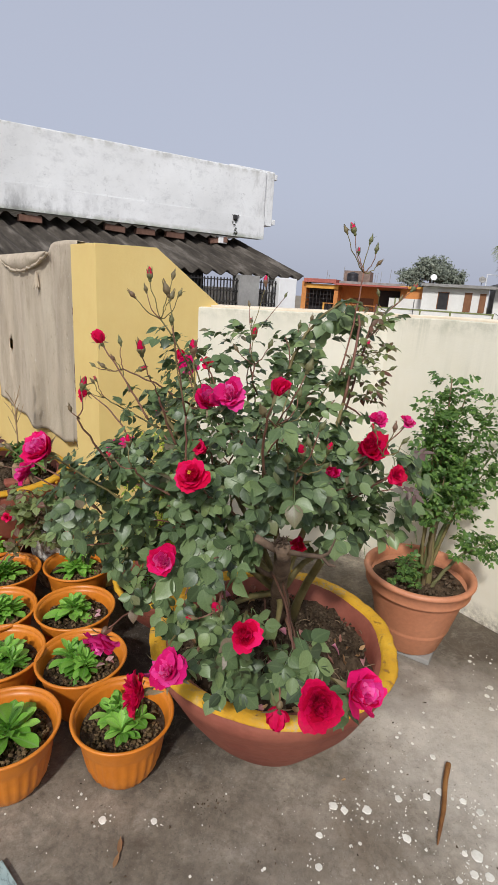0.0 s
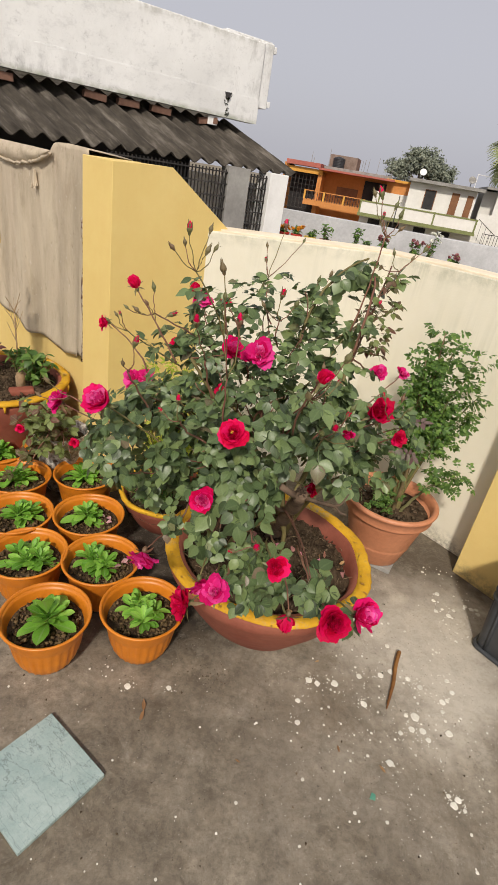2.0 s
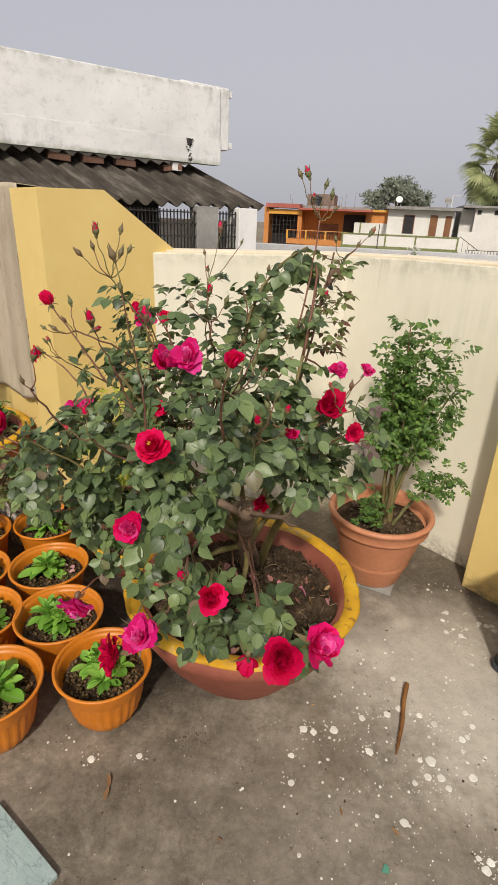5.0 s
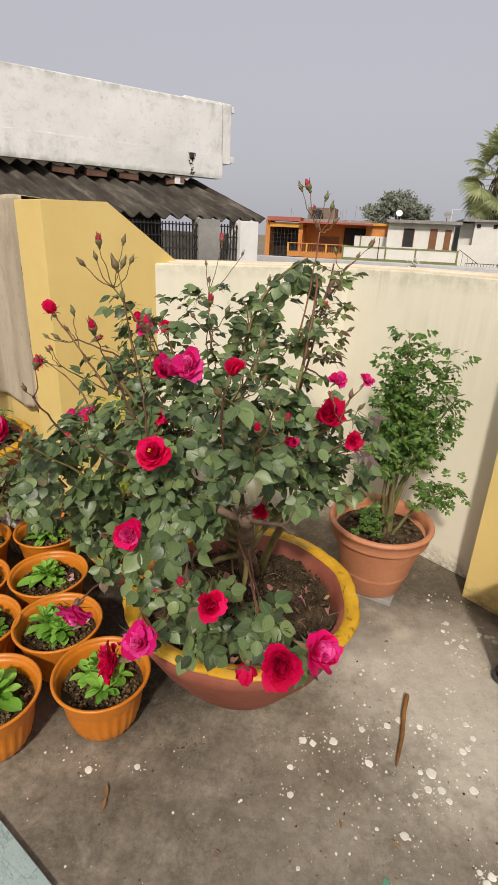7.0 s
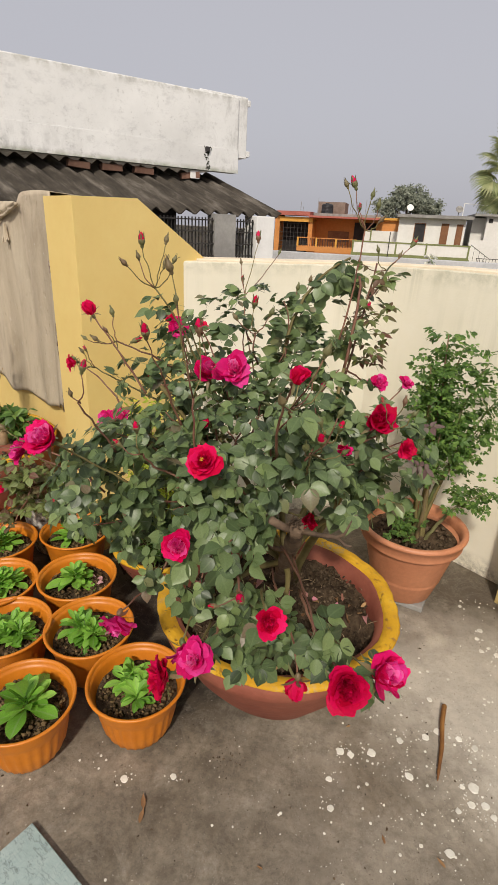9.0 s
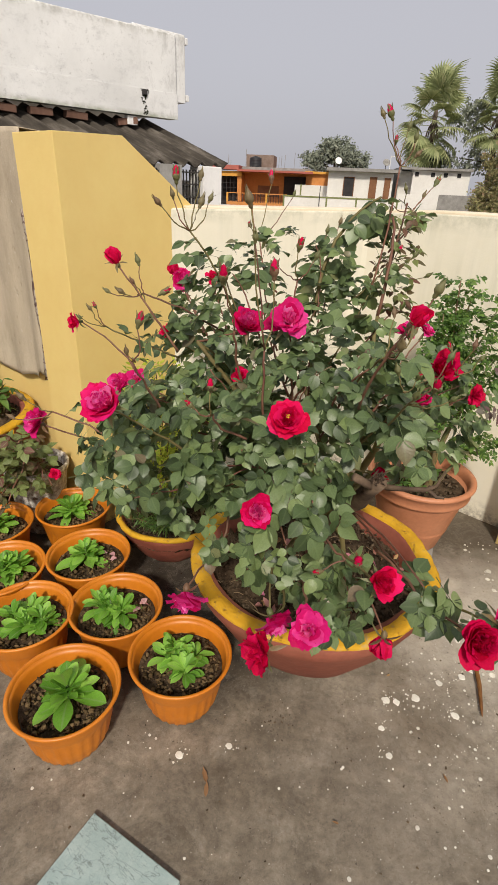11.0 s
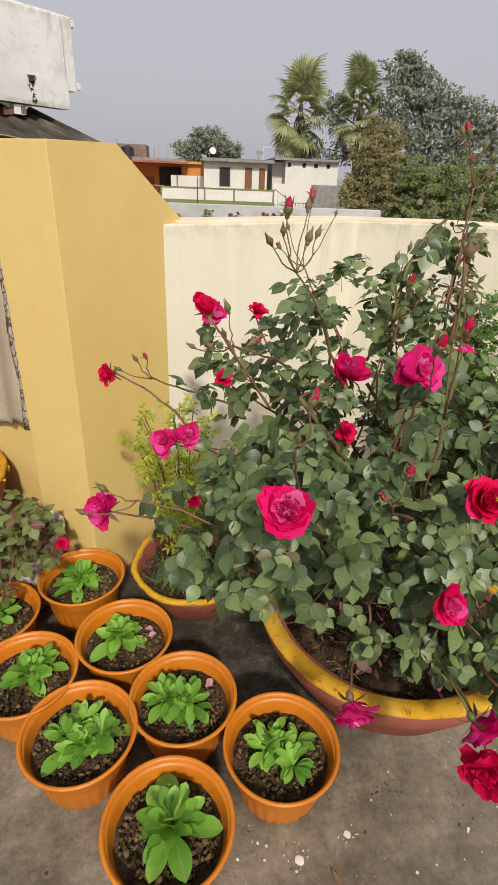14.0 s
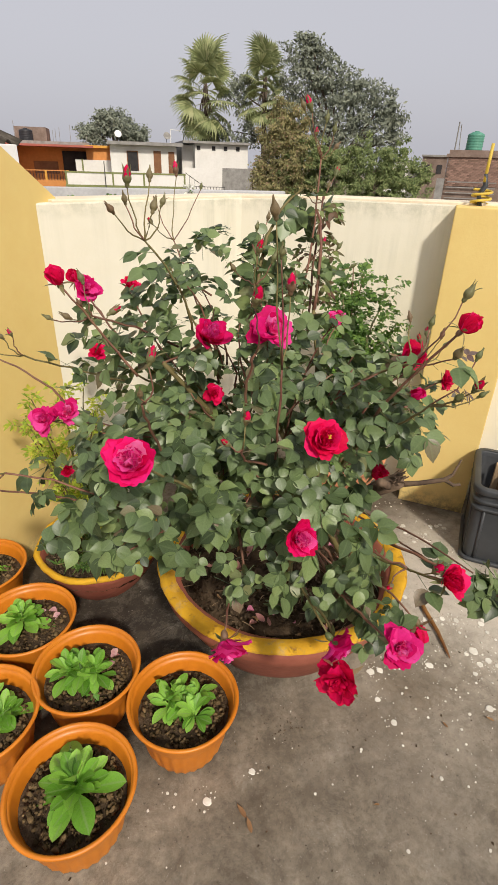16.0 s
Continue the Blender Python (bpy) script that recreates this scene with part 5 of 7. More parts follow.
for f in FORKS[:-1]:
    e = min(ELBOWS, key=lambda p: (p - f).length)
    cane(e, f, 0.0085, 0.0045, 0.03, CANE)
cane(FORKS[5], FORKS[-1], 0.0045, 0.003, 0.02, TWIG)
targets = []
for p, w, form, tone, face in FRONT + UPPER:
    p, face = Vector(p), Vector(face).normalized()
    base = p - face * w * 0.12
    hold = base - face * w * 0.2
    fork = min(FORKS, key=lambda q: (q - p).length + 0.5 * max(0, q.z - p.z))
    inward = Vector((0.02, 1.33, 0.62)) - p
    near_fork = hold + inward.normalized() * min(0.17, inward.length * 0.5) + Vector((0, 0, -0.05))
    fork = near_fork if (fork - p).length > 0.2 else fork
    mid = (fork + hold) / 2 - face * 0.03 + Vector((0, 0, 0.01))
    pts = bend(fork, mid, hold, 9, 0.002, brng)
    part("flower_stem", tube([q - ORIGIN for q in pts], [0.0029 - 0.00013 * i for i in range(10)], 5), TWIG if brng.random() < 0.6 else CANE, bush, "", True)
    stems.append(pts)
    bloom = part("bloom", BLOOMS[form][tone], None, bush, {RED: "crimson rose bloom", PINK: "magenta-pink rose bloom", DARK: "deep wine-red rose bloom"}[tone])
    turn = face.to_track_quat("Z", "Y").to_matrix().to_4x4() @ pose(0, 0, 0, 0, 0, brng.uniform(0, 360))
    grow = {"open": 0.92, "half": 1.15, "loose": 1.05, "tight": 1.75}[form] * w
    bloom.matrix_basis = Matrix.Translation(base - face * w * 0.1 - ORIGIN) @ turn @ Matrix.Scale(grow, 4)
    cup = part("calyx", brng.choice(SEPALS), None, bloom)
    if form == "open" and tone == RED:
        part("stamens", STAMENS, None, bloom, "yellow stamens in the heart")
    targets.append(p)


def wander(a, b, c, n, r0, r1, name, mat):
    pts = bend(a, b, c, n, 0.0022, brng)
    part(name, tube([q - ORIGIN for q in pts], [r0 + (r1 - r0) * i / n for i in range(n + 1)], 5), mat, bush, "", True)
    return pts


for start, node, buds in SPRAYS:
    start, node = Vector(start), Vector(node)
    side = Vector((brng.uniform(-0.03, 0.03), brng.uniform(-0.03, 0.03), brng.uniform(-0.02, 0.03)))
    stems.append(wander(start, (start + node) / 2 + side, node, 8, 0.0026, 0.0018, "shoot", brng.choice((TWIG, CANE, TWIG))))
    for p, length, tone in buds:
        p = Vector(p)
        way = ((p - node).normalized() + Vector((brng.uniform(-0.35, 0.35), brng.uniform(-0.35, 0.35), 0.55))).normalized()
        bow = (node + p) / 2 + Vector((brng.uniform(-0.015, 0.015), brng.uniform(-0.015, 0.015), -0.012))
        wander(node, bow, p, 6, 0.0015, 0.0010, "bud_stem", brng.choice((TWIG, CANE)))
        case = part("bud", brng.choice(BUD_CASES[tone]), None, bush, "green rosebud" if not tone else "green rosebud showing crimson")
        case.matrix_basis = Matrix.Translation(p - ORIGIN) @ way.to_track_quat("Z", "Y").to_matrix().to_4x4() @ Matrix.Scale(length * 0.82, 4)
        if tone:
            part("bud_petals", BUD_TIPS[brng.randint(0, 1)], None, case)
arch = wander(Vector((0.06, 1.47, 0.92)), Vector((0.08, 1.54, 1.12)), Vector((0.22, 1.57, 1.18)), 10, 0.0048, 0.003, "cane", CANE)

# the crown: lobes of centre, half-axes and number of leaves
LOBES = [
    ((0.00, 1.27, 0.745), (0.31, 0.29, 0.22), 365),
    ((-0.25, 1.22, 0.71), (0.20, 0.20, 0.16), 176),
    ((-0.37, 1.34, 0.63), (0.14, 0.16, 0.115), 52),
    ((-0.03, 1.00, 0.65), (0.13, 0.10, 0.10), 50),
    ((-0.27, 1.22, 0.57), (0.10, 0.09, 0.065), 12),
    ((-0.05, 1.45, 1.03), (0.13, 0.10, 0.08), 20),
    ((0.16, 1.44, 0.92), (0.15, 0.15, 0.10), 30),
    ((0.02, 1.50, 0.99), (0.19, 0.12, 0.10), 24),
    ((-0.12, 1.42, 0.94), (0.20, 0.15, 0.10), 34),
    ((0.26, 1.22, 0.80), (0.15, 0.14, 0.12), 66),
    ((0.05, 1.10, 0.40), (0.09, 0.06, 0.05), 8),
    ((-0.20, 1.62, 0.82), (0.16, 0.12, 0.13), 34),
    ((-0.19, 1.36, 1.01), (0.05, 0.05, 0.08), 11),
    ((0.02, 1.53, 1.08), (0.05, 0.04, 0.05), 8),
    ((-0.02, 1.33, 0.74), (0.20, 0.18, 0.13), 115),
    ((0.16, 1.28, 0.79), (0.14, 0.13, 0.09), 34),
]


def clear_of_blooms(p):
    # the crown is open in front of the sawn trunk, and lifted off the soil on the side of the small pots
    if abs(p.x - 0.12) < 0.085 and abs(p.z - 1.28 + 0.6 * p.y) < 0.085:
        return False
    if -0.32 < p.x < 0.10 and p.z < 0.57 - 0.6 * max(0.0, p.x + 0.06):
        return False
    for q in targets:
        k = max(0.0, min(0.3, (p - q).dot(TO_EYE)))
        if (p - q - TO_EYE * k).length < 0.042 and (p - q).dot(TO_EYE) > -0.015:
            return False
    return True


leaf_poses = []
CORE = Vector((0.02, 1.33, 0.68))
for centre, axes, count in LOBES:
    c = Vector(centre)
    made = 0
    while made < count:
        d = Vector((brng.gauss(0, 1), brng.gauss(0, 1), brng.gauss(0, 1))).normalized()
        r = brng.uniform(0.45, 1.0) ** 0.45
        p = c + Vector((d.x * axes[0], d.y * axes[1], d.z * axes[2])) * r
        made += 1
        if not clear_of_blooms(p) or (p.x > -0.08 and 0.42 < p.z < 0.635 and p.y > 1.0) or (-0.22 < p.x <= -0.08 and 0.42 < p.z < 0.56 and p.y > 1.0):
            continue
        out = (p - CORE).normalized()
        n = (out * 0.50 + Vector((0, -0.16, 0.60)) + Vector((brng.gauss(0, 0.46), brng.gauss(0, 0.46), brng.gauss(0, 0.34)))).normalized()
        along = (out + Vector((brng.gauss(0, 0.55), brng.gauss(0, 0.55), -0.25 + brng.gauss(0, 0.4)))).normalized()
        along = (along - n * along.dot(n) * 0.8).normalized()
        size = brng.uniform(0.046, 0.080) * (1.2 if brng.random() < 0.15 else 1.0) * (0.85 if p.z > 0.95 else 1.0)
        leaf_poses.append(basis(p - along * size * 0.5 - ORIGIN, along, n, size))
# sprays of leaves that hang over the front of the bowl
for start, centre, axes, count in (
    ((-0.03, 1.10, 0.58), (0.000, 0.985, 0.515), (0.060, 0.060, 0.075), 13),
    ((-0.08, 1.12, 0.58), (-0.105, 1.020, 0.540), (0.055, 0.050, 0.055), 8),
    ((0.06, 1.14, 0.50), (0.120, 1.100, 0.365), (0.060, 0.040, 0.055), 6),
    ((-0.02, 1.05, 0.55), (0.000, 0.905, 0.505), (0.048, 0.045, 0.050), 10),
    ((-0.15, 1.14, 0.62), (-0.190, 1.040, 0.570), (0.055, 0.055, 0.055), 6),
    ((0.10, 1.00, 0.60), (0.115, 0.800, 0.640), (0.034, 0.034, 0.035), 9),
):
    c = Vector(centre)
    pts = bend(Vector(start), (Vector(start) + c) / 2 + Vector((0, -0.02, 0.03)), c - Vector((0, 0, axes[2] * 0.6)), 7, 0.003, brng)
    part("shoot", tube([q - ORIGIN for q in pts], [0.0032 - 0.0002 * i for i in range(8)], 5), TWIG, bush, "", True)
    for _ in range(count):
        d = Vector((brng.gauss(0, 1), brng.gauss(0, 1), brng.gauss(0, 1))).normalized()
        p = c + Vector((d.x * axes[0], d.y * axes[1], d.z * axes[2])) * brng.uniform(0.3, 1.0)
        if any((p - q).length < 0.038 for q in targets):
            continue
        n = (Vector((-0.15, -0.55, 0.62)) + Vector((brng.gauss(0, 0.3), brng.gauss(0, 0.3), brng.gauss(0, 0.25)))).normalized()
        along = Vector((brng.gauss(0, 0.6), -0.3 + brng.gauss(0, 0.4), -0.6 + brng.gauss(0, 0.35))).normalized()
        along = (along - n * along.dot(n) * 0.8).normalized()
        size = brng.uniform(0.054, 0.084)
        leaf_poses.append(basis(p - along * size * 0.5 - ORIGIN, along, n, size))
for pts in stems:
    for i in range(1, len(pts) - 1):
        if brng.random() < (0.85 - 0.08 * i if pts[-1].z > 0.95 else 0.32):
            p = pts[i]
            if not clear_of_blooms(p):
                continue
            d = Vector((brng.gauss(0, 1), brng.gauss(0, 1), brng.gauss(0.0, 0.5))).normalized()
            n = (Vector((0, -0.2, 1)) + Vector((brng.gauss(0, 0.4), brng.gauss(0, 0.4), 0))).normalized()
            leaf_poses.append(basis(p - ORIGIN, d, n, brng.uniform(0.050, 0.085)))
for i in range(2, 11):
    side = 1 if i % 2 else -1
    d = Vector((0.55 * side + brng.gauss(0, 0.2), brng.gauss(-0.25, 0.25), -0.75)).normalized()
    leaf_poses.append(basis(arch[i] - ORIGIN, d, Vector((brng.gauss(0, 0.3), -1, 0.5)), brng.uniform(0.080, 0.105)))
# thin reddish shoots that carry the outer leaves
carriers = brng.sample(leaf_poses, 70)
for m in carriers:
    tip = m.translation + ORIGIN
    root = tip + (CORE - tip) * brng.uniform(0.35, 0.6) + Vector((brng.gauss(0, 0.02), brng.gauss(0, 0.02), -0.05))
    wander(root, (tip + root) / 2 + Vector((brng.gauss(0, 0.02), brng.gauss(0, 0.02), 0.02)), tip, 7, 0.0026, 0.0014, "shoot", TWIG if brng.random() < 0.75 else CANE)
leaf_poses.sort(key=lambda m: m.translation.y + 0.3 * m.translation.x)
for m in leaf_poses[:300]:
    ob = part("leaf", brng.choice(LEAVES), None, bush)
    ob.matrix_basis = m
rest = leaf_poses[300:]
joined("leaves", [brng.choice(LEAVES) for _ in rest], rest, ROSE_LEAF, bush, "stuff", "dark green rose leaves", True)

for x, y, z in ((0.300, 1.070, 0.850), (0.322, 1.085, 0.835), (0.310, 1.110, 0.905)):
    d = Vector((brng.gauss(0, 1), brng.gauss(-0.4, 0.6), brng.gauss(-0.3, 0.4))).normalized()
    part("young_leaf", brng.choice(YOUNG_LEAVES), None, bush, "purplish young rose leaf").matrix_basis = basis(Vector((x, y, z)) - ORIGIN, d, Vector((brng.gauss(0, 0.3), -0.5, 0.9)), brng.uniform(0.042, 0.056))

tip_poses = []
for _ in range(46):
    p = Vector((0.285 + brng.gauss(0, 0.028), 1.575 + brng.gauss(0, 0.03), brng.uniform(0.90, 1.17)))
    d = Vector((brng.gauss(0, 1), brng.gauss(0, 1), brng.gauss(-0.1, 0.4))).normalized()
    tip_poses.append(basis(p - ORIGIN, d, Vector((brng.gauss(0, 0.4), -0.3, 1)), brng.uniform(0.045, 0.07)))
for m in tip_poses:
    part("tip_leaf", brng.choice(TIP_LEAVES), None, bush, "narrow bronze young leaf").matrix_basis = m
wander(Vector((0.22, 1.50, 0.85)), Vector((0.26, 1.56, 1.0)), Vector((0.29, 1.58, 1.17)), 8, 0.0036, 0.0022, "cane", TWIG)

# ---------- the nine orange pots ----------
POTS = [(-0.527, 1.082, 0), (-0.269, 1.157, 1), (-0.676, 1.317, 2), (-0.443, 1.334, 3), (-0.793, 1.507, 4), (-0.551, 1.555, 5), (-0.884, 1.730, 6), (-0.645, 1.815, 7), (-1.038, 1.900, 8)]


def orange_pot():
    ob = thing("orange_pot", (0, 0, 0), "glossy orange plastic pot with a ribbed foot and dark soil", "flower pot", "orange pots of seedlings")
    wall = [(0.001, 0.0), (0.060, 0.0), (0.068, 0.004), (0.080, 0.018), (0.0905, 0.042), (0.098, 0.075), (0.103, 0.108), (0.1055, 0.124), (0.1085, 0.130), (0.112, 0.150), (0.1165, 0.163), (0.1165, 0.168)]
    inside = [(0.1154, 0.169), (0.1105, 0.153), (0.1050, 0.135), (0.101, 0.118), (0.001, 0.105)]
    lip = [(0.1160, 0.1625), (0.121, 0.1655), (0.1245, 0.1685), (0.1255, 0.1720), (0.1240, 0.1750), (0.1205, 0.1755), (0.1172, 0.1738), (0.1150, 0.1690)]
    rib = lambda z: 0.0036 if 0.010 < z < 0.118 else 0.0
    part("body", raw("body", *lathe(wall + inside, 104, 0.0, 0, rib), ORANGE_POT, True), None, ob, "orange plastic wall with upright ribs")
    part("rim", raw("rim", *lathe(lip, 64), ORANGE_POT, True), None, ob, "smooth rolled orange rim")
    return ob


SPOON = [ribbed(raw("leaf", *blade(1.0, w, 14, f, c, 0.0, 1.0, 0.010), SEEDLING, True), 14, 1) for w, f, c in ((0.42, 0.20, 0.15), (0.48, 0.16, 0.32), (0.38, 0.24, 0.05), (0.44, 0.18, 0.45))]
first = orange_pot()
for x, y, k in POTS:
    if k == 0:
        pot = first
        pot.matrix_basis = pose(x, y, 0, 0, 0, 11)
    else:
        pot = copy_thing(first, pose(x, y, 0, 0, 0, 11 + 37 * k))
    prng = random.Random(100 + k)
    soil = thing("pot_soil", (x, y, 0.131), "dark crumbly potting soil with small clods in an orange pot", "soil", "soil in the orange pots")
    part("bed", soil_mesh(0.1025, 0.008, 20 + k, 8, 28), None, soil)
    scatter_clods(soil, 0.098, 0.003, 820, prng, 0.002, 0.021, 0.008, POT_CLOD)
    plant = thing("seedling", (x + prng.uniform(-0.015, 0.015), y + prng.uniform(-0.01, 0.02), 0.130), "bright green leafy flower seedling in an orange pot", "seedling", "seedlings in orange pots")
    grow = 1.15 if k in (0, 2, 3) else 1.0
    count = (34, 80, 84, 66, 54, 44, 52, 46, 50)[k]
    part("stem", tube([(0, 0, 0), (0.002, 0, 0.03), (0, 0.002, 0.055)], [0.004, 0.004, 0.003], 6), FRESH_LEAF, plant, "", True)
    # one plant or a few grown close together, each a whorl of leaves
    crowns = {1: [(0, 0), (0.034, 0.010), (-0.030, 0.016), (0.010, -0.034), (-0.012, 0.034)], 2: [(0, 0.012), (-0.036, -0.012), (0.036, -0.020), (0.004, -0.036)], 3: [(0, 0), (0.030, -0.014), (-0.028, 0.014)], 4: [(0, 0), (0.028, 0.016)], 6: [(0, 0), (-0.026, -0.016)]}.get(k, [(0, 0)])
    for i in range(count):
        f = i / count
        a = i * 137.5 + prng.uniform(-20, 20)
        cx, cy = crowns[i % len(crowns)]
        size = (0.076 - 0.036 * f) * prng.uniform(0.72, 1.2) * grow * (1.04 if k == 0 else 0.98) * (0.74 if len(crowns) > 2 else 0.9 if len(crowns) > 1 else 1.0)
        tilt = 12 + 56 * f ** 1.5 + prng.uniform(-10, 16)
        lf = part("leaf", prng.choice(SPOON), None, plant)
        lf.matrix_basis = pose(cx, cy, 0.008 + 0.035 * f, 0, 0, a) @ pose(0, 0.003, 0, tilt, prng.uniform(-12, 12), 0) @ Matrix.Scale(size, 4)
    if k in (3, 5):
        for _ in range(3):
            q = thing("petal", (x + prng.uniform(0.04, 0.085), y + prng.uniform(0.0, 0.05), 0.146), "pale pink fallen petal on potting soil", "petal", "fallen petals in the pots", prng.uniform(0, 360))
            part("blade", raw("blade", *blade(0.026, 0.018, 4, 0.4, prng.uniform(-0.4, 0.6)), PALE_PETAL, True), None, q)
    if k == 0:
        lf = part("leaf", SPOON[0], None, plant)
        lf.matrix_basis = pose(0, 0, 0.05, 72, 5, 200 + 60 * k) @ Matrix.Scale(0.11, 4)

# ---------- the terracotta pot and its bush ----------
TPOT = Vector((0.581, 1.775, 0.0))
slab = thing("stone_slab", (0.592, 1.770, 0.0), "pale grey stone piece under a terracotta pot", "stone slab", rz=-28)
part("block", boxed(-0.084, 0.084, -0.084, 0.084, 0.0, 0.022, 0.004), GREY_CEMENT, slab)
tpot = thing("terracotta_pot", (TPOT.x, TPOT.y, 0.023), "terracotta-coloured plastic pot with a rolled rim and dark soil", "flower pot")
prof = [(0.001, 0.0), (0.098, 0.0), (0.104, 0.006), (0.125, 0.078), (0.128, 0.083), (0.1265, 0.089), (0.130, 0.096), (0.160, 0.216), (0.163, 0.224), (0.171, 0.221), (0.1745, 0.223), (0.1765, 0.228), (0.1760, 0.232), (0.1815, 0.262), (0.185, 0.264), (0.1875, 0.269), (0.1865, 0.276), (0.180, 0.280), (0.171, 0.279), (0.166, 0.273), (0.162, 0.262), (0.156, 0.20), (0.001, 0.19)]
part("body", raw("body", *lathe(prof[:9] + prof[20:], 80), TERRACOTTA, True), None, tpot)
part("rim", raw("rim", *lathe(prof[8:21] + [(0.160, 0.245)], 80), TERRACOTTA, True), None, tpot, "rolled terracotta rim")
ts = part("soil", soil_mesh(0.158, 0.014, 50, 10, 32), None, tpot)
ts.location.z = 0.226
scatter_clods(tpot, 0.140, 0.229, 260, random.Random(9), 0.006, 0.03, 0.012)
small_bush = thing("leafy_bush", (TPOT.x, TPOT.y, 0.235), "bushy fresh-green rose with small leaves in a terracotta pot", "bush")
srng = random.Random(23)
SO = Vector((TPOT.x, TPOT.y, 0.235))
tips = [Vector(p) for p in ((0.545, 1.785, 0.86), (0.590, 1.807, 0.957), (0.652, 1.828, 0.914), (0.725, 1.785, 0.882), (0.752, 1.742, 0.77), (0.735, 1.785, 0.66), (0.535, 1.742, 0.60), (0.555, 1.785, 0.757), (0.591, 1.828, 0.855), (0.591, 1.72, 0.66), (0.645, 1.872, 0.768), (0.791, 1.742, 0.443))]
small_leaf_poses = []
for tip in tips:
    b = Vector((TPOT.x + srng.uniform(-0.01, 0.04), TPOT.y + srng.uniform(-0.03, 0.02), 0.225))
    mid = (b + tip) / 2 + Vector(((tip.x - b.x) * -0.2, 0, 0.06))
    pts = bend(b, mid, tip, 14, 0.004, srng)
    part("cane", tube([p - SO for p in pts], [0.0082 - 0.00045 * i for i in range(15)], 6), SEPAL if srng.random() < 0.7 else CANE, small_bush, "", True)
    for i in range(5, 15):
        if pts[i].z < 0.50 and tip.z > 0.45:
            continue
        for _ in range(13 if i > 8 else 6 if tip.z > 0.55 and i > 6 else 0):
            d = Vector((srng.gauss(0, 1), srng.gauss(0, 1), srng.gauss(0.1, 0.5))).normalized()
            n = (Vector((0, -0.3, 1)) + Vector((srng.gauss(0, 0.5), srng.gauss(0, 0.5), 0))).normalized()
            p = pts[i] + d * srng.uniform(0.0, 0.055)
            small_leaf_poses.append(basis(p - SO, d, n, srng.uniform(0.030, 0.052)))
for _ in range(44):
    d = Vector((srng.gauss(-0.2, 1), srng.gauss(-0.5, 0.8), 0.4)).normalized()
    p = Vector((TPOT.x - 0.05, TPOT.y - 0.04, 0.275)) + Vector((srng.gauss(0, 0.028), srng.gauss(0, 0.028), abs(srng.gauss(0, 0.05))))
    small_leaf_poses.append(basis(p - SO, d, Vector((0, -0.4, 1)), srng.uniform(0.035, 0.05)))
small_leaf_poses.sort(key=lambda m: m.translation.y)
for m in small_leaf_poses[:260]:
    ob = part("leaf", srng.choice(SMALL_LEAVES), None, small_bush)
    ob.matrix_basis = m
joined("leaves", [srng.choice(SMALL_LEAVES) for _ in small_leaf_poses[260:]], small_leaf_poses[260:], FRESH_LEAF, small_bush, "stuff", "small fresh green leaves", False)


# ---------- other pots by the left wall ----------
left_bowl = bowl("clay_bowl", (-1.15, 2.15, 0.0), 0.31, 0.385, "tall rust-red clay bowl with dripping yellow rim paint", 0.034, 7, deep=0.036, drop=0.012)
dr = random.Random(12)
for k in range(15):
    a = radians(-150 + 150 * k / 14 + dr.uniform(-6, 6))
    x, y = math.cos(a) * 0.3115, math.sin(a) * 0.3115
    n = dr.uniform(0.008, 0.035)
    part("paint_drip", tube([(x, y, 0.376), (x * 1.004, y * 1.004, 0.376 - n * 0.6), (x * 0.995, y * 0.995, 0.376 - n)], [0.007, 0.004, 0.0035], 6), YELLOW_RIM, left_bowl, "", True)
WEEDS = [raw("leaf", *blade(1.0, w, 5, 0.15, 0.3), FRESH_LEAF, True) for w in (0.3, 0.45, 0.6)]


def tuft(name, at, label, category, mats, count, spread, tall, size, seed, woody=0, group="", dense=1):
    """A loose low plant: stems with leaves along them."""
    ob = thing(name, at, label, category, group)
    r = random.Random(seed)
    meshes, poses = [], []
    for k in range(max(1, count // 9)):
        a = r.uniform(0, 6.28)
        reach = spread * math.sqrt(r.random())
        tip = Vector((math.cos(a) * reach, math.sin(a) * reach, tall * r.uniform(0.55, 1.0)))
        pts = bend((tip.x * 0.3, tip.y * 0.3, -0.01), (tip.x * 0.4, tip.y * 0.4, tip.z * 0.7), tip, 8, 0.003, r)
        part("stem", tube(pts, [0.0032 - 0.0002 * i for i in range(9)], 5), TWIG if woody else CANE, ob, "", True)
        for _ in range(9 * dense):
            i = r.randint(2, 8)
            d = Vector((r.gauss(0, 1), r.gauss(0, 1), r.gauss(0.2, 0.5))).normalized()
            n = (Vector((0, -0.3, 1)) + Vector((r.gauss(0, 0.4), r.gauss(0, 0.4), 0))).normalized()
            meshes.append(r.choice(mats))
            poses.append(basis(pts[i], d, n, size * r.uniform(0.7, 1.25)))
    joined("leaves", meshes, poses, mats[0].materials[0], ob, "stuff")
    return ob


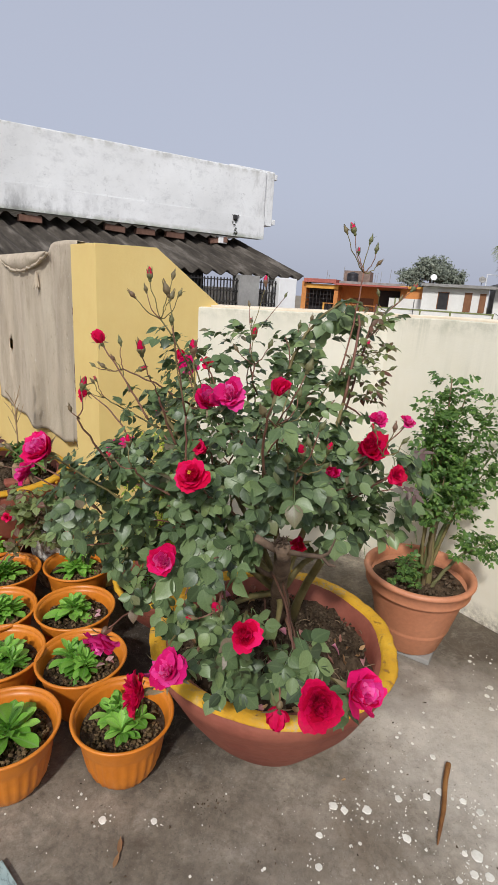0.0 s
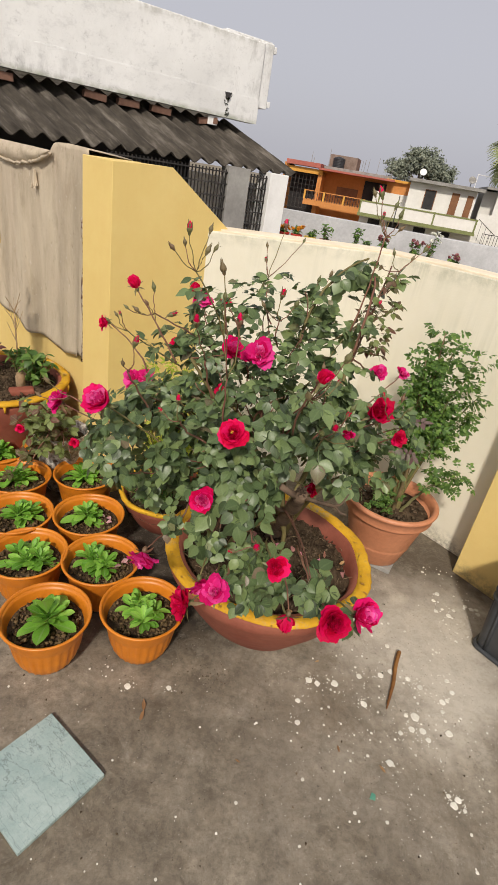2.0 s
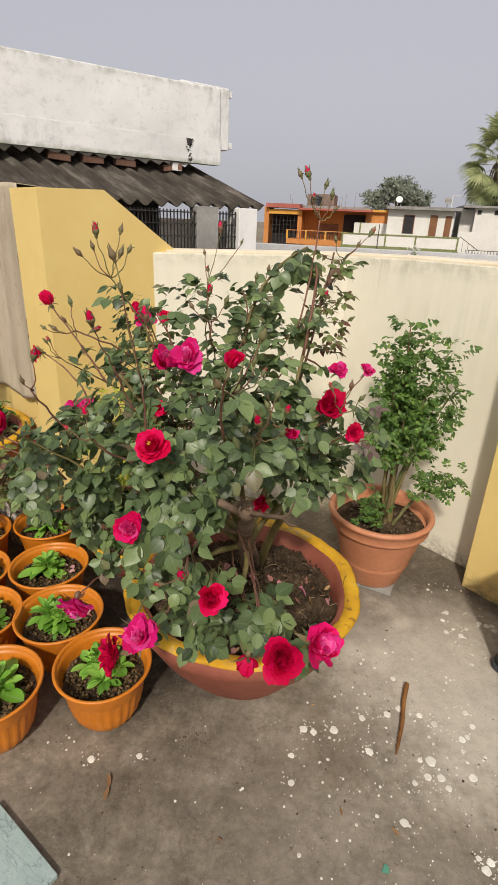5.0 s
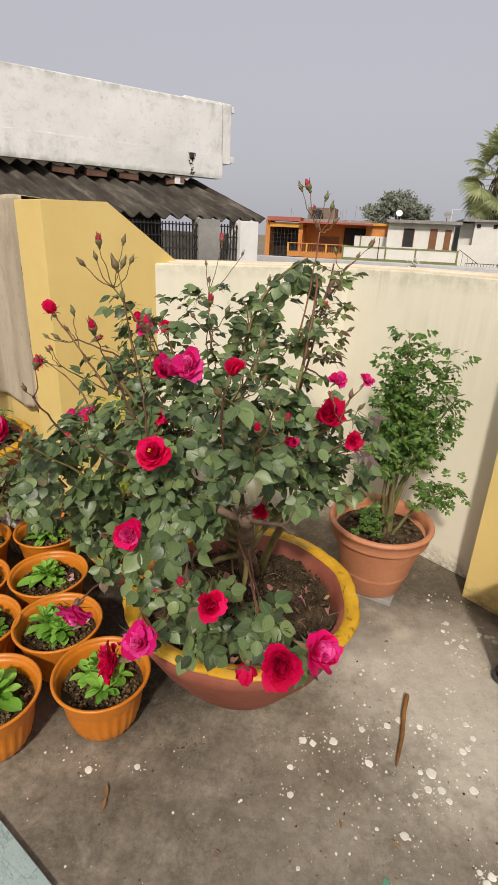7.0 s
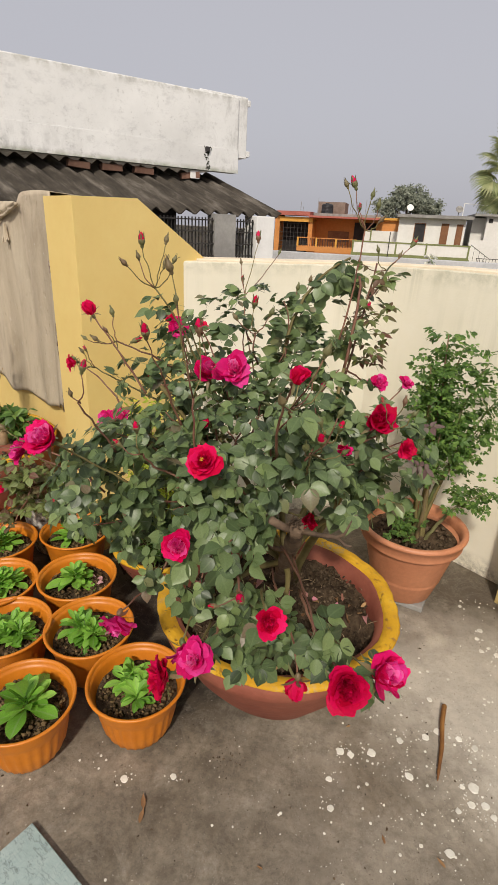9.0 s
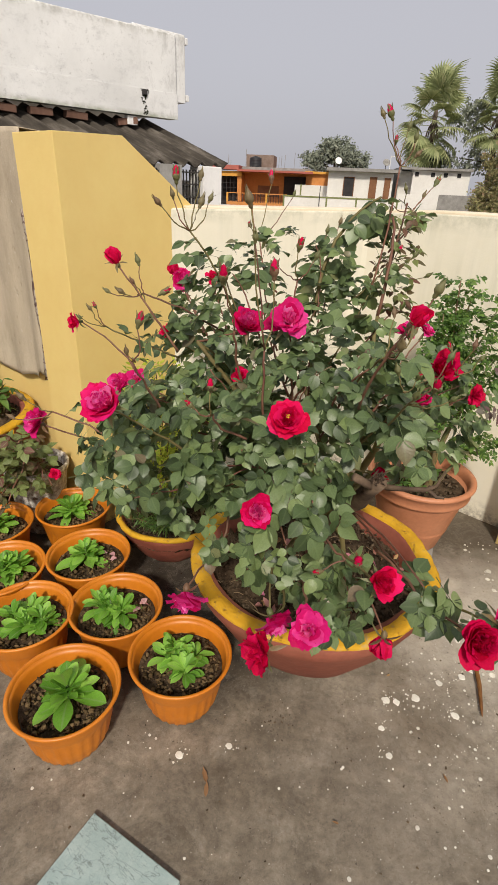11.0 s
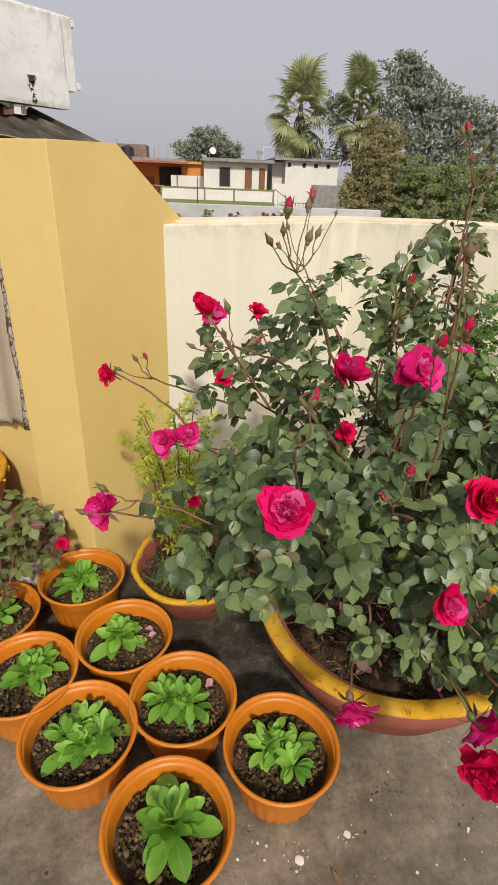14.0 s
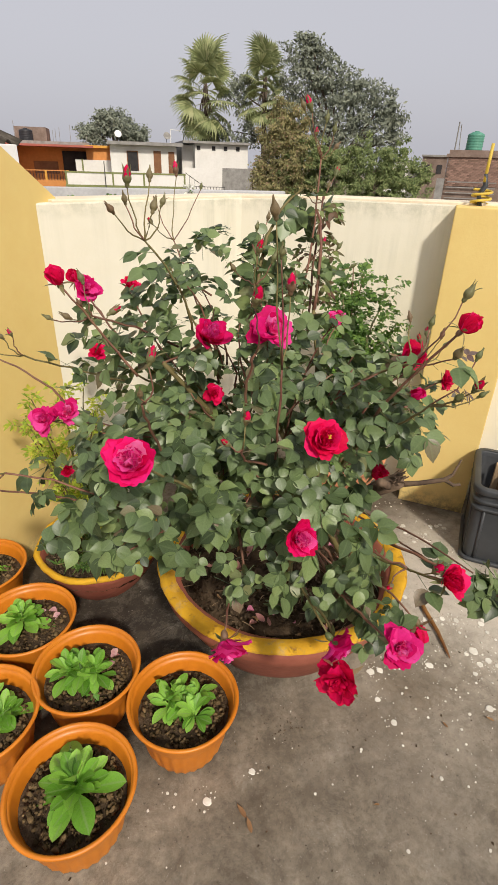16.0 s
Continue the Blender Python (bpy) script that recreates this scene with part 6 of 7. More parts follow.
tuft("weed", (-0.98, 2.20, 0.352), "small green weed growing in the clay bowl", "weed", WEEDS, 140, 0.09, 0.15, 0.05, 3)
tuft("weed", (-1.12, 2.32, 0.352), "small green weed growing in the clay bowl", "weed", WEEDS, 90, 0.08, 0.10, 0.04, 4)
tuft("weed", (-1.27, 2.02, 0.352), "small green weed growing in the clay bowl", "weed", WEEDS, 180, 0.12, 0.14, 0.052, 5)
tuft("weed", (-1.30, 2.22, 0.352), "small green weed growing in the clay bowl", "weed", WEEDS, 120, 0.10, 0.14, 0.045, 6)
YELLOWED = [raw("leaf", *blade(1.0, 0.5, 5, 0.15, 0.3), FEATHERY, True)]
tuft("potted_shrub", (-1.27, 2.19, 0.33), "thin shrub with bronze and yellowing leaves in the clay bowl", "shrub", YELLOWED + BRONZES + BRONZES, 63, 0.11, 0.64, 0.045, 8, 1, dense=3)
peg = thing("wooden_peg", (-1.03, 2.13, 0.31), "short rounded wooden peg stuck in the soil", "peg")
part("peg", raw("peg", *lathe([(0.001, 0.0), (0.018, 0.0), (0.019, 0.05), (0.016, 0.055), (0.019, 0.06), (0.020, 0.10), (0.014, 0.115), (0.001, 0.118)], 14, 0.002), DRY_WOOD, True), None, peg)
sh = thing("pot_shard", (-1.00, 2.07, 0.352), "broken red clay pot piece lying on soil", "shard", rz=30)
part("shard", boxed(-0.05, 0.05, -0.025, 0.025, 0.0, 0.03, 0.008), CLAY, sh)
BURGUNDIES = [raw("leaf", *blade(1.0, 0.5, 5, 0.15, 0.3), BURGUNDY, True)]
tuft("burgundy_plant", (-1.21, 2.28, 0.33), "small dark burgundy-leaved plant in the clay bowl", "plant", BURGUNDIES, 40, 0.05, 0.20, 0.03, 31, 1)
dry = thing("dry_twig", (-1.13, 2.33, 0.33), "leafless dry twig standing in the clay bowl", "twig")
drng = random.Random(2)
part("stem", tube([(0, 0, -0.01), (0.004, 0, 0.15), (0, 0.003, 0.30)], [0.004, 0.0035, 0.003], 5), DRY_WOOD, dry, "", True)
for k in range(12):
    z = drng.uniform(0.16, 0.3)
    a = drng.uniform(0, 6.28)
    part("twig", tube([(0, 0, z), (0.02 * math.cos(a), 0.02 * math.sin(a), z + 0.04), (0.04 * math.cos(a), 0.04 * math.sin(a), z + drng.uniform(0.06, 0.12))], [0.002, 0.0015, 0.001], 4), DRY_WOOD, dry)

MOTTLED = surface("mottled_glaze", (0.13, 0.085, 0.06), (0.80, 0.76, 0.68), 60, 0.5, 0.2, 90)
glazed = thing("glazed_pot", (-0.792, 1.958, 0.0), "small white and brown mottled pot against the yellow wall", "flower pot")
part("body", raw("body", *lathe([(0.001, 0), (0.066, 0), (0.072, 0.01), (0.093, 0.14), (0.103, 0.248), (0.112, 0.253), (0.113, 0.272), (0.105, 0.275), (0.098, 0.263), (0.091, 0.20), (0.001, 0.195)], 48, 0.002, 3), MOTTLED, True), None, glazed)
gs = part("soil", soil_mesh(0.098, 0.008, 61, 6, 24), None, glazed)
gs.location.z = 0.232
young = thing("young_rose", (-0.792, 1.958, 0.23), "young rose bush with bronze leaves in a mottled pot", "rose bush")
yr = random.Random(41)
YO = Vector((-0.792, 1.958, 0.23))
yp = []
for k in range(17):
    tip = Vector((-0.80 + yr.uniform(-0.12, 0.12), 1.82 + yr.uniform(-0.13, 0.10), yr.uniform(0.19, 0.50)))
    pts = bend(YO, (YO + tip) / 2 + Vector((0, 0, 0.10)), tip, 9, 0.003, yr)
    part("cane", tube([p - YO for p in pts], [0.004 - 0.0002 * i for i in range(10)], 5), TWIG, young, "", True)
    for i in (4, 6, 7, 8, 9):
        for _ in range(1):
            d = Vector((yr.gauss(0, 1), yr.gauss(-0.3, 1), yr.gauss(0, 0.5))).normalized()
            n = (Vector((0, -0.5, 1)) + Vector((yr.gauss(0, 0.4), yr.gauss(0, 0.4), 0))).normalized()
            yp.append(basis(pts[i] - YO, d, n, yr.uniform(0.056, 0.080)))
for m in yp:
    part("leaf", yr.choice(BRONZES), None, young).matrix_basis = m
for p, w in (((-0.685, 1.80, 0.31), 0.048), ((-0.875, 1.76, 0.36), 0.042)):
    b = part("bloom", BLOOMS["loose"][RED], None, young, "crimson rose bloom")
    b.matrix_basis = Matrix.Translation(Vector(p) - YO) @ pose(0, 0, 0, 50, 0, 20) @ Matrix.Scale(w, 4)

bowl("clay_bowl", (-0.305, 1.80, 0.0), 0.195, 0.165, "small clay bowl with a yellow rim behind the bush", 0.016, 9, drop=0.010)
FERN = [raw("leaf", *compound_leaf(70 + i, 2, 0.36, 0.14), FEATHERY, True) for i in range(3)]
tuft("feathery_herb", (-0.325, 1.83, 0.12), "tall feathery yellow-green herb in a small clay bowl", "herb", FERN, 210, 0.16, 0.56, 0.050, 12, dense=3)
GRASSY = [raw("leaf", *blade(1.0, 0.16, 4, 0.2, 0.4), FRESH_LEAF, True)]
tuft("low_herb", (-0.33, 1.74, 0.125), "low fine-leaved green herb in a small clay bowl", "herb", GRASSY, 160, 0.13, 0.07, 0.03, 14, dense=4)

# ---------- loose things on the floor ----------
tile = thing("marble_tile", (-0.426, 0.745, 0.0), "square greenish-grey marble tile lying on the floor", "tile", rz=-37)
part("tile", boxed(-0.112, 0.112, -0.112, 0.112, 0.0, 0.014, 0.002), MARBLE, tile)
stick = thing("wooden_stick", (0.535, 1.155, 0.0), "short orange-brown wooden stick lying on the floor", "stick")
sd = Vector((0.086, 0.216, 0)) / 2
part("stick", tube([-sd + Vector((0, 0, 0.006)), -sd * 0.8 + Vector((0, 0, 0.009)), -sd * 0.2 + Vector((0.003, 0, 0.011)), sd * 0.5 + Vector((-0.002, 0, 0.012)), sd * 0.97 + Vector((0, 0, 0.012)), sd + Vector((0, 0, 0.012))], [0.0012, 0.004, 0.0058, 0.0064, 0.0072, 0.0064], 9), STICK, stick, "", True)
chip = thing("green_chip", (0.404, 0.798, 0.0), "tiny green plastic scrap on the floor", "scrap")
part("chip", prism([(-0.008, -0.006), (0.006, -0.009), (0.009, 0.004), (0.0, 0.009)], 0.0, 0.003), GREEN_TANK, chip)
for x, y, a, s in ((-0.213, 0.948, 12, 0.032), (0.33, 0.90, 10, 0.018), (-0.216, 0.918, -8, 0.030), (0.06, 0.84, 70, 0.014), (0.45, 0.86, 40, 0.022), (0.30, 1.19, 120, 0.016), (0.66, 1.73, 30, 0.03)):
    lf = thing("dry_leaf", (x, y, 0.004), "small dry brown leaf on the floor", "dead leaf", "dry leaves on the floor", a)
    part("blade", raw("blade", *blade(s, s * 0.34, 5, 0.25, -0.2, 0.06), DRY_LEAF, True), None, lf)


def splash_mesh(spots):
    verts, faces = [], []
    r = random.Random(77)
    for x, y, s in spots:
        s *= 0.76
        n = 9 if s < 0.006 else 24
        o = len(verts)
        pts = []
        for k in range(n):
            a = 2 * math.pi * k / n
            q = s * (1 + 0.28 * noise.noise(Vector((math.cos(a) * 1.5 + x * 40, math.sin(a) * 1.5 + y * 40, s * 90))) + r.uniform(-0.035, 0.035))
            pts.append((x + q * math.cos(a), y + q * math.sin(a)))
        verts += [(a, b, 0.0006) for a, b in pts] + [(x + (a - x) * 0.85, y + (b - y) * 0.85, 0.0022) for a, b in pts] + [(x, y, 0.0024)]
        for k in range(n):
            faces.append((o + k, o + (k + 1) % n, o + n + (k + 1) % n, o + n + k))
            faces.append((o + n + k, o + n + (k + 1) % n, o + 2 * n))
    return raw("paint_splashes", verts, faces, SPLASH, False)


BIG_SPOTS = [(-0.274, 1.016, 0.013), (-0.157, 1.028, 0.010), (0.426, 1.058, 0.014), (0.219, 0.973, 0.011), (0.578, 1.038, 0.018), (0.262, 1.116, 0.014), (0.288, 1.108, 0.012), (0.343, 1.116, 0.015), (0.426, 1.155, 0.012), (0.498, 1.169, 0.013), (0.588, 1.168, 0.011), (0.621, 1.143, 0.012), (0.224, 1.041, 0.010), (0.557, 0.996, 0.012), (0.62, 0.80, 0.013), (0.635, 0.815, 0.012), (0.612, 0.822, 0.008), (0.645, 0.79, 0.007), (0.47, 0.89, 0.013), (0.52, 0.98, 0.009), (0.60, 0.97, 0.010), (0.68, 1.10, 0.013), (0.72, 1.18, 0.011)]
pr = random.Random(8)
spots = list(BIG_SPOTS)
for x, y, s in BIG_SPOTS:
    for _ in range(9):
        a, far = pr.uniform(0, 6.283), s * pr.uniform(1.1, 2.6)
        spots.append((x + far * math.cos(a), y + far * math.sin(a), s * pr.uniform(0.06, 0.24)))
for _ in range(16):
    spots.append((pr.gauss(0.68, 0.10), pr.gauss(1.10, 0.12), 0.004 + 0.010 * pr.random() ** 2))
for _ in range(420):
    spots.append((pr.gauss(0.52, 0.22), pr.gauss(1.0, 0.24), 0.001 + 0.0055 * pr.random() ** 4))
for _ in range(70):
    spots.append((pr.uniform(0.85, 1.05) * 0.9, pr.uniform(1.35, 1.75), 0.002 + 0.012 * pr.random() ** 4))
for _ in range(160):
    spots.append((pr.uniform(-0.9, 0.5), pr.uniform(0.3, 1.15), 0.001 + 0.004 * pr.random() ** 4))
splashes = tagged(new("paint_splashes", splash_mesh([s for s in spots if (s[0] - 0.1) ** 2 + (s[1] - 1.4) ** 2 > 0.07])), "dried white paint drops splashed over the concrete floor", "paint splashes", kind="stuff")

# crumbs of soil and leaf bits swept about the floor
gr2 = random.Random(19)
crumbs = []
while len(crumbs) < 780:
    x, y = gr2.uniform(-0.9, 1.0), gr2.uniform(0.35, 1.95)
    if (x - BOWL.x) ** 2 + (y - BOWL.y) ** 2 > 0.05 and y < 1.9 - 0.6 * max(0, x - 0.3):
        crumbs.append(pose(x, y, 0.001, gr2.uniform(0, 360), gr2.uniform(0, 360), 0) @ Matrix.Scale(0.0025 + 0.007 * gr2.random() ** 4, 4))
for _ in range(90):
    crumbs.append(pose(gr2.gauss(-0.03, 0.035), gr2.gauss(1.085, 0.022), 0.001, gr2.uniform(0, 360), gr2.uniform(0, 360), 0) @ Matrix.Scale(0.0015 + 0.006 * gr2.random() ** 3, 4))
grit = joined("floor_grit", [gr2.choice(CLODS) for _ in crumbs], crumbs, CLOD, None, "stuff", "crumbs of dry soil scattered over the concrete floor", False)
tagged(grit, category="grit")

# black crate with scraps of wood, beside the pier
crate = thing("black_crate", (1.075, 1.315, 0.0), "black plastic crate holding scraps of dry wood", "crate", rz=-50)


def crate_loop(grow, corner=0.035, n=6):
    """A rectangle with rounded corners, grown by so much."""
    a, b, r = 0.17 + grow, 0.15 + grow, corner + grow
    pts = []
    for k, (sx, sy) in enumerate(((1, 1), (-1, 1), (-1, -1), (1, -1))):
        for i in range(n + 1):
            t = math.pi / 2 * (k + i / n)
            pts.append((sx * (a - r) + r * math.cos(t), sy * (b - r) + r * math.sin(t)))
    return pts


def crate_loft(profile):
    """Rounded rectangles, each a growth and a height, skinned into one surface."""
    verts, faces = [], []
    for grow, z in profile:
        verts += [(x, y, z) for x, y in crate_loop(grow)]
    n = len(crate_loop(0))
    for j in range(len(profile) - 1):
        for i in range(n):
            k = (i + 1) % n
            faces.append((j * n + i, j * n + k, (j + 1) * n + k, (j + 1) * n + i))
    return verts, faces, n


cv, cf, cn = crate_loft([(-0.020, 0.0), (-0.014, 0.003), (-0.012, 0.010), (0.0, 0.302), (-0.002, 0.305), (-0.010, 0.305), (-0.012, 0.300), (-0.022, 0.016)])
cf += [tuple(reversed(range(cn))), tuple(range(len(cv) - cn, len(cv)))]
part("body", raw("body", cv, cf, BLACK_PLASTIC, True), None, crate)
for z0, z1, k in ((0.285, 0.308, 0.012), (0.250, 0.264, 0.009), (0.222, 0.234, 0.008), (0.002, 0.016, 0.001)):
    rv, rf, _ = crate_loft([(-0.014, z0), (k - 0.003, z0), (k, z0 + 0.004), (k, z1 - 0.004), (k - 0.003, z1), (-0.010, z1)])
    part("rib", raw("rib", rv, rf, BLACK_PLASTIC, True), None, crate)
for x in (-1, 1):
    for y in (-1, 1):
        for px, py in ((x * 0.130, y * 0.148), (x * 0.168, y * 0.110)):
            part("corner_rib", tube([(px * 0.93, py * 0.93, 0.012), (px, py, 0.225)], [0.006, 0.006], 6), BLACK_PLASTIC, crate, "", True)
CRATE_AT = pose(1.075, 1.315, 0.016, 0, 0, -50)
for k in range(16):
    wr = random.Random(k)
    at = CRATE_AT @ Vector((wr.uniform(-0.125, 0.125), wr.uniform(-0.105, 0.105), 0))
    wood = thing("wood_scrap", at, "split piece of dry firewood in a black crate", "firewood", "wood scraps in the crate", wr.uniform(0, 180))
    tall = wr.uniform(0.24, 0.300)
    part("piece", tube([(0, 0, 0), (wr.uniform(-0.006, 0.006), wr.uniform(-0.006, 0.006), tall * 0.5), (0, 0, tall * 0.99), (0, 0, tall)], [0.017, 0.017, 0.015, 0.013], 5), DRY_WOOD, wood)
log = thing("log", CRATE_AT @ Vector((0.0, -0.02, 0)), "dark round log standing in a black crate", "firewood")
part("bark", raw("bark", *lathe([(0.001, 0.0), (0.055, 0.0), (0.056, 0.10), (0.054, 0.262), (0.050, 0.266), (0.001, 0.262)], 20, 0.05, 3), BARK, True), None, log)

# ---------- neighbour's house with the white fascia and the sheet roof ----------
nb = thing("neighbour_house", (0, 0, 0), "old neighbouring house with white fascia and dark corrugated roof", "house")
FL, FR = Vector((-2.805, 5.454)), Vector((-0.326, 7.154))
fd = (FR - FL).normalized()
fn = Vector((fd.y, -fd.x))                 # towards the terrace
far_l = FL - fd * 5.0


def slab_along(a, b, front, back, z0, z1, bevel=0.0):
    return prism([a + fn * front, b + fn * front, b - fn * back, a - fn * back], z0, z1, bevel)


part("fascia", slab_along(far_l, FR, 0.0, 0.16, 1.812, 2.585, 0.012), WHITE_WASH, nb, "white-washed weathered fascia")
part("roof_slab", slab_along(far_l, FR, -0.162, 4.0, 1.86, 2.1), WHITE_WASH, nb)
part("end_band", slab_along(FR + fd * 0.003, FR + fd * 0.13, -0.02, 3.0, 1.98, 2.60, 0.01), WHITE_WASH, nb, "white end parapet with a moulded top")
part("end_cap", slab_along(FR - fd * 0.42, FR + fd * 0.20, -0.17, 3.1, 2.601, 2.64, 0.01), WHITE_WASH, nb)
part("end_cap", slab_along(FR + fd * 0.132, FR + fd * 0.17, -0.02, 3.0, 2.52, 2.58, 0.008), WHITE_WASH, nb)
part("end_foot", slab_along(FR + fd * 0.132, FR + fd * 0.18, -0.02, 3.0, 2.0, 2.06, 0.008), WHITE_WASH, nb)
spout_at = FR - fd * 0.42
moss = []
mr = random.Random(4)
for k in range(90):
    f = mr.random()
    q = spout_at + fd * ((0.045 if f < 0.2 else 0.026) * mr.uniform(-1, 1) + 0.012 * math.sin(f * 9)) + fn * 0.010
    moss.append(pose(q.x, q.y, 2.05 - 0.23 * f ** 1.15, mr.uniform(0, 360), mr.uniform(0, 360), 0) @ Matrix.Scale(mr.uniform(0.010, 0.022), 4))
spout = part("spout", slab_along(spout_at - fd * 0.03, spout_at + fd * 0.03, 0.03, -0.003, 2.00, 2.05, 0.012), DARK_OPENING, nb, "dark stained drain spout")
joined("moss", [CLODS[k % len(CLODS)] for k in range(90)], moss, MOSS, spout, "stuff", "black moss run below the drain", False)
part("fascia_band", slab_along(far_l, FR + fd * 0.002, 0.006, -0.001, 1.808, 2.055, 0.004), WHITE_WASH, nb, "slightly proud lower band of the fascia")
part("mortar", slab_along(FR - fd * 0.62, FR - fd * 0.50, -0.02, 0.10, 1.715, 1.80, 0.01), WHITE, nb, "lump of white mortar under the fascia")


def sheet_roof():
    """Corrugated sheets from under the fascia down to the eave, in overlapping lengths."""
    ER, TR = Vector((0.215, 6.611, 1.36)), Vector((-0.718, 7.338, 1.80))
    EL = ER - Vector((fd.x, fd.y, 0.012)) * 8.0
    TL = TR - Vector((fd.x, fd.y, 0.0)) * 8.0
    length = (ER - EL).length
    per = 10
    n = int(length / 0.170 * per)
    verts, faces = [], []
    for i in range(n + 1):
        t = i / n
        wave = 0.026 * math.cos(2 * math.pi * i / per)
        sheet = 0.008 * ((i // (per * 7)) % 2)
        a, b = EL.lerp(ER, t), TL.lerp(TR, t)
        for j in range(9):
            s = j / 8
            p = a.lerp(b, s)
            p.z += wave + sheet + 0.004 * noise.noise(Vector((t * 40, s * 5, 0)))
            verts.append(p)
    for i in range(n):
        for j in range(8):
            k = i * 9 + j
            faces.append((k, k + 9, k + 10, k + 1))
    return raw("corrugated_roof", verts, faces, ROOF_SHEET, True)


sheets = part("corrugated_roof", sheet_roof(), None, nb, "dark weathered corrugated asbestos sheets")
m = sheets.modifiers.new("thickness", "SOLIDIFY")
m.thickness = 0.012
for k, along in enumerate((-1.6, -0.9, 0.25, 1.12, 1.47, 1.83, 2.41)):
    c = FL + fd * along
    br = part("brick", boxed(-0.11, 0.11, -0.05, 0.05, 0.0, 0.065, 0.004), BRICK, nb, "red brick wedged on the roof sheets")
    br.matrix_basis = pose(c.x - fn.x * 0.08, c.y - fn.y * 0.08, 1.712, 0, (3, -2, 0, 4, -1, 2, -8)[k], math.degrees(math.atan2(fd.y, fd.x)) + (4, -3, 6, -2, 3, 0, -12)[k])
under = Vector((fn.x, fn.y)) * 0.52
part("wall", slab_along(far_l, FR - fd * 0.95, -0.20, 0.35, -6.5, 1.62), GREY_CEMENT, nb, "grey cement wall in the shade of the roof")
wc = Vector((-0.01, 6.45))
part("white_column", slab_along(wc - fd * 0.12, wc + fd * 0.12, 0.09, 0.16, -6.5, 1.34, 0.008), WHITE, nb, "white painted end column")
# solid block, coloured near-black for the shade behind the grille
part("dark_room", slab_along(far_l, wc - fd * 0.78, -0.55, 0.6, -6.5, 1.45), DARK_OPENING, nb, "near-black block standing for the shaded room behind the grille")
gc = wc - fd * 0.50
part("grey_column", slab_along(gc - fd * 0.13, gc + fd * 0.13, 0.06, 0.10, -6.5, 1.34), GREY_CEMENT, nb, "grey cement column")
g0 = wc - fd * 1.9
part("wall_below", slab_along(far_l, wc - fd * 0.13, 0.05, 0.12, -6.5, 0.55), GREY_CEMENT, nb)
gr = part("grille", slab_along(g0, wc - fd * 0.13, 0.05, 0.03, 0.55, 0.58), IRON, nb, "iron window grille")
for k in range(46):
    a = g0 + fd * (1.77 * k / 45)
    part("bar", slab_along(a - fd * 0.0035, a + fd * 0.0035, 0.030, 0.018 - 0.03, 0.58, 1.30), IRON, gr)
for z in (0.68, 0.8, 0.92, 1.04, 1.16, 1.27):
    part("bar", slab_along(g0, wc - fd * 0.13, 0.044, -0.032, z, z + 0.012), IRON, gr)
part("side_wall", prism([wc + fd * 0.115 - fn * 0.17, wc + fd * 0.115 - fn * 4.0, wc - fd * 0.02 - fn * 4.0, wc - fd * 0.02 - fn * 0.17], -6.5, 1.20), WHITE, nb)

# neighbour's lower terrace with flower pots
BETA = radians(14)
n14, r14 = Vector((math.sin(BETA), math.cos(BETA))), Vector((math.cos(BETA), -math.sin(BETA)))
EYE0 = Vector((-0.3, 0.3))


def near_place(s, d):
    return EYE0 + r14 * s + n14 * d


setting("wall_low", prism([near_place(-1.5, 7.6), near_place(2.1, 7.6), near_place(2.1, 7.75), near_place(-1.5, 7.75)], -6.5, 0.925, 0.01), GREY_WASH, "low white parapet of the next roof", "wall")
setting("roof_next", prism([near_place(-1.6, 4.2), near_place(2.0, 4.2), near_place(2.0, 7.6), near_place(-1.6, 7.6)], -6.5, 0.42), GREY_CEMENT, "grey cement roof of the next house", "roof")
bench = thing("stone_bench", (*near_place(0.0, 7.25), 0.42), "low grey stone ledge carrying flower pots", "ledge", rz=-14)
part("top", boxed(-1.4, 1.5, -0.14, 0.14, 0.0, 0.10, 0.01), GREY_CEMENT, bench)


def flower_pot(s, mat, kind, petals, tall, seed, wide=0.075):
    p = near_place(s + 0.09, 7.22)
    ob = thing("flower_pot", (p.x, p.y, 0.521), kind[0], "flower pot", "flower pots on the next roof")
    part("body", raw("body", *lathe([(0.001, 0), (wide * 0.7, 0), (wide * 0.98, 0.12), (wide * 1.08, 0.122), (wide * 1.08, 0.145), (wide * 0.95, 0.145), (wide * 0.9, 0.11), (0.001, 0.105)], 24), mat, True), None, ob)
    pl = tuft("flowering_plant", (p.x, p.y, 0.63), kind[1], "flowers", WEEDS, 90, 0.09, tall, 0.05, seed, group="plants on the next roof")
    if petals:
        r = random.Random(seed)
        head = petals
        for k in range(15):
            f = part("flower", head, None, pl)
            f.matrix_basis = pose(r.uniform(-0.08, 0.08), r.uniform(-0.08, 0.04), tall * r.uniform(0.7, 1.1), r.uniform(0, 60), r.uniform(-30, 30), r.uniform(0, 360)) @ Matrix.Scale(r.uniform(0.045, 0.065), 4)


HEADS = [loose_mesh("flower", 21, MARIGOLD), loose_mesh("flower", 22, WHITE_PETAL), loose_mesh("flower", 23, LILAC_PETAL)]
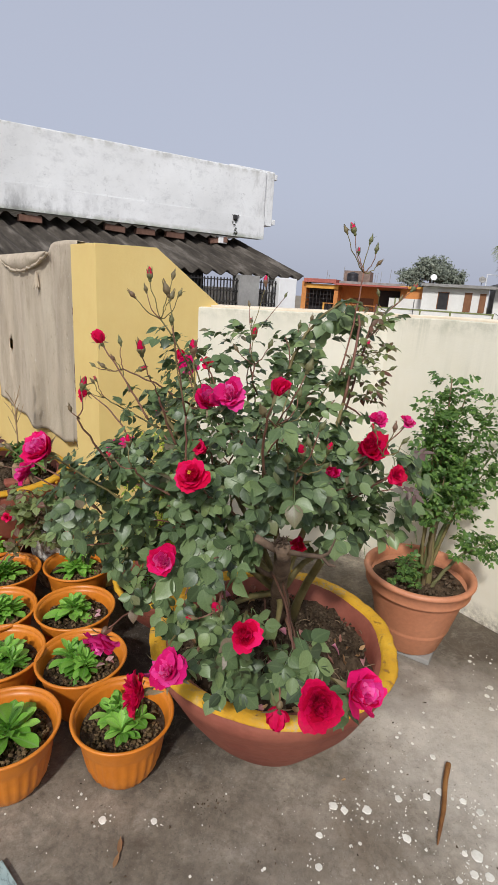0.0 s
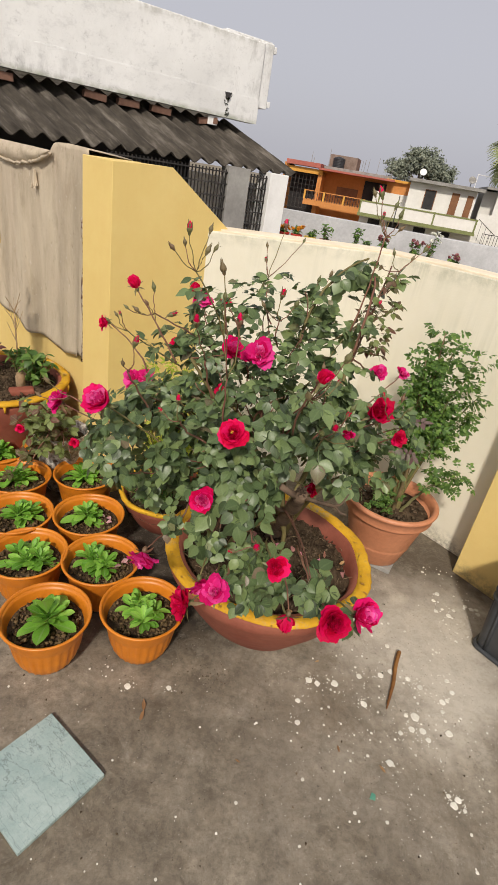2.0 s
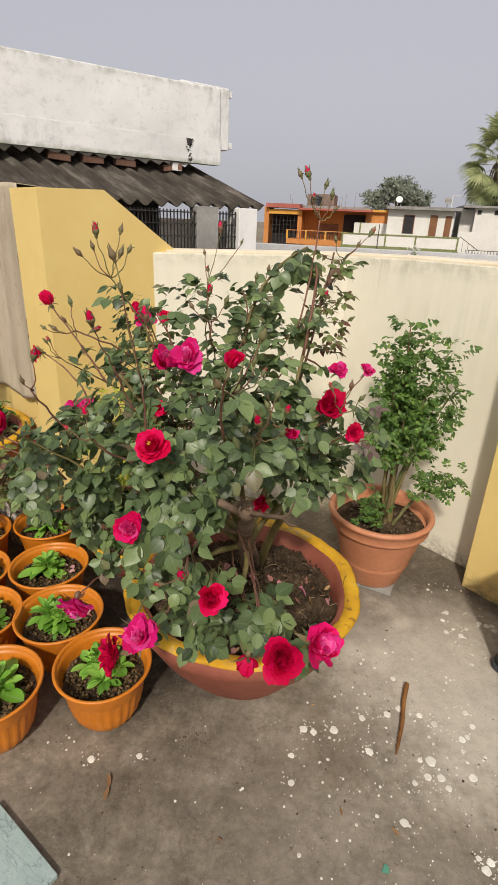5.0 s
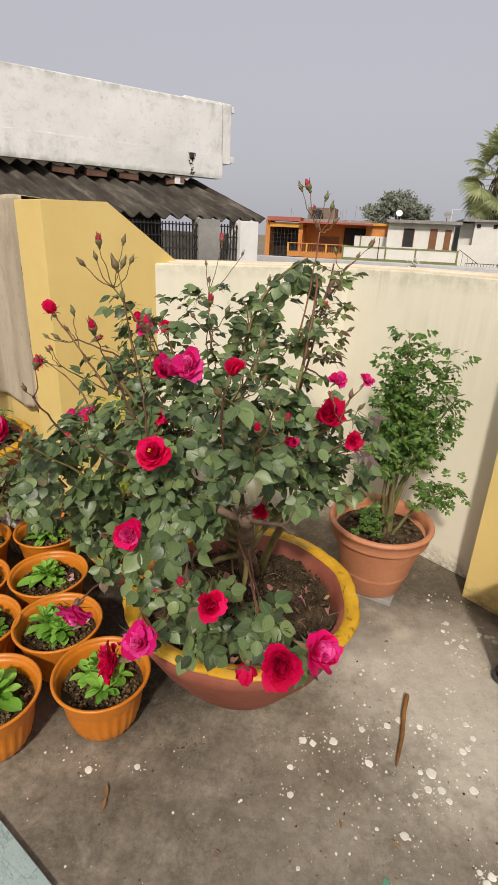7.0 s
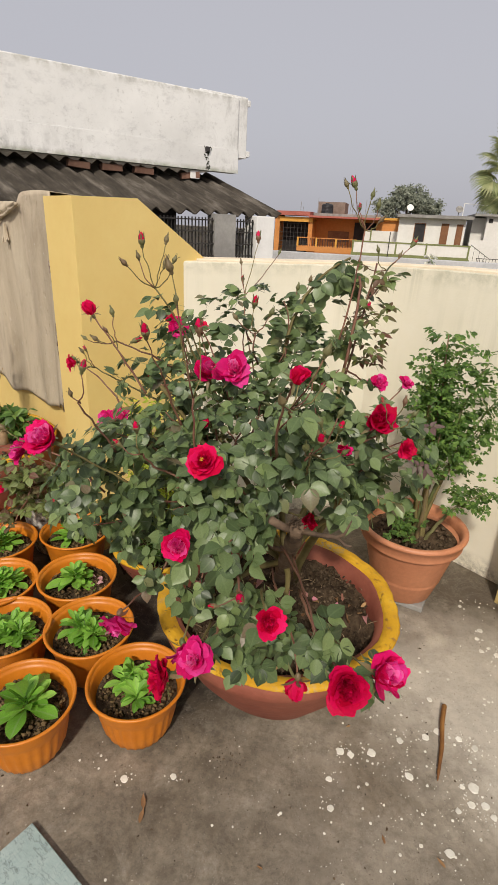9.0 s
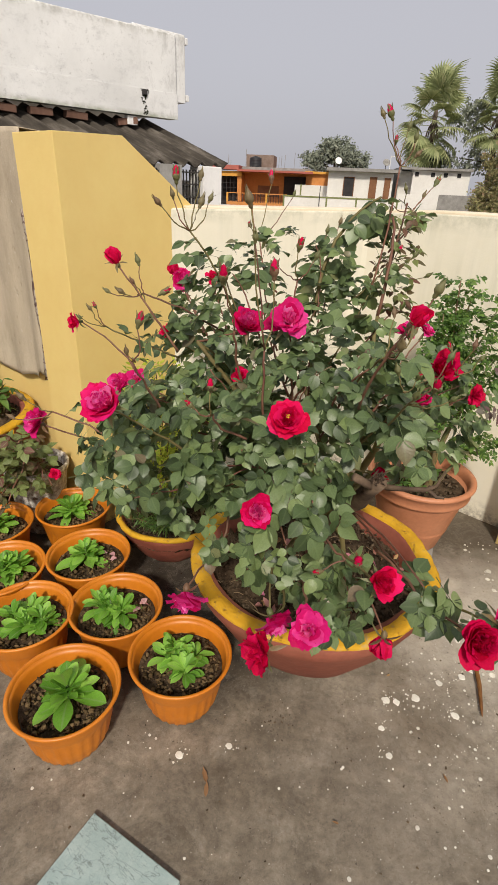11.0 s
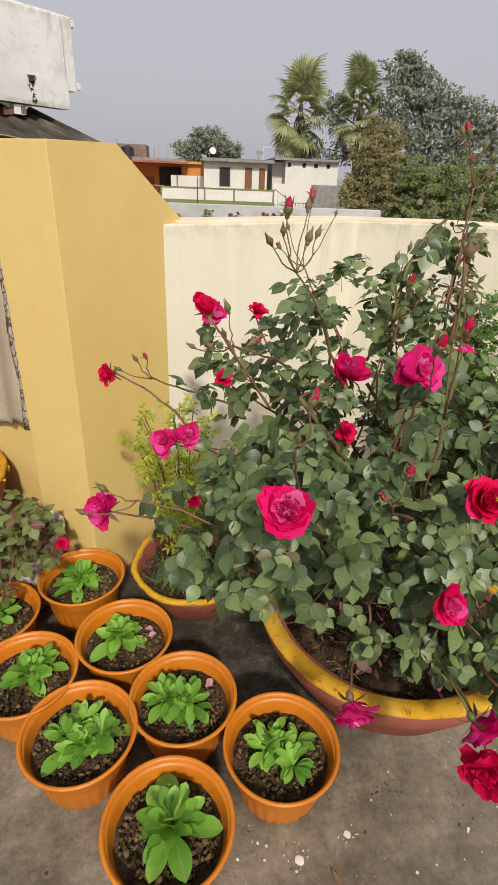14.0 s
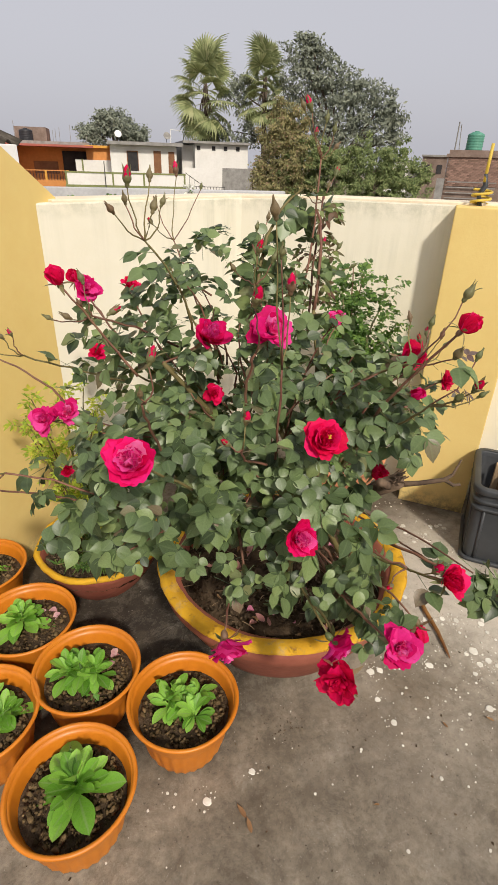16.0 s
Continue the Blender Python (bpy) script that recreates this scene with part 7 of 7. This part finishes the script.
for s, mat, petal_mesh, tall, k in ((-1.34, RED_PLASTIC, HEADS[0], 0.10, 1), (-1.16, RED_PLASTIC, HEADS[0], 0.12, 2), (-0.97, YELLOW_PLASTIC, None, 0.14, 3), (-0.76, CLAY, None, 0.25, 4), (-0.36, CLAY, None, 0.24, 6), (-0.20, CLAY, None, 0.12, 7), (0.0, CLAY, HEADS[2], 0.20, 9), (0.42, CLAY, HEADS[2], 0.20, 14), (0.62, CLAY, HEADS[1], 0.34, 11), (0.92, CLAY, HEADS[2], 0.13, 12)):
    colour = {RED_PLASTIC: "red", YELLOW_PLASTIC: "yellow", CLAY: "clay-brown"}[mat]
    bloom_name = {HEADS[0]: "orange marigold", HEADS[1]: "white flowering", HEADS[2]: "dull red flowering", None: "green leafy"}[petal_mesh]
    flower_pot(s, mat, (f"small {colour} flower pot on the ledge of the next roof", f"{bloom_name} plant in a {colour} pot"), petal_mesh, tall, 200 + k)


# ---------- houses across the way ----------
def far_frame(beta, k):
    """Places for things across the way: local x to the right, y away, z up from the eye's level, grown k times from the eye."""
    return Matrix.Translation((-0.3, 0.3, 1.23)) @ pose(0, 0, 0, 0, 0, -beta) @ Matrix.Scale(k, 4)


def far_thing(name, label, category, beta, k, s, d, z=-5.0):
    """An Empty at the thing's foot; the parts keep its local axes."""
    ob = new(name)
    ob.matrix_basis = far_frame(beta, k) @ Matrix.Translation((s + 0.0109 * d, d, z - 1.23 + 0.0071 * d))
    return tagged(ob, label, category)


class Facade:
    """Boxes by s, depth and height, laid from the foot of one house."""

    def __init__(self, ob, s, d, z):
        self.ob, self.s, self.d, self.z = ob, s, d, z

    def add(self, name, s0, s1, z0, z1, d0, d1, mat, label="", parent=None, bevel=0.0):
        bm = boxed(s0 - self.s, s1 - self.s, d0 - self.d, d1 - self.d, z0 - self.z, z1 - self.z, bevel)
        return part(name, bm, mat, parent or self.ob, label)


G0 = 0.6 - 7.73 / 1.25     # the ground in the houses' own measure
wh = Facade(far_thing("white_house", "white two-storey house with olive green trim and brown doors", "house", 14, 1.25, 0, 45, G0), 0, 45, G0)
wh.add("wall", -0.45, 4.45, G0, 2.0, 45, 53, PALE, "cream-white upper wall")
wh.add("roof", -0.62, 4.9, 2.0, 2.22, 44.4, 53.5, GREY_CEMENT, "flat grey roof slab")
for s0, s1, z0, z1, nm, mt in ((0.79, 1.53, 0.3, 1.58, "window", DARK_OPENING), (2.77, 3.22, 0.2, 1.62, "door", BROWN_DOOR), (3.88, 4.24, 0.2, 1.6, "door", BROWN_DOOR)):
    f = wh.add(nm, s0, s1, z0, z1, 44.97, 45.0, mt)
    for a, b, c, e in ((s0 - 0.05, s0, z0, z1 + 0.05), (s1, s1 + 0.05, z0, z1 + 0.05), (s0, s1, z1, z1 + 0.05)):
        wh.add("frame", a, b, c, e, 44.94, 45.0, BROWN_DOOR, "", f)
wh.add("annex_wall", -3.06, -0.46, G0, 0.95, 46.5, 50, PALE)
wh.add("annex_post", -2.62, -2.5, 0.2, 1.0, 46.44, 46.5, OLIVE)
wh.add("balcony_slab", -3.7, 4.85, -0.86, -0.74, 42.5, 45, OLIVE, "olive edge of the balcony")
wh.add("lower_wall", -3.6, 4.8, G0, -0.86, 44.2, 45.0, PALE)
for s in (-2.9, -1.4, 0.6, 2.4):
    wh.add("window", s, s + 0.9, -1.9, -1.0, 44.17, 44.2, DARK_OPENING)
for a, b in ((-3.55, -0.48), (-0.36, 1.70), (1.82, 4.65)):
    wh.add("balcony_panel", a, b, -0.62, 0.12, 42.55, 42.7, PALE, "white balcony panel")
for a in (-3.66, -0.48, 1.70, 4.65):
    wh.add("balcony_post", a, a + 0.12, -0.74, 0.24, 42.5, 42.75, OLIVE)
wh.add("balcony_rail", -3.7, 4.8, 0.12, 0.22, 42.52, 42.73, OLIVE)
wh.add("balcony_rail", -3.7, 4.8, -0.74, -0.62, 42.52, 42.73, OLIVE)
wh.add("drain_pipe", -0.98, -0.92, G0, 0.9, 42.3, 42.4, IRON)

st = Facade(far_thing("stair_house", "white stair house with a flat roof and a weathered gate", "house", 14, 1.25, 7.5, 46, G0), 7.5, 46, G0)
st.add("wall", 6.0, 10.27, G0, 2.3, 46, 51, PALE)
st.add("recess_wall", 5.1, 6.0, G0, 2.2, 47, 51, PALE)
st.add("roof", 5.05, 10.36, 2.3, 2.46, 45.6, 51.2, GREY_CEMENT)
for s in (6.15, 7.35, 8.3, 9.3):
    st.add("vent", s, s + 0.28, 1.85, 2.15, 45.97, 46.0, DARK_OPENING)
st.add("yard_wall", 4.9, 7.96, G0, 0.62, 44.8, 44.95, PALE)
st.add("gate", 7.97, 10.25, G0, 0.66, 44.7, 44.8, GREY_CEMENT, "weathered grey sheet gate")
for k in range(12):
    s = 5.5 + 2.42 * k / 11
    st.add("railing_bar", s - 0.015, s + 0.015, -1.4, -0.62, 43.6, 43.63, IRON)
st.add("railing_bar", 5.45, 7.95, -0.66, -0.62, 43.6, 43.63, IRON)
part("handrail", tube([(4.9 - 7.5, -2.4, 0.28 - G0), (6.34 - 7.5, -2.4, -0.63 - G0)], 0.025, 5), IRON, st.ob)
for s in (5.2, 5.6, 6.0):
    z = 0.28 - (s - 4.9) * 0.63
    st.add("railing_bar", s - 0.012, s + 0.012, -1.2, z, 43.58, 43.6, IRON)


def tank(name, mat, label, beta, k, s, d, z, r, h):
    ob = far_thing(name, label, "water tank", beta, k, s, d, z)
    prof = [(0.001, 0), (r * 0.97, 0), (r, h * 0.04)]
    for i in range(5):
        z0 = h * (0.08 + 0.14 * i)
        prof += [(r, z0), (r * 0.97, z0 + h * 0.05), (r * 0.97, z0 + h * 0.07), (r, z0 + h * 0.1)]
    prof += [(r * 0.95, h * 0.84), (r * 0.5, h * 0.95), (r * 0.28, h * 0.96), (r * 0.28, h), (0.001, h)]
    part("body", raw("body", *lathe(prof, 28), mat, True), None, ob)
    return ob


tank("water_tank", BLACK_TANK, "black plastic water tank on the stair house roof", 14, 1.25, 7.1, 47, 2.46, 0.44, 0.8)
frame_ob = far_thing("pipe_frame", "thin white pipe frame on a roof", "pipe frame", 14, 1.25, 5.9, 47, 2.46)
part("pipe", tube([(-1.65, 0, -0.2), (-1.65, 0, 0.72)], 0.03, 5), WHITE, frame_ob)
part("pipe", tube([(-1.65, 0, 0.72), (0.5, 0, 0.6), (1.6, 0, 0.66)], 0.025, 5), WHITE, frame_ob)
part("pipe", tube([(1.6, 0, 0.0), (1.6, 0, 0.66)], 0.03, 5), WHITE, frame_ob)


def dish(s, z, r, mat, label):
    ob = far_thing("satellite_dish", label, "satellite dish", 14, 1.25, s, 45.5, z)
    d = part("reflector", raw("reflector", *lathe([(0.001, 0.0), (r * 0.5, 0.03), (r, 0.13), (r, 0.15), (r * 0.5, 0.05), (0.001, 0.02)], 24), mat, True), None, ob)
    d.matrix_basis = pose(0, 0, 0.42, 62, 0, 8)
    part("mast", tube([(0, 0.1, 0), (0, 0.1, 0.40)], 0.025, 6), IRON, ob)


dish(0.21, 2.22, 0.26, WHITE, "round white satellite dish on a flat roof")
dish(3.81, 2.22, 0.27, GREY_CEMENT, "grey mesh satellite dish on a flat roof")

oh = Facade(far_thing("orange_house", "orange house with red sloping roof, grille and balcony", "house", 14, 1.25, -6, 47, G0), -6, 47, G0)
oh.add("wall", -10.5, -2.0, G0, 1.75, 48.2, 55, ORANGE_WALL, "orange painted wall")
oh.add("pillar", -10.6, -10.2, G0, 1.9, 46.2, 48.2, ORANGE_WALL)
oh.add("pillar", -7.75, -7.4, G0, 1.6, 46.2, 48.2, ORANGE_WALL)
oh.add("beam", -10.2, -7.4, 1.35, 1.7, 46.1, 48.2, OCHRE, "ochre painted beam")
oh.add("canopy", -10.4, -7.6, 1.82, 2.14, 45.8, 48.4, RED_ROOF, "red sheet canopy")
# flat panel behind the bars, its black stands for the shaded bay
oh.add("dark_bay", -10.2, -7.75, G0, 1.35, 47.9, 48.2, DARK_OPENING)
gl = oh.add("grille", -10.2, -7.75, -1.3, -1.24, 46.4, 46.45, IRON)
for k in range(9):
    s = -10.2 + 2.45 * k / 8
    oh.add("bar", s - 0.02, s + 0.02, -1.24, 1.35, 46.4, 46.44, IRON, "", gl)
for k in range(7):
    oh.add("bar", -10.2, -7.75, -0.9 + 0.35 * k, -0.87 + 0.35 * k, 46.44, 46.47, IRON, "", gl)
oh.add("balcony", -8.4, -3.55, -0.86, -0.48, 45.0, 47.5, ORANGE_WALL, "orange balcony front")
for k in range(24):
    s = -8.35 + 4.75 * k / 23
    oh.add("baluster", s - 0.02, s + 0.02, -0.48, 0.14, 45.05, 45.09, IRON)
for s in (-8.35, -6.8, -5.2, -3.65):
    oh.add("balcony_post", s - 0.07, s + 0.07, -0.48, 0.2, 45.0, 45.14, OCHRE)
oh.add("balcony_rail", -8.4, -3.55, 0.14, 0.2, 45.02, 45.12, ORANGE_WALL)
oh.add("window", -6.3, -4.5, -0.1, 0.75, 48.15, 48.2, BROWN_DOOR)
# another such panel, the shade under the roof put into its colour
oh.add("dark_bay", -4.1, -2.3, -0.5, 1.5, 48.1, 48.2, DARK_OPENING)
oh.add("roof", -7.7, -1.7, 1.72, 1.86, 45.6, 49.0, RED_ROOF, "red painted sloping roof edge")
oh.add("roof_parapet", -7.6, -2.0, 1.86, 2.1, 47.5, 48.2, GREY_CEMENT)
oh.add("brick_room", -7.45, -5.15, 2.1, 3.05, 49.0, 52, FAR_BRICK, "brick room on the roof")
oh.add("side_block", -2.25, -0.42, G0, 1.75, 47.0, 49.0, ORANGE_WALL)
oh.add("side_eave", -2.35, -0.35, 1.75, 1.92, 46.7, 49.0, OCHRE)
for s, h in ((-9.0, 3.0), (-8.8, 2.6), (-7.5, 3.4), (-4.7, 2.9), (-4.5, 3.0), (-4.2, 3.1), (-3.4, 3.3), (-2.2, 2.6)):
    part("rebar", tube([(s + 6, 2.0, 1.9 - G0), (s + 6.03, 2.0, h - G0)], 0.02, 4), GREY_CEMENT, oh.ob, "bare reinforcing rod")
tank("water_tank", BLACK_TANK, "black plastic water tank on the orange house", 14, 1.25, -6.6, 48.4, 2.1, 0.5, 0.8)

G2 = 1.0 - 7.73
bh = Facade(far_thing("brick_house", "unplastered brick house with a flat roof", "house", 46, 1.0, 2, 28, G2), 2, 28, G2)
bh.add("wall", -0.4, 5.5, G2, 1.75, 28, 34, FAR_BRICK, "weathered brick wall")
bh.add("roof_lip", -0.5, 5.6, 1.62, 1.74, 27.9, 28.0, FAR_BRICK)
bh.add("side_pier", -0.75, -0.41, G2, 0.75, 27.6, 28.2, GREY_CEMENT)
bh.add("parapet", -0.4, 5.5, 1.75, 1.9, 28, 28.25, FAR_BRICK)
COURSE = mesh_of("brick", boxed(-0.086, 0.086, -0.02, 0.02, -0.029, 0.029, 0.0), TOWN_BRICK)
for row in range(19):
    for k in range(13):
        s = -0.29 + 0.182 * k + (0.091 if row % 2 else 0)
        if s < 1.95:
            b = part("brick", COURSE, None, bh.ob)
            b.location = (s - 2 , 27.985 - 28, 0.49 + 0.066 * row - G2)
for k in range(4):
    bh.add("ladder_rung", -0.3, 1.8, -0.05 + 0.22 * k, -0.01 + 0.22 * k, 27.7, 27.74, GREY_CEMENT)
part("mast", tube([(-2.2, 0.5, 1.7 - G2), (-2.2, 0.5, 3.0 - G2)], 0.03, 5), GREY_CEMENT, bh.ob)
part("mast", tube([(-2.0, 0.5, 1.7 - G2), (-2.1, 0.5, 2.9 - G2)], 0.02, 5), GREY_CEMENT, bh.ob)
tank("water_tank", GREEN_TANK, "ribbed green water tank on the brick house", 46, 1.0, 0.6, 28.6, 1.9, 0.36, 0.75)
fr = random.Random(3)
for k, (s, w, z, mt, tone) in enumerate(((-3.2, 1.1, 1.4, PALE, "white"), (-2.3, 0.9, 1.1, GREY_CEMENT, "grey"), (-1.5, 1.2, 1.65, FAR_BRICK, "brick"), (-4.2, 1.4, 1.0, FAR_BRICK, "brick"), (3.0, 1.6, 2.3, PALE, "white"), (5.5, 2.2, 2.0, GREY_CEMENT, "grey"))):
    h = Facade(far_thing("town_house", f"distant {tone} flat-roofed town house", "house", 46, 2.6, s, 30 + 2 * fr.random(), 1.23 - 7.73 / 2.6), s, 30, 1.23 - 7.73 / 2.6)
    h.add("wall", s, s + w, h.z, z, 30, 33, mt)
    h.add("roof", s - 0.05, s + w + 0.05, z, z + 0.08, 29.9, 33.1, GREY_CEMENT)
    for q in range(2):
        h.add("window", s + 0.15 + q * w * 0.5, s + 0.4 + q * w * 0.5, z - 0.75, z - 0.35, 29.97, 30.0, DARK_OPENING)


# ---------- trees ----------
TREE_BLADES = [raw("leaf", *blade(1.0, w, 2, 0.2, c), TREE_LEAF, False) for w, c in ((0.5, 0.2), (0.6, -0.2), (0.45, 0.5))]


def tree(name, label, category, beta, d, foot, lobes, mat, leaf, per, trunk_r, seed):
    """lobes: (s, depth, z, radius across, radius up, clumps), heights from the eye's level up."""
    r = random.Random(seed)
    s0 = foot
    ob = far_thing(name, label, category, beta, 1.0, s0, d, -6.5)
    base = Vector((0, 0, 0))
    meshes, poses = [], []
    trunk_top = Vector((0.2, 0, max(1.5, min(l[2] for l in lobes) + 6.5 - 1.0)))
    part("trunk", tube(bend(base, (0.3, 0.1, trunk_top.z * 0.5), trunk_top, 6, 0.05, r), [trunk_r * (1.25 - 0.09 * i) for i in range(7)], 9), TRUNK, ob, "", True)
    for s, dd, z, ra, ru, clumps in lobes:
        c = Vector((s - s0, dd, z + 6.5))
        part("limb", tube(bend(trunk_top * 0.9, (trunk_top + c) / 2 + Vector((0, 0, 0.4)), c, 6, 0.08, r), [trunk_r * 0.55 * (1 - 0.13 * i) for i in range(7)], 6), TRUNK, ob, "", True)
        for _ in range(clumps):
            v = Vector((r.gauss(0, 1), r.gauss(0, 1), r.gauss(0, 1))).normalized() * r.uniform(0.15, 1.0) ** 0.42 * r.uniform(0.68, 1.30)
            q = c + Vector((v.x * ra, v.y * ra * 0.8, v.z * ru))
            spread = leaf * r.uniform(0.55, 1.1)
            lean = Vector((v.x, v.y - 0.3, 0.5)).normalized()
            for _ in range(per):
                p = q + Vector((r.gauss(0, spread), r.gauss(0, spread), r.gauss(0, spread * 0.6)))
                dr = Vector((r.gauss(0, 1), r.gauss(0, 1), r.gauss(-0.5, 0.8))).normalized()
                nn = (lean + Vector((r.gauss(0, 0.5), r.gauss(0, 0.5), r.gauss(0, 0.5)))).normalized()
                meshes.append(r.choice(TREE_BLADES))
                poses.append(basis(p, dr, nn, leaf * r.uniform(0.6, 1.3)))
    joined("crown", meshes, poses, mat, ob, "stuff", "uneven leafy crown", False)
    return ob


tree("broadleaf_tree", "tall grey-green spreading tree with gaps in its crown behind the houses", "tree", 38, 58.8, -3.0,
     [(-6.8, 0, 9.9, 1.9, 1.8, 60), (-4.3, 0.5, 8.5, 2.5, 2.2, 85), (-1.7, 0, 7.2, 2.3, 2.2, 75), (1.0, 0, 6.2, 1.7, 1.7, 45), (-6.9, 0, 7.1, 2.7, 2.6, 85), (-3.1, -0.5, 5.2, 3.3, 2.3, 95), (0.4, 0, 4.2, 2.7, 2.0, 70), (-7.5, 0.5, 3.7, 2.5, 2.5, 60), (-3.2, 0, 2.5, 4.3, 2.3, 95), (1.9, 0, 3.2, 1.3, 1.5, 22), (-12.9, 1, 7.1, 1.6, 1.5, 40), (-13.5, 1, 3.8, 2.9, 1.5, 50), (-6.2, 0, 10.8, 1.1, 0.8, 16), (2.3, 0, 5.2, 0.8, 1.0, 12)], TREE_LEAF, 0.34, 22, 0.4, 1)
tree("broadleaf_tree", "round dark green tree behind the orange house", "tree", 14, 60 * 1.3, 0.0,
     [(-1.9 * 1.3, 0, 2.8 * 1.3, 1.4 * 1.3, 1.0 * 1.3, 75), (0.3 * 1.3, 0, 3.6 * 1.3, 1.7 * 1.3, 1.25 * 1.3, 120), (2.1 * 1.3, 0, 2.8 * 1.3, 1.3 * 1.3, 0.9 * 1.3, 70), (-0.8 * 1.3, 0, 4.3 * 1.3, 0.9 * 1.3, 0.6 * 1.3, 30)], TREE_LEAF, 0.34, 34, 0.4, 2)
tree("shrub_thicket", "dense yellow-green thicket of shrubs beside the white house", "shrubs", 38, 48.3, -2.3,
     [(-4.2, 0, 1.7, 2.3, 1.3, 80), (-5.6, 0, 0.2, 2.1, 2.0, 90), (-2.4, -0.3, 0.4, 2.6, 2.2, 120), (0.2, 0, 1.1, 2.3, 2.0, 110), (2.4, 0, 1.0, 1.5, 1.8, 70), (4.0, 0.3, 0.3, 1.3, 1.2, 44), (1.8, -0.5, -0.6, 3.2, 1.4, 90), (-3.9, -0.5, -1.6, 3.3, 1.3, 90), (1.0, -0.6, -2.6, 4.5, 1.6, 90)], SHRUB_LEAF, 0.20, 60, 0.12, 3)
tree("creeper_column", "olive and brown creepers climbing a palm trunk", "creeper", 38, 47.6, -7.0,
     [(-7.2, 0, 4.4, 0.9, 1.2, 24), (-7.5, 0, 2.8, 1.4, 1.6, 60), (-6.3, 0, 2.4, 1.7, 2.2, 80), (-8.1, 0, 0.5, 1.3, 1.6, 56), (-6.4, -0.3, 0.1, 2.1, 1.9, 86), (-7.6, -0.3, -1.4, 2.0, 1.3, 60), (-6.0, 0.3, 4.0, 0.9, 1.3, 24), (-5.2, -0.4, 1.4, 1.0, 0.7, 20), (-7.4, 0, -3.2, 2.4, 1.4, 60)], CREEPER_LEAF, 0.22, 50, 0.15, 4)


def fan_mesh(seed):
    """A fan palm leaf: a stalk of unit length and a pleated fan of split blades, drooping at the tips."""
    r = random.Random(seed)
    verts, faces = [], []
    n = 26
    for k in range(n):
        a = radians(-125 + 250 * k / (n - 1))
        L = 0.95 * (1 - 0.22 * abs(k / (n - 1) - 0.5)) * r.uniform(0.9, 1.08)
        side = Vector((math.cos(a), -math.sin(a), 0))
        d = Vector((math.sin(a), math.cos(a), 0))
        o = len(verts)
        for t, w, z in ((0.02, 0.012, 0), (0.55, 0.058, -0.06), (0.8, 0.03, -0.16), (1.0, 0.003, -0.34 - 0.1 * r.random())):
            p = Vector((0, 1.0, 0)) + d * L * t + Vector((0, 0, z * L))
            verts += [p - side * w, p + Vector((0, 0, -0.02)), p + side * w]
        for i in range(3):
            b = o + 3 * i
            faces += [(b, b + 1, b + 4, b + 3), (b + 1, b + 2, b + 5, b + 4)]
    o = len(verts)
    verts += [(-0.016, 0, 0), (0.016, 0, 0), (0.01, 1.02, 0), (-0.01, 1.02, 0), (0, 0, -0.03), (0, 1.02, -0.015)]
    faces += [(o, o + 1, o + 2, o + 3), (o + 1, o + 4, o + 5, o + 2), (o + 4, o, o + 3, o + 5)]
    return raw("palm_leaf", verts, faces, PALM_LEAF, False)


FANS = [fan_mesh(i) for i in range(3)]


def palm(s, z, size, seed, label, low=1.0):
    ob = far_thing("fan_palm", label, "palm tree", 28, 1.0, s, 60, -6.5)
    r = random.Random(seed)
    top = z + 6.5
    part("trunk", tube([(0, 0, 0), (0.1, 0, top * 0.5), (0, 0, top), (0, 0, top + 0.9)], [0.32, 0.26, 0.24, 0.12], 10), TRUNK, ob, "", True)
    for k in range(34):
        f = k / 33
        tilt = 82 - 152 * f * low + r.uniform(-9, 9)
        lf = part("leaf", r.choice(FANS), None, ob)
        lf.matrix_basis = pose(0, 0, top + 1.0 - 3.0 * f, 0, 0, k * 137.5) @ pose(0, 0, 0, tilt, 0, 0) @ pose(0, 0, 0, 0, r.uniform(-35, 35), 0) @ Matrix.Scale(size * r.uniform(0.72, 1.0) * (1.0 if f < 0.3 or f > 0.6 else 0.85), 4)
    for k in range(10):
        part("dead_leaf", tube(bend((0, 0, top - 0.4), (0.5 * math.cos(k * 2.4), 0.5 * math.sin(k * 2.4), top - 0.6), (0.6 * math.cos(k * 2.4), 0.6 * math.sin(k * 2.4), top - 1.8), 4), [0.06, 0.06, 0.05, 0.04, 0.03], 5), TRUNK, ob)
    return ob


palm(-5.75, 7.1, 2.15, 5, "tall fan palm with a full hanging crown")
palm(0.0, 7.8, 1.75, 6, "tall fan palm overgrown with creepers", 0.8)

# yellow pole and hose on the pier
hose = thing("yellow_hose", (1.035, 1.745, LOW + 0.018), "coil of yellow hose lying on the pier", "hose")
coil = [(0.05 * math.cos(a * 0.5) * (1 + 0.1 * math.sin(a)), 0.035 * math.sin(a * 0.5), 0.007 + 0.0022 * a) for a in range(0, 30)]
part("coil", tube([(a * 0.75, b * 0.75, c * 0.7) for a, b, c in coil], 0.0042, 6), YELLOW_PLASTIC, hose, "", True)
pole = thing("yellow_pole", (1.045, 1.755, LOW + 0.018), "short yellow pole with a black fitting on the pier", "pole")
part("pole", tube([(0.0, 0, 0.07), (0.004, 0, 0.18)], 0.0052, 8), YELLOW_PLASTIC, pole, "", True)
part("fitting", tube([(0, 0, 0), (-0.012, 0, 0.03), (0.01, 0, 0.06), (0, 0, 0.095)], [0.009, 0.007, 0.009, 0.006], 8), BLACK_PLASTIC, pole, "", True)
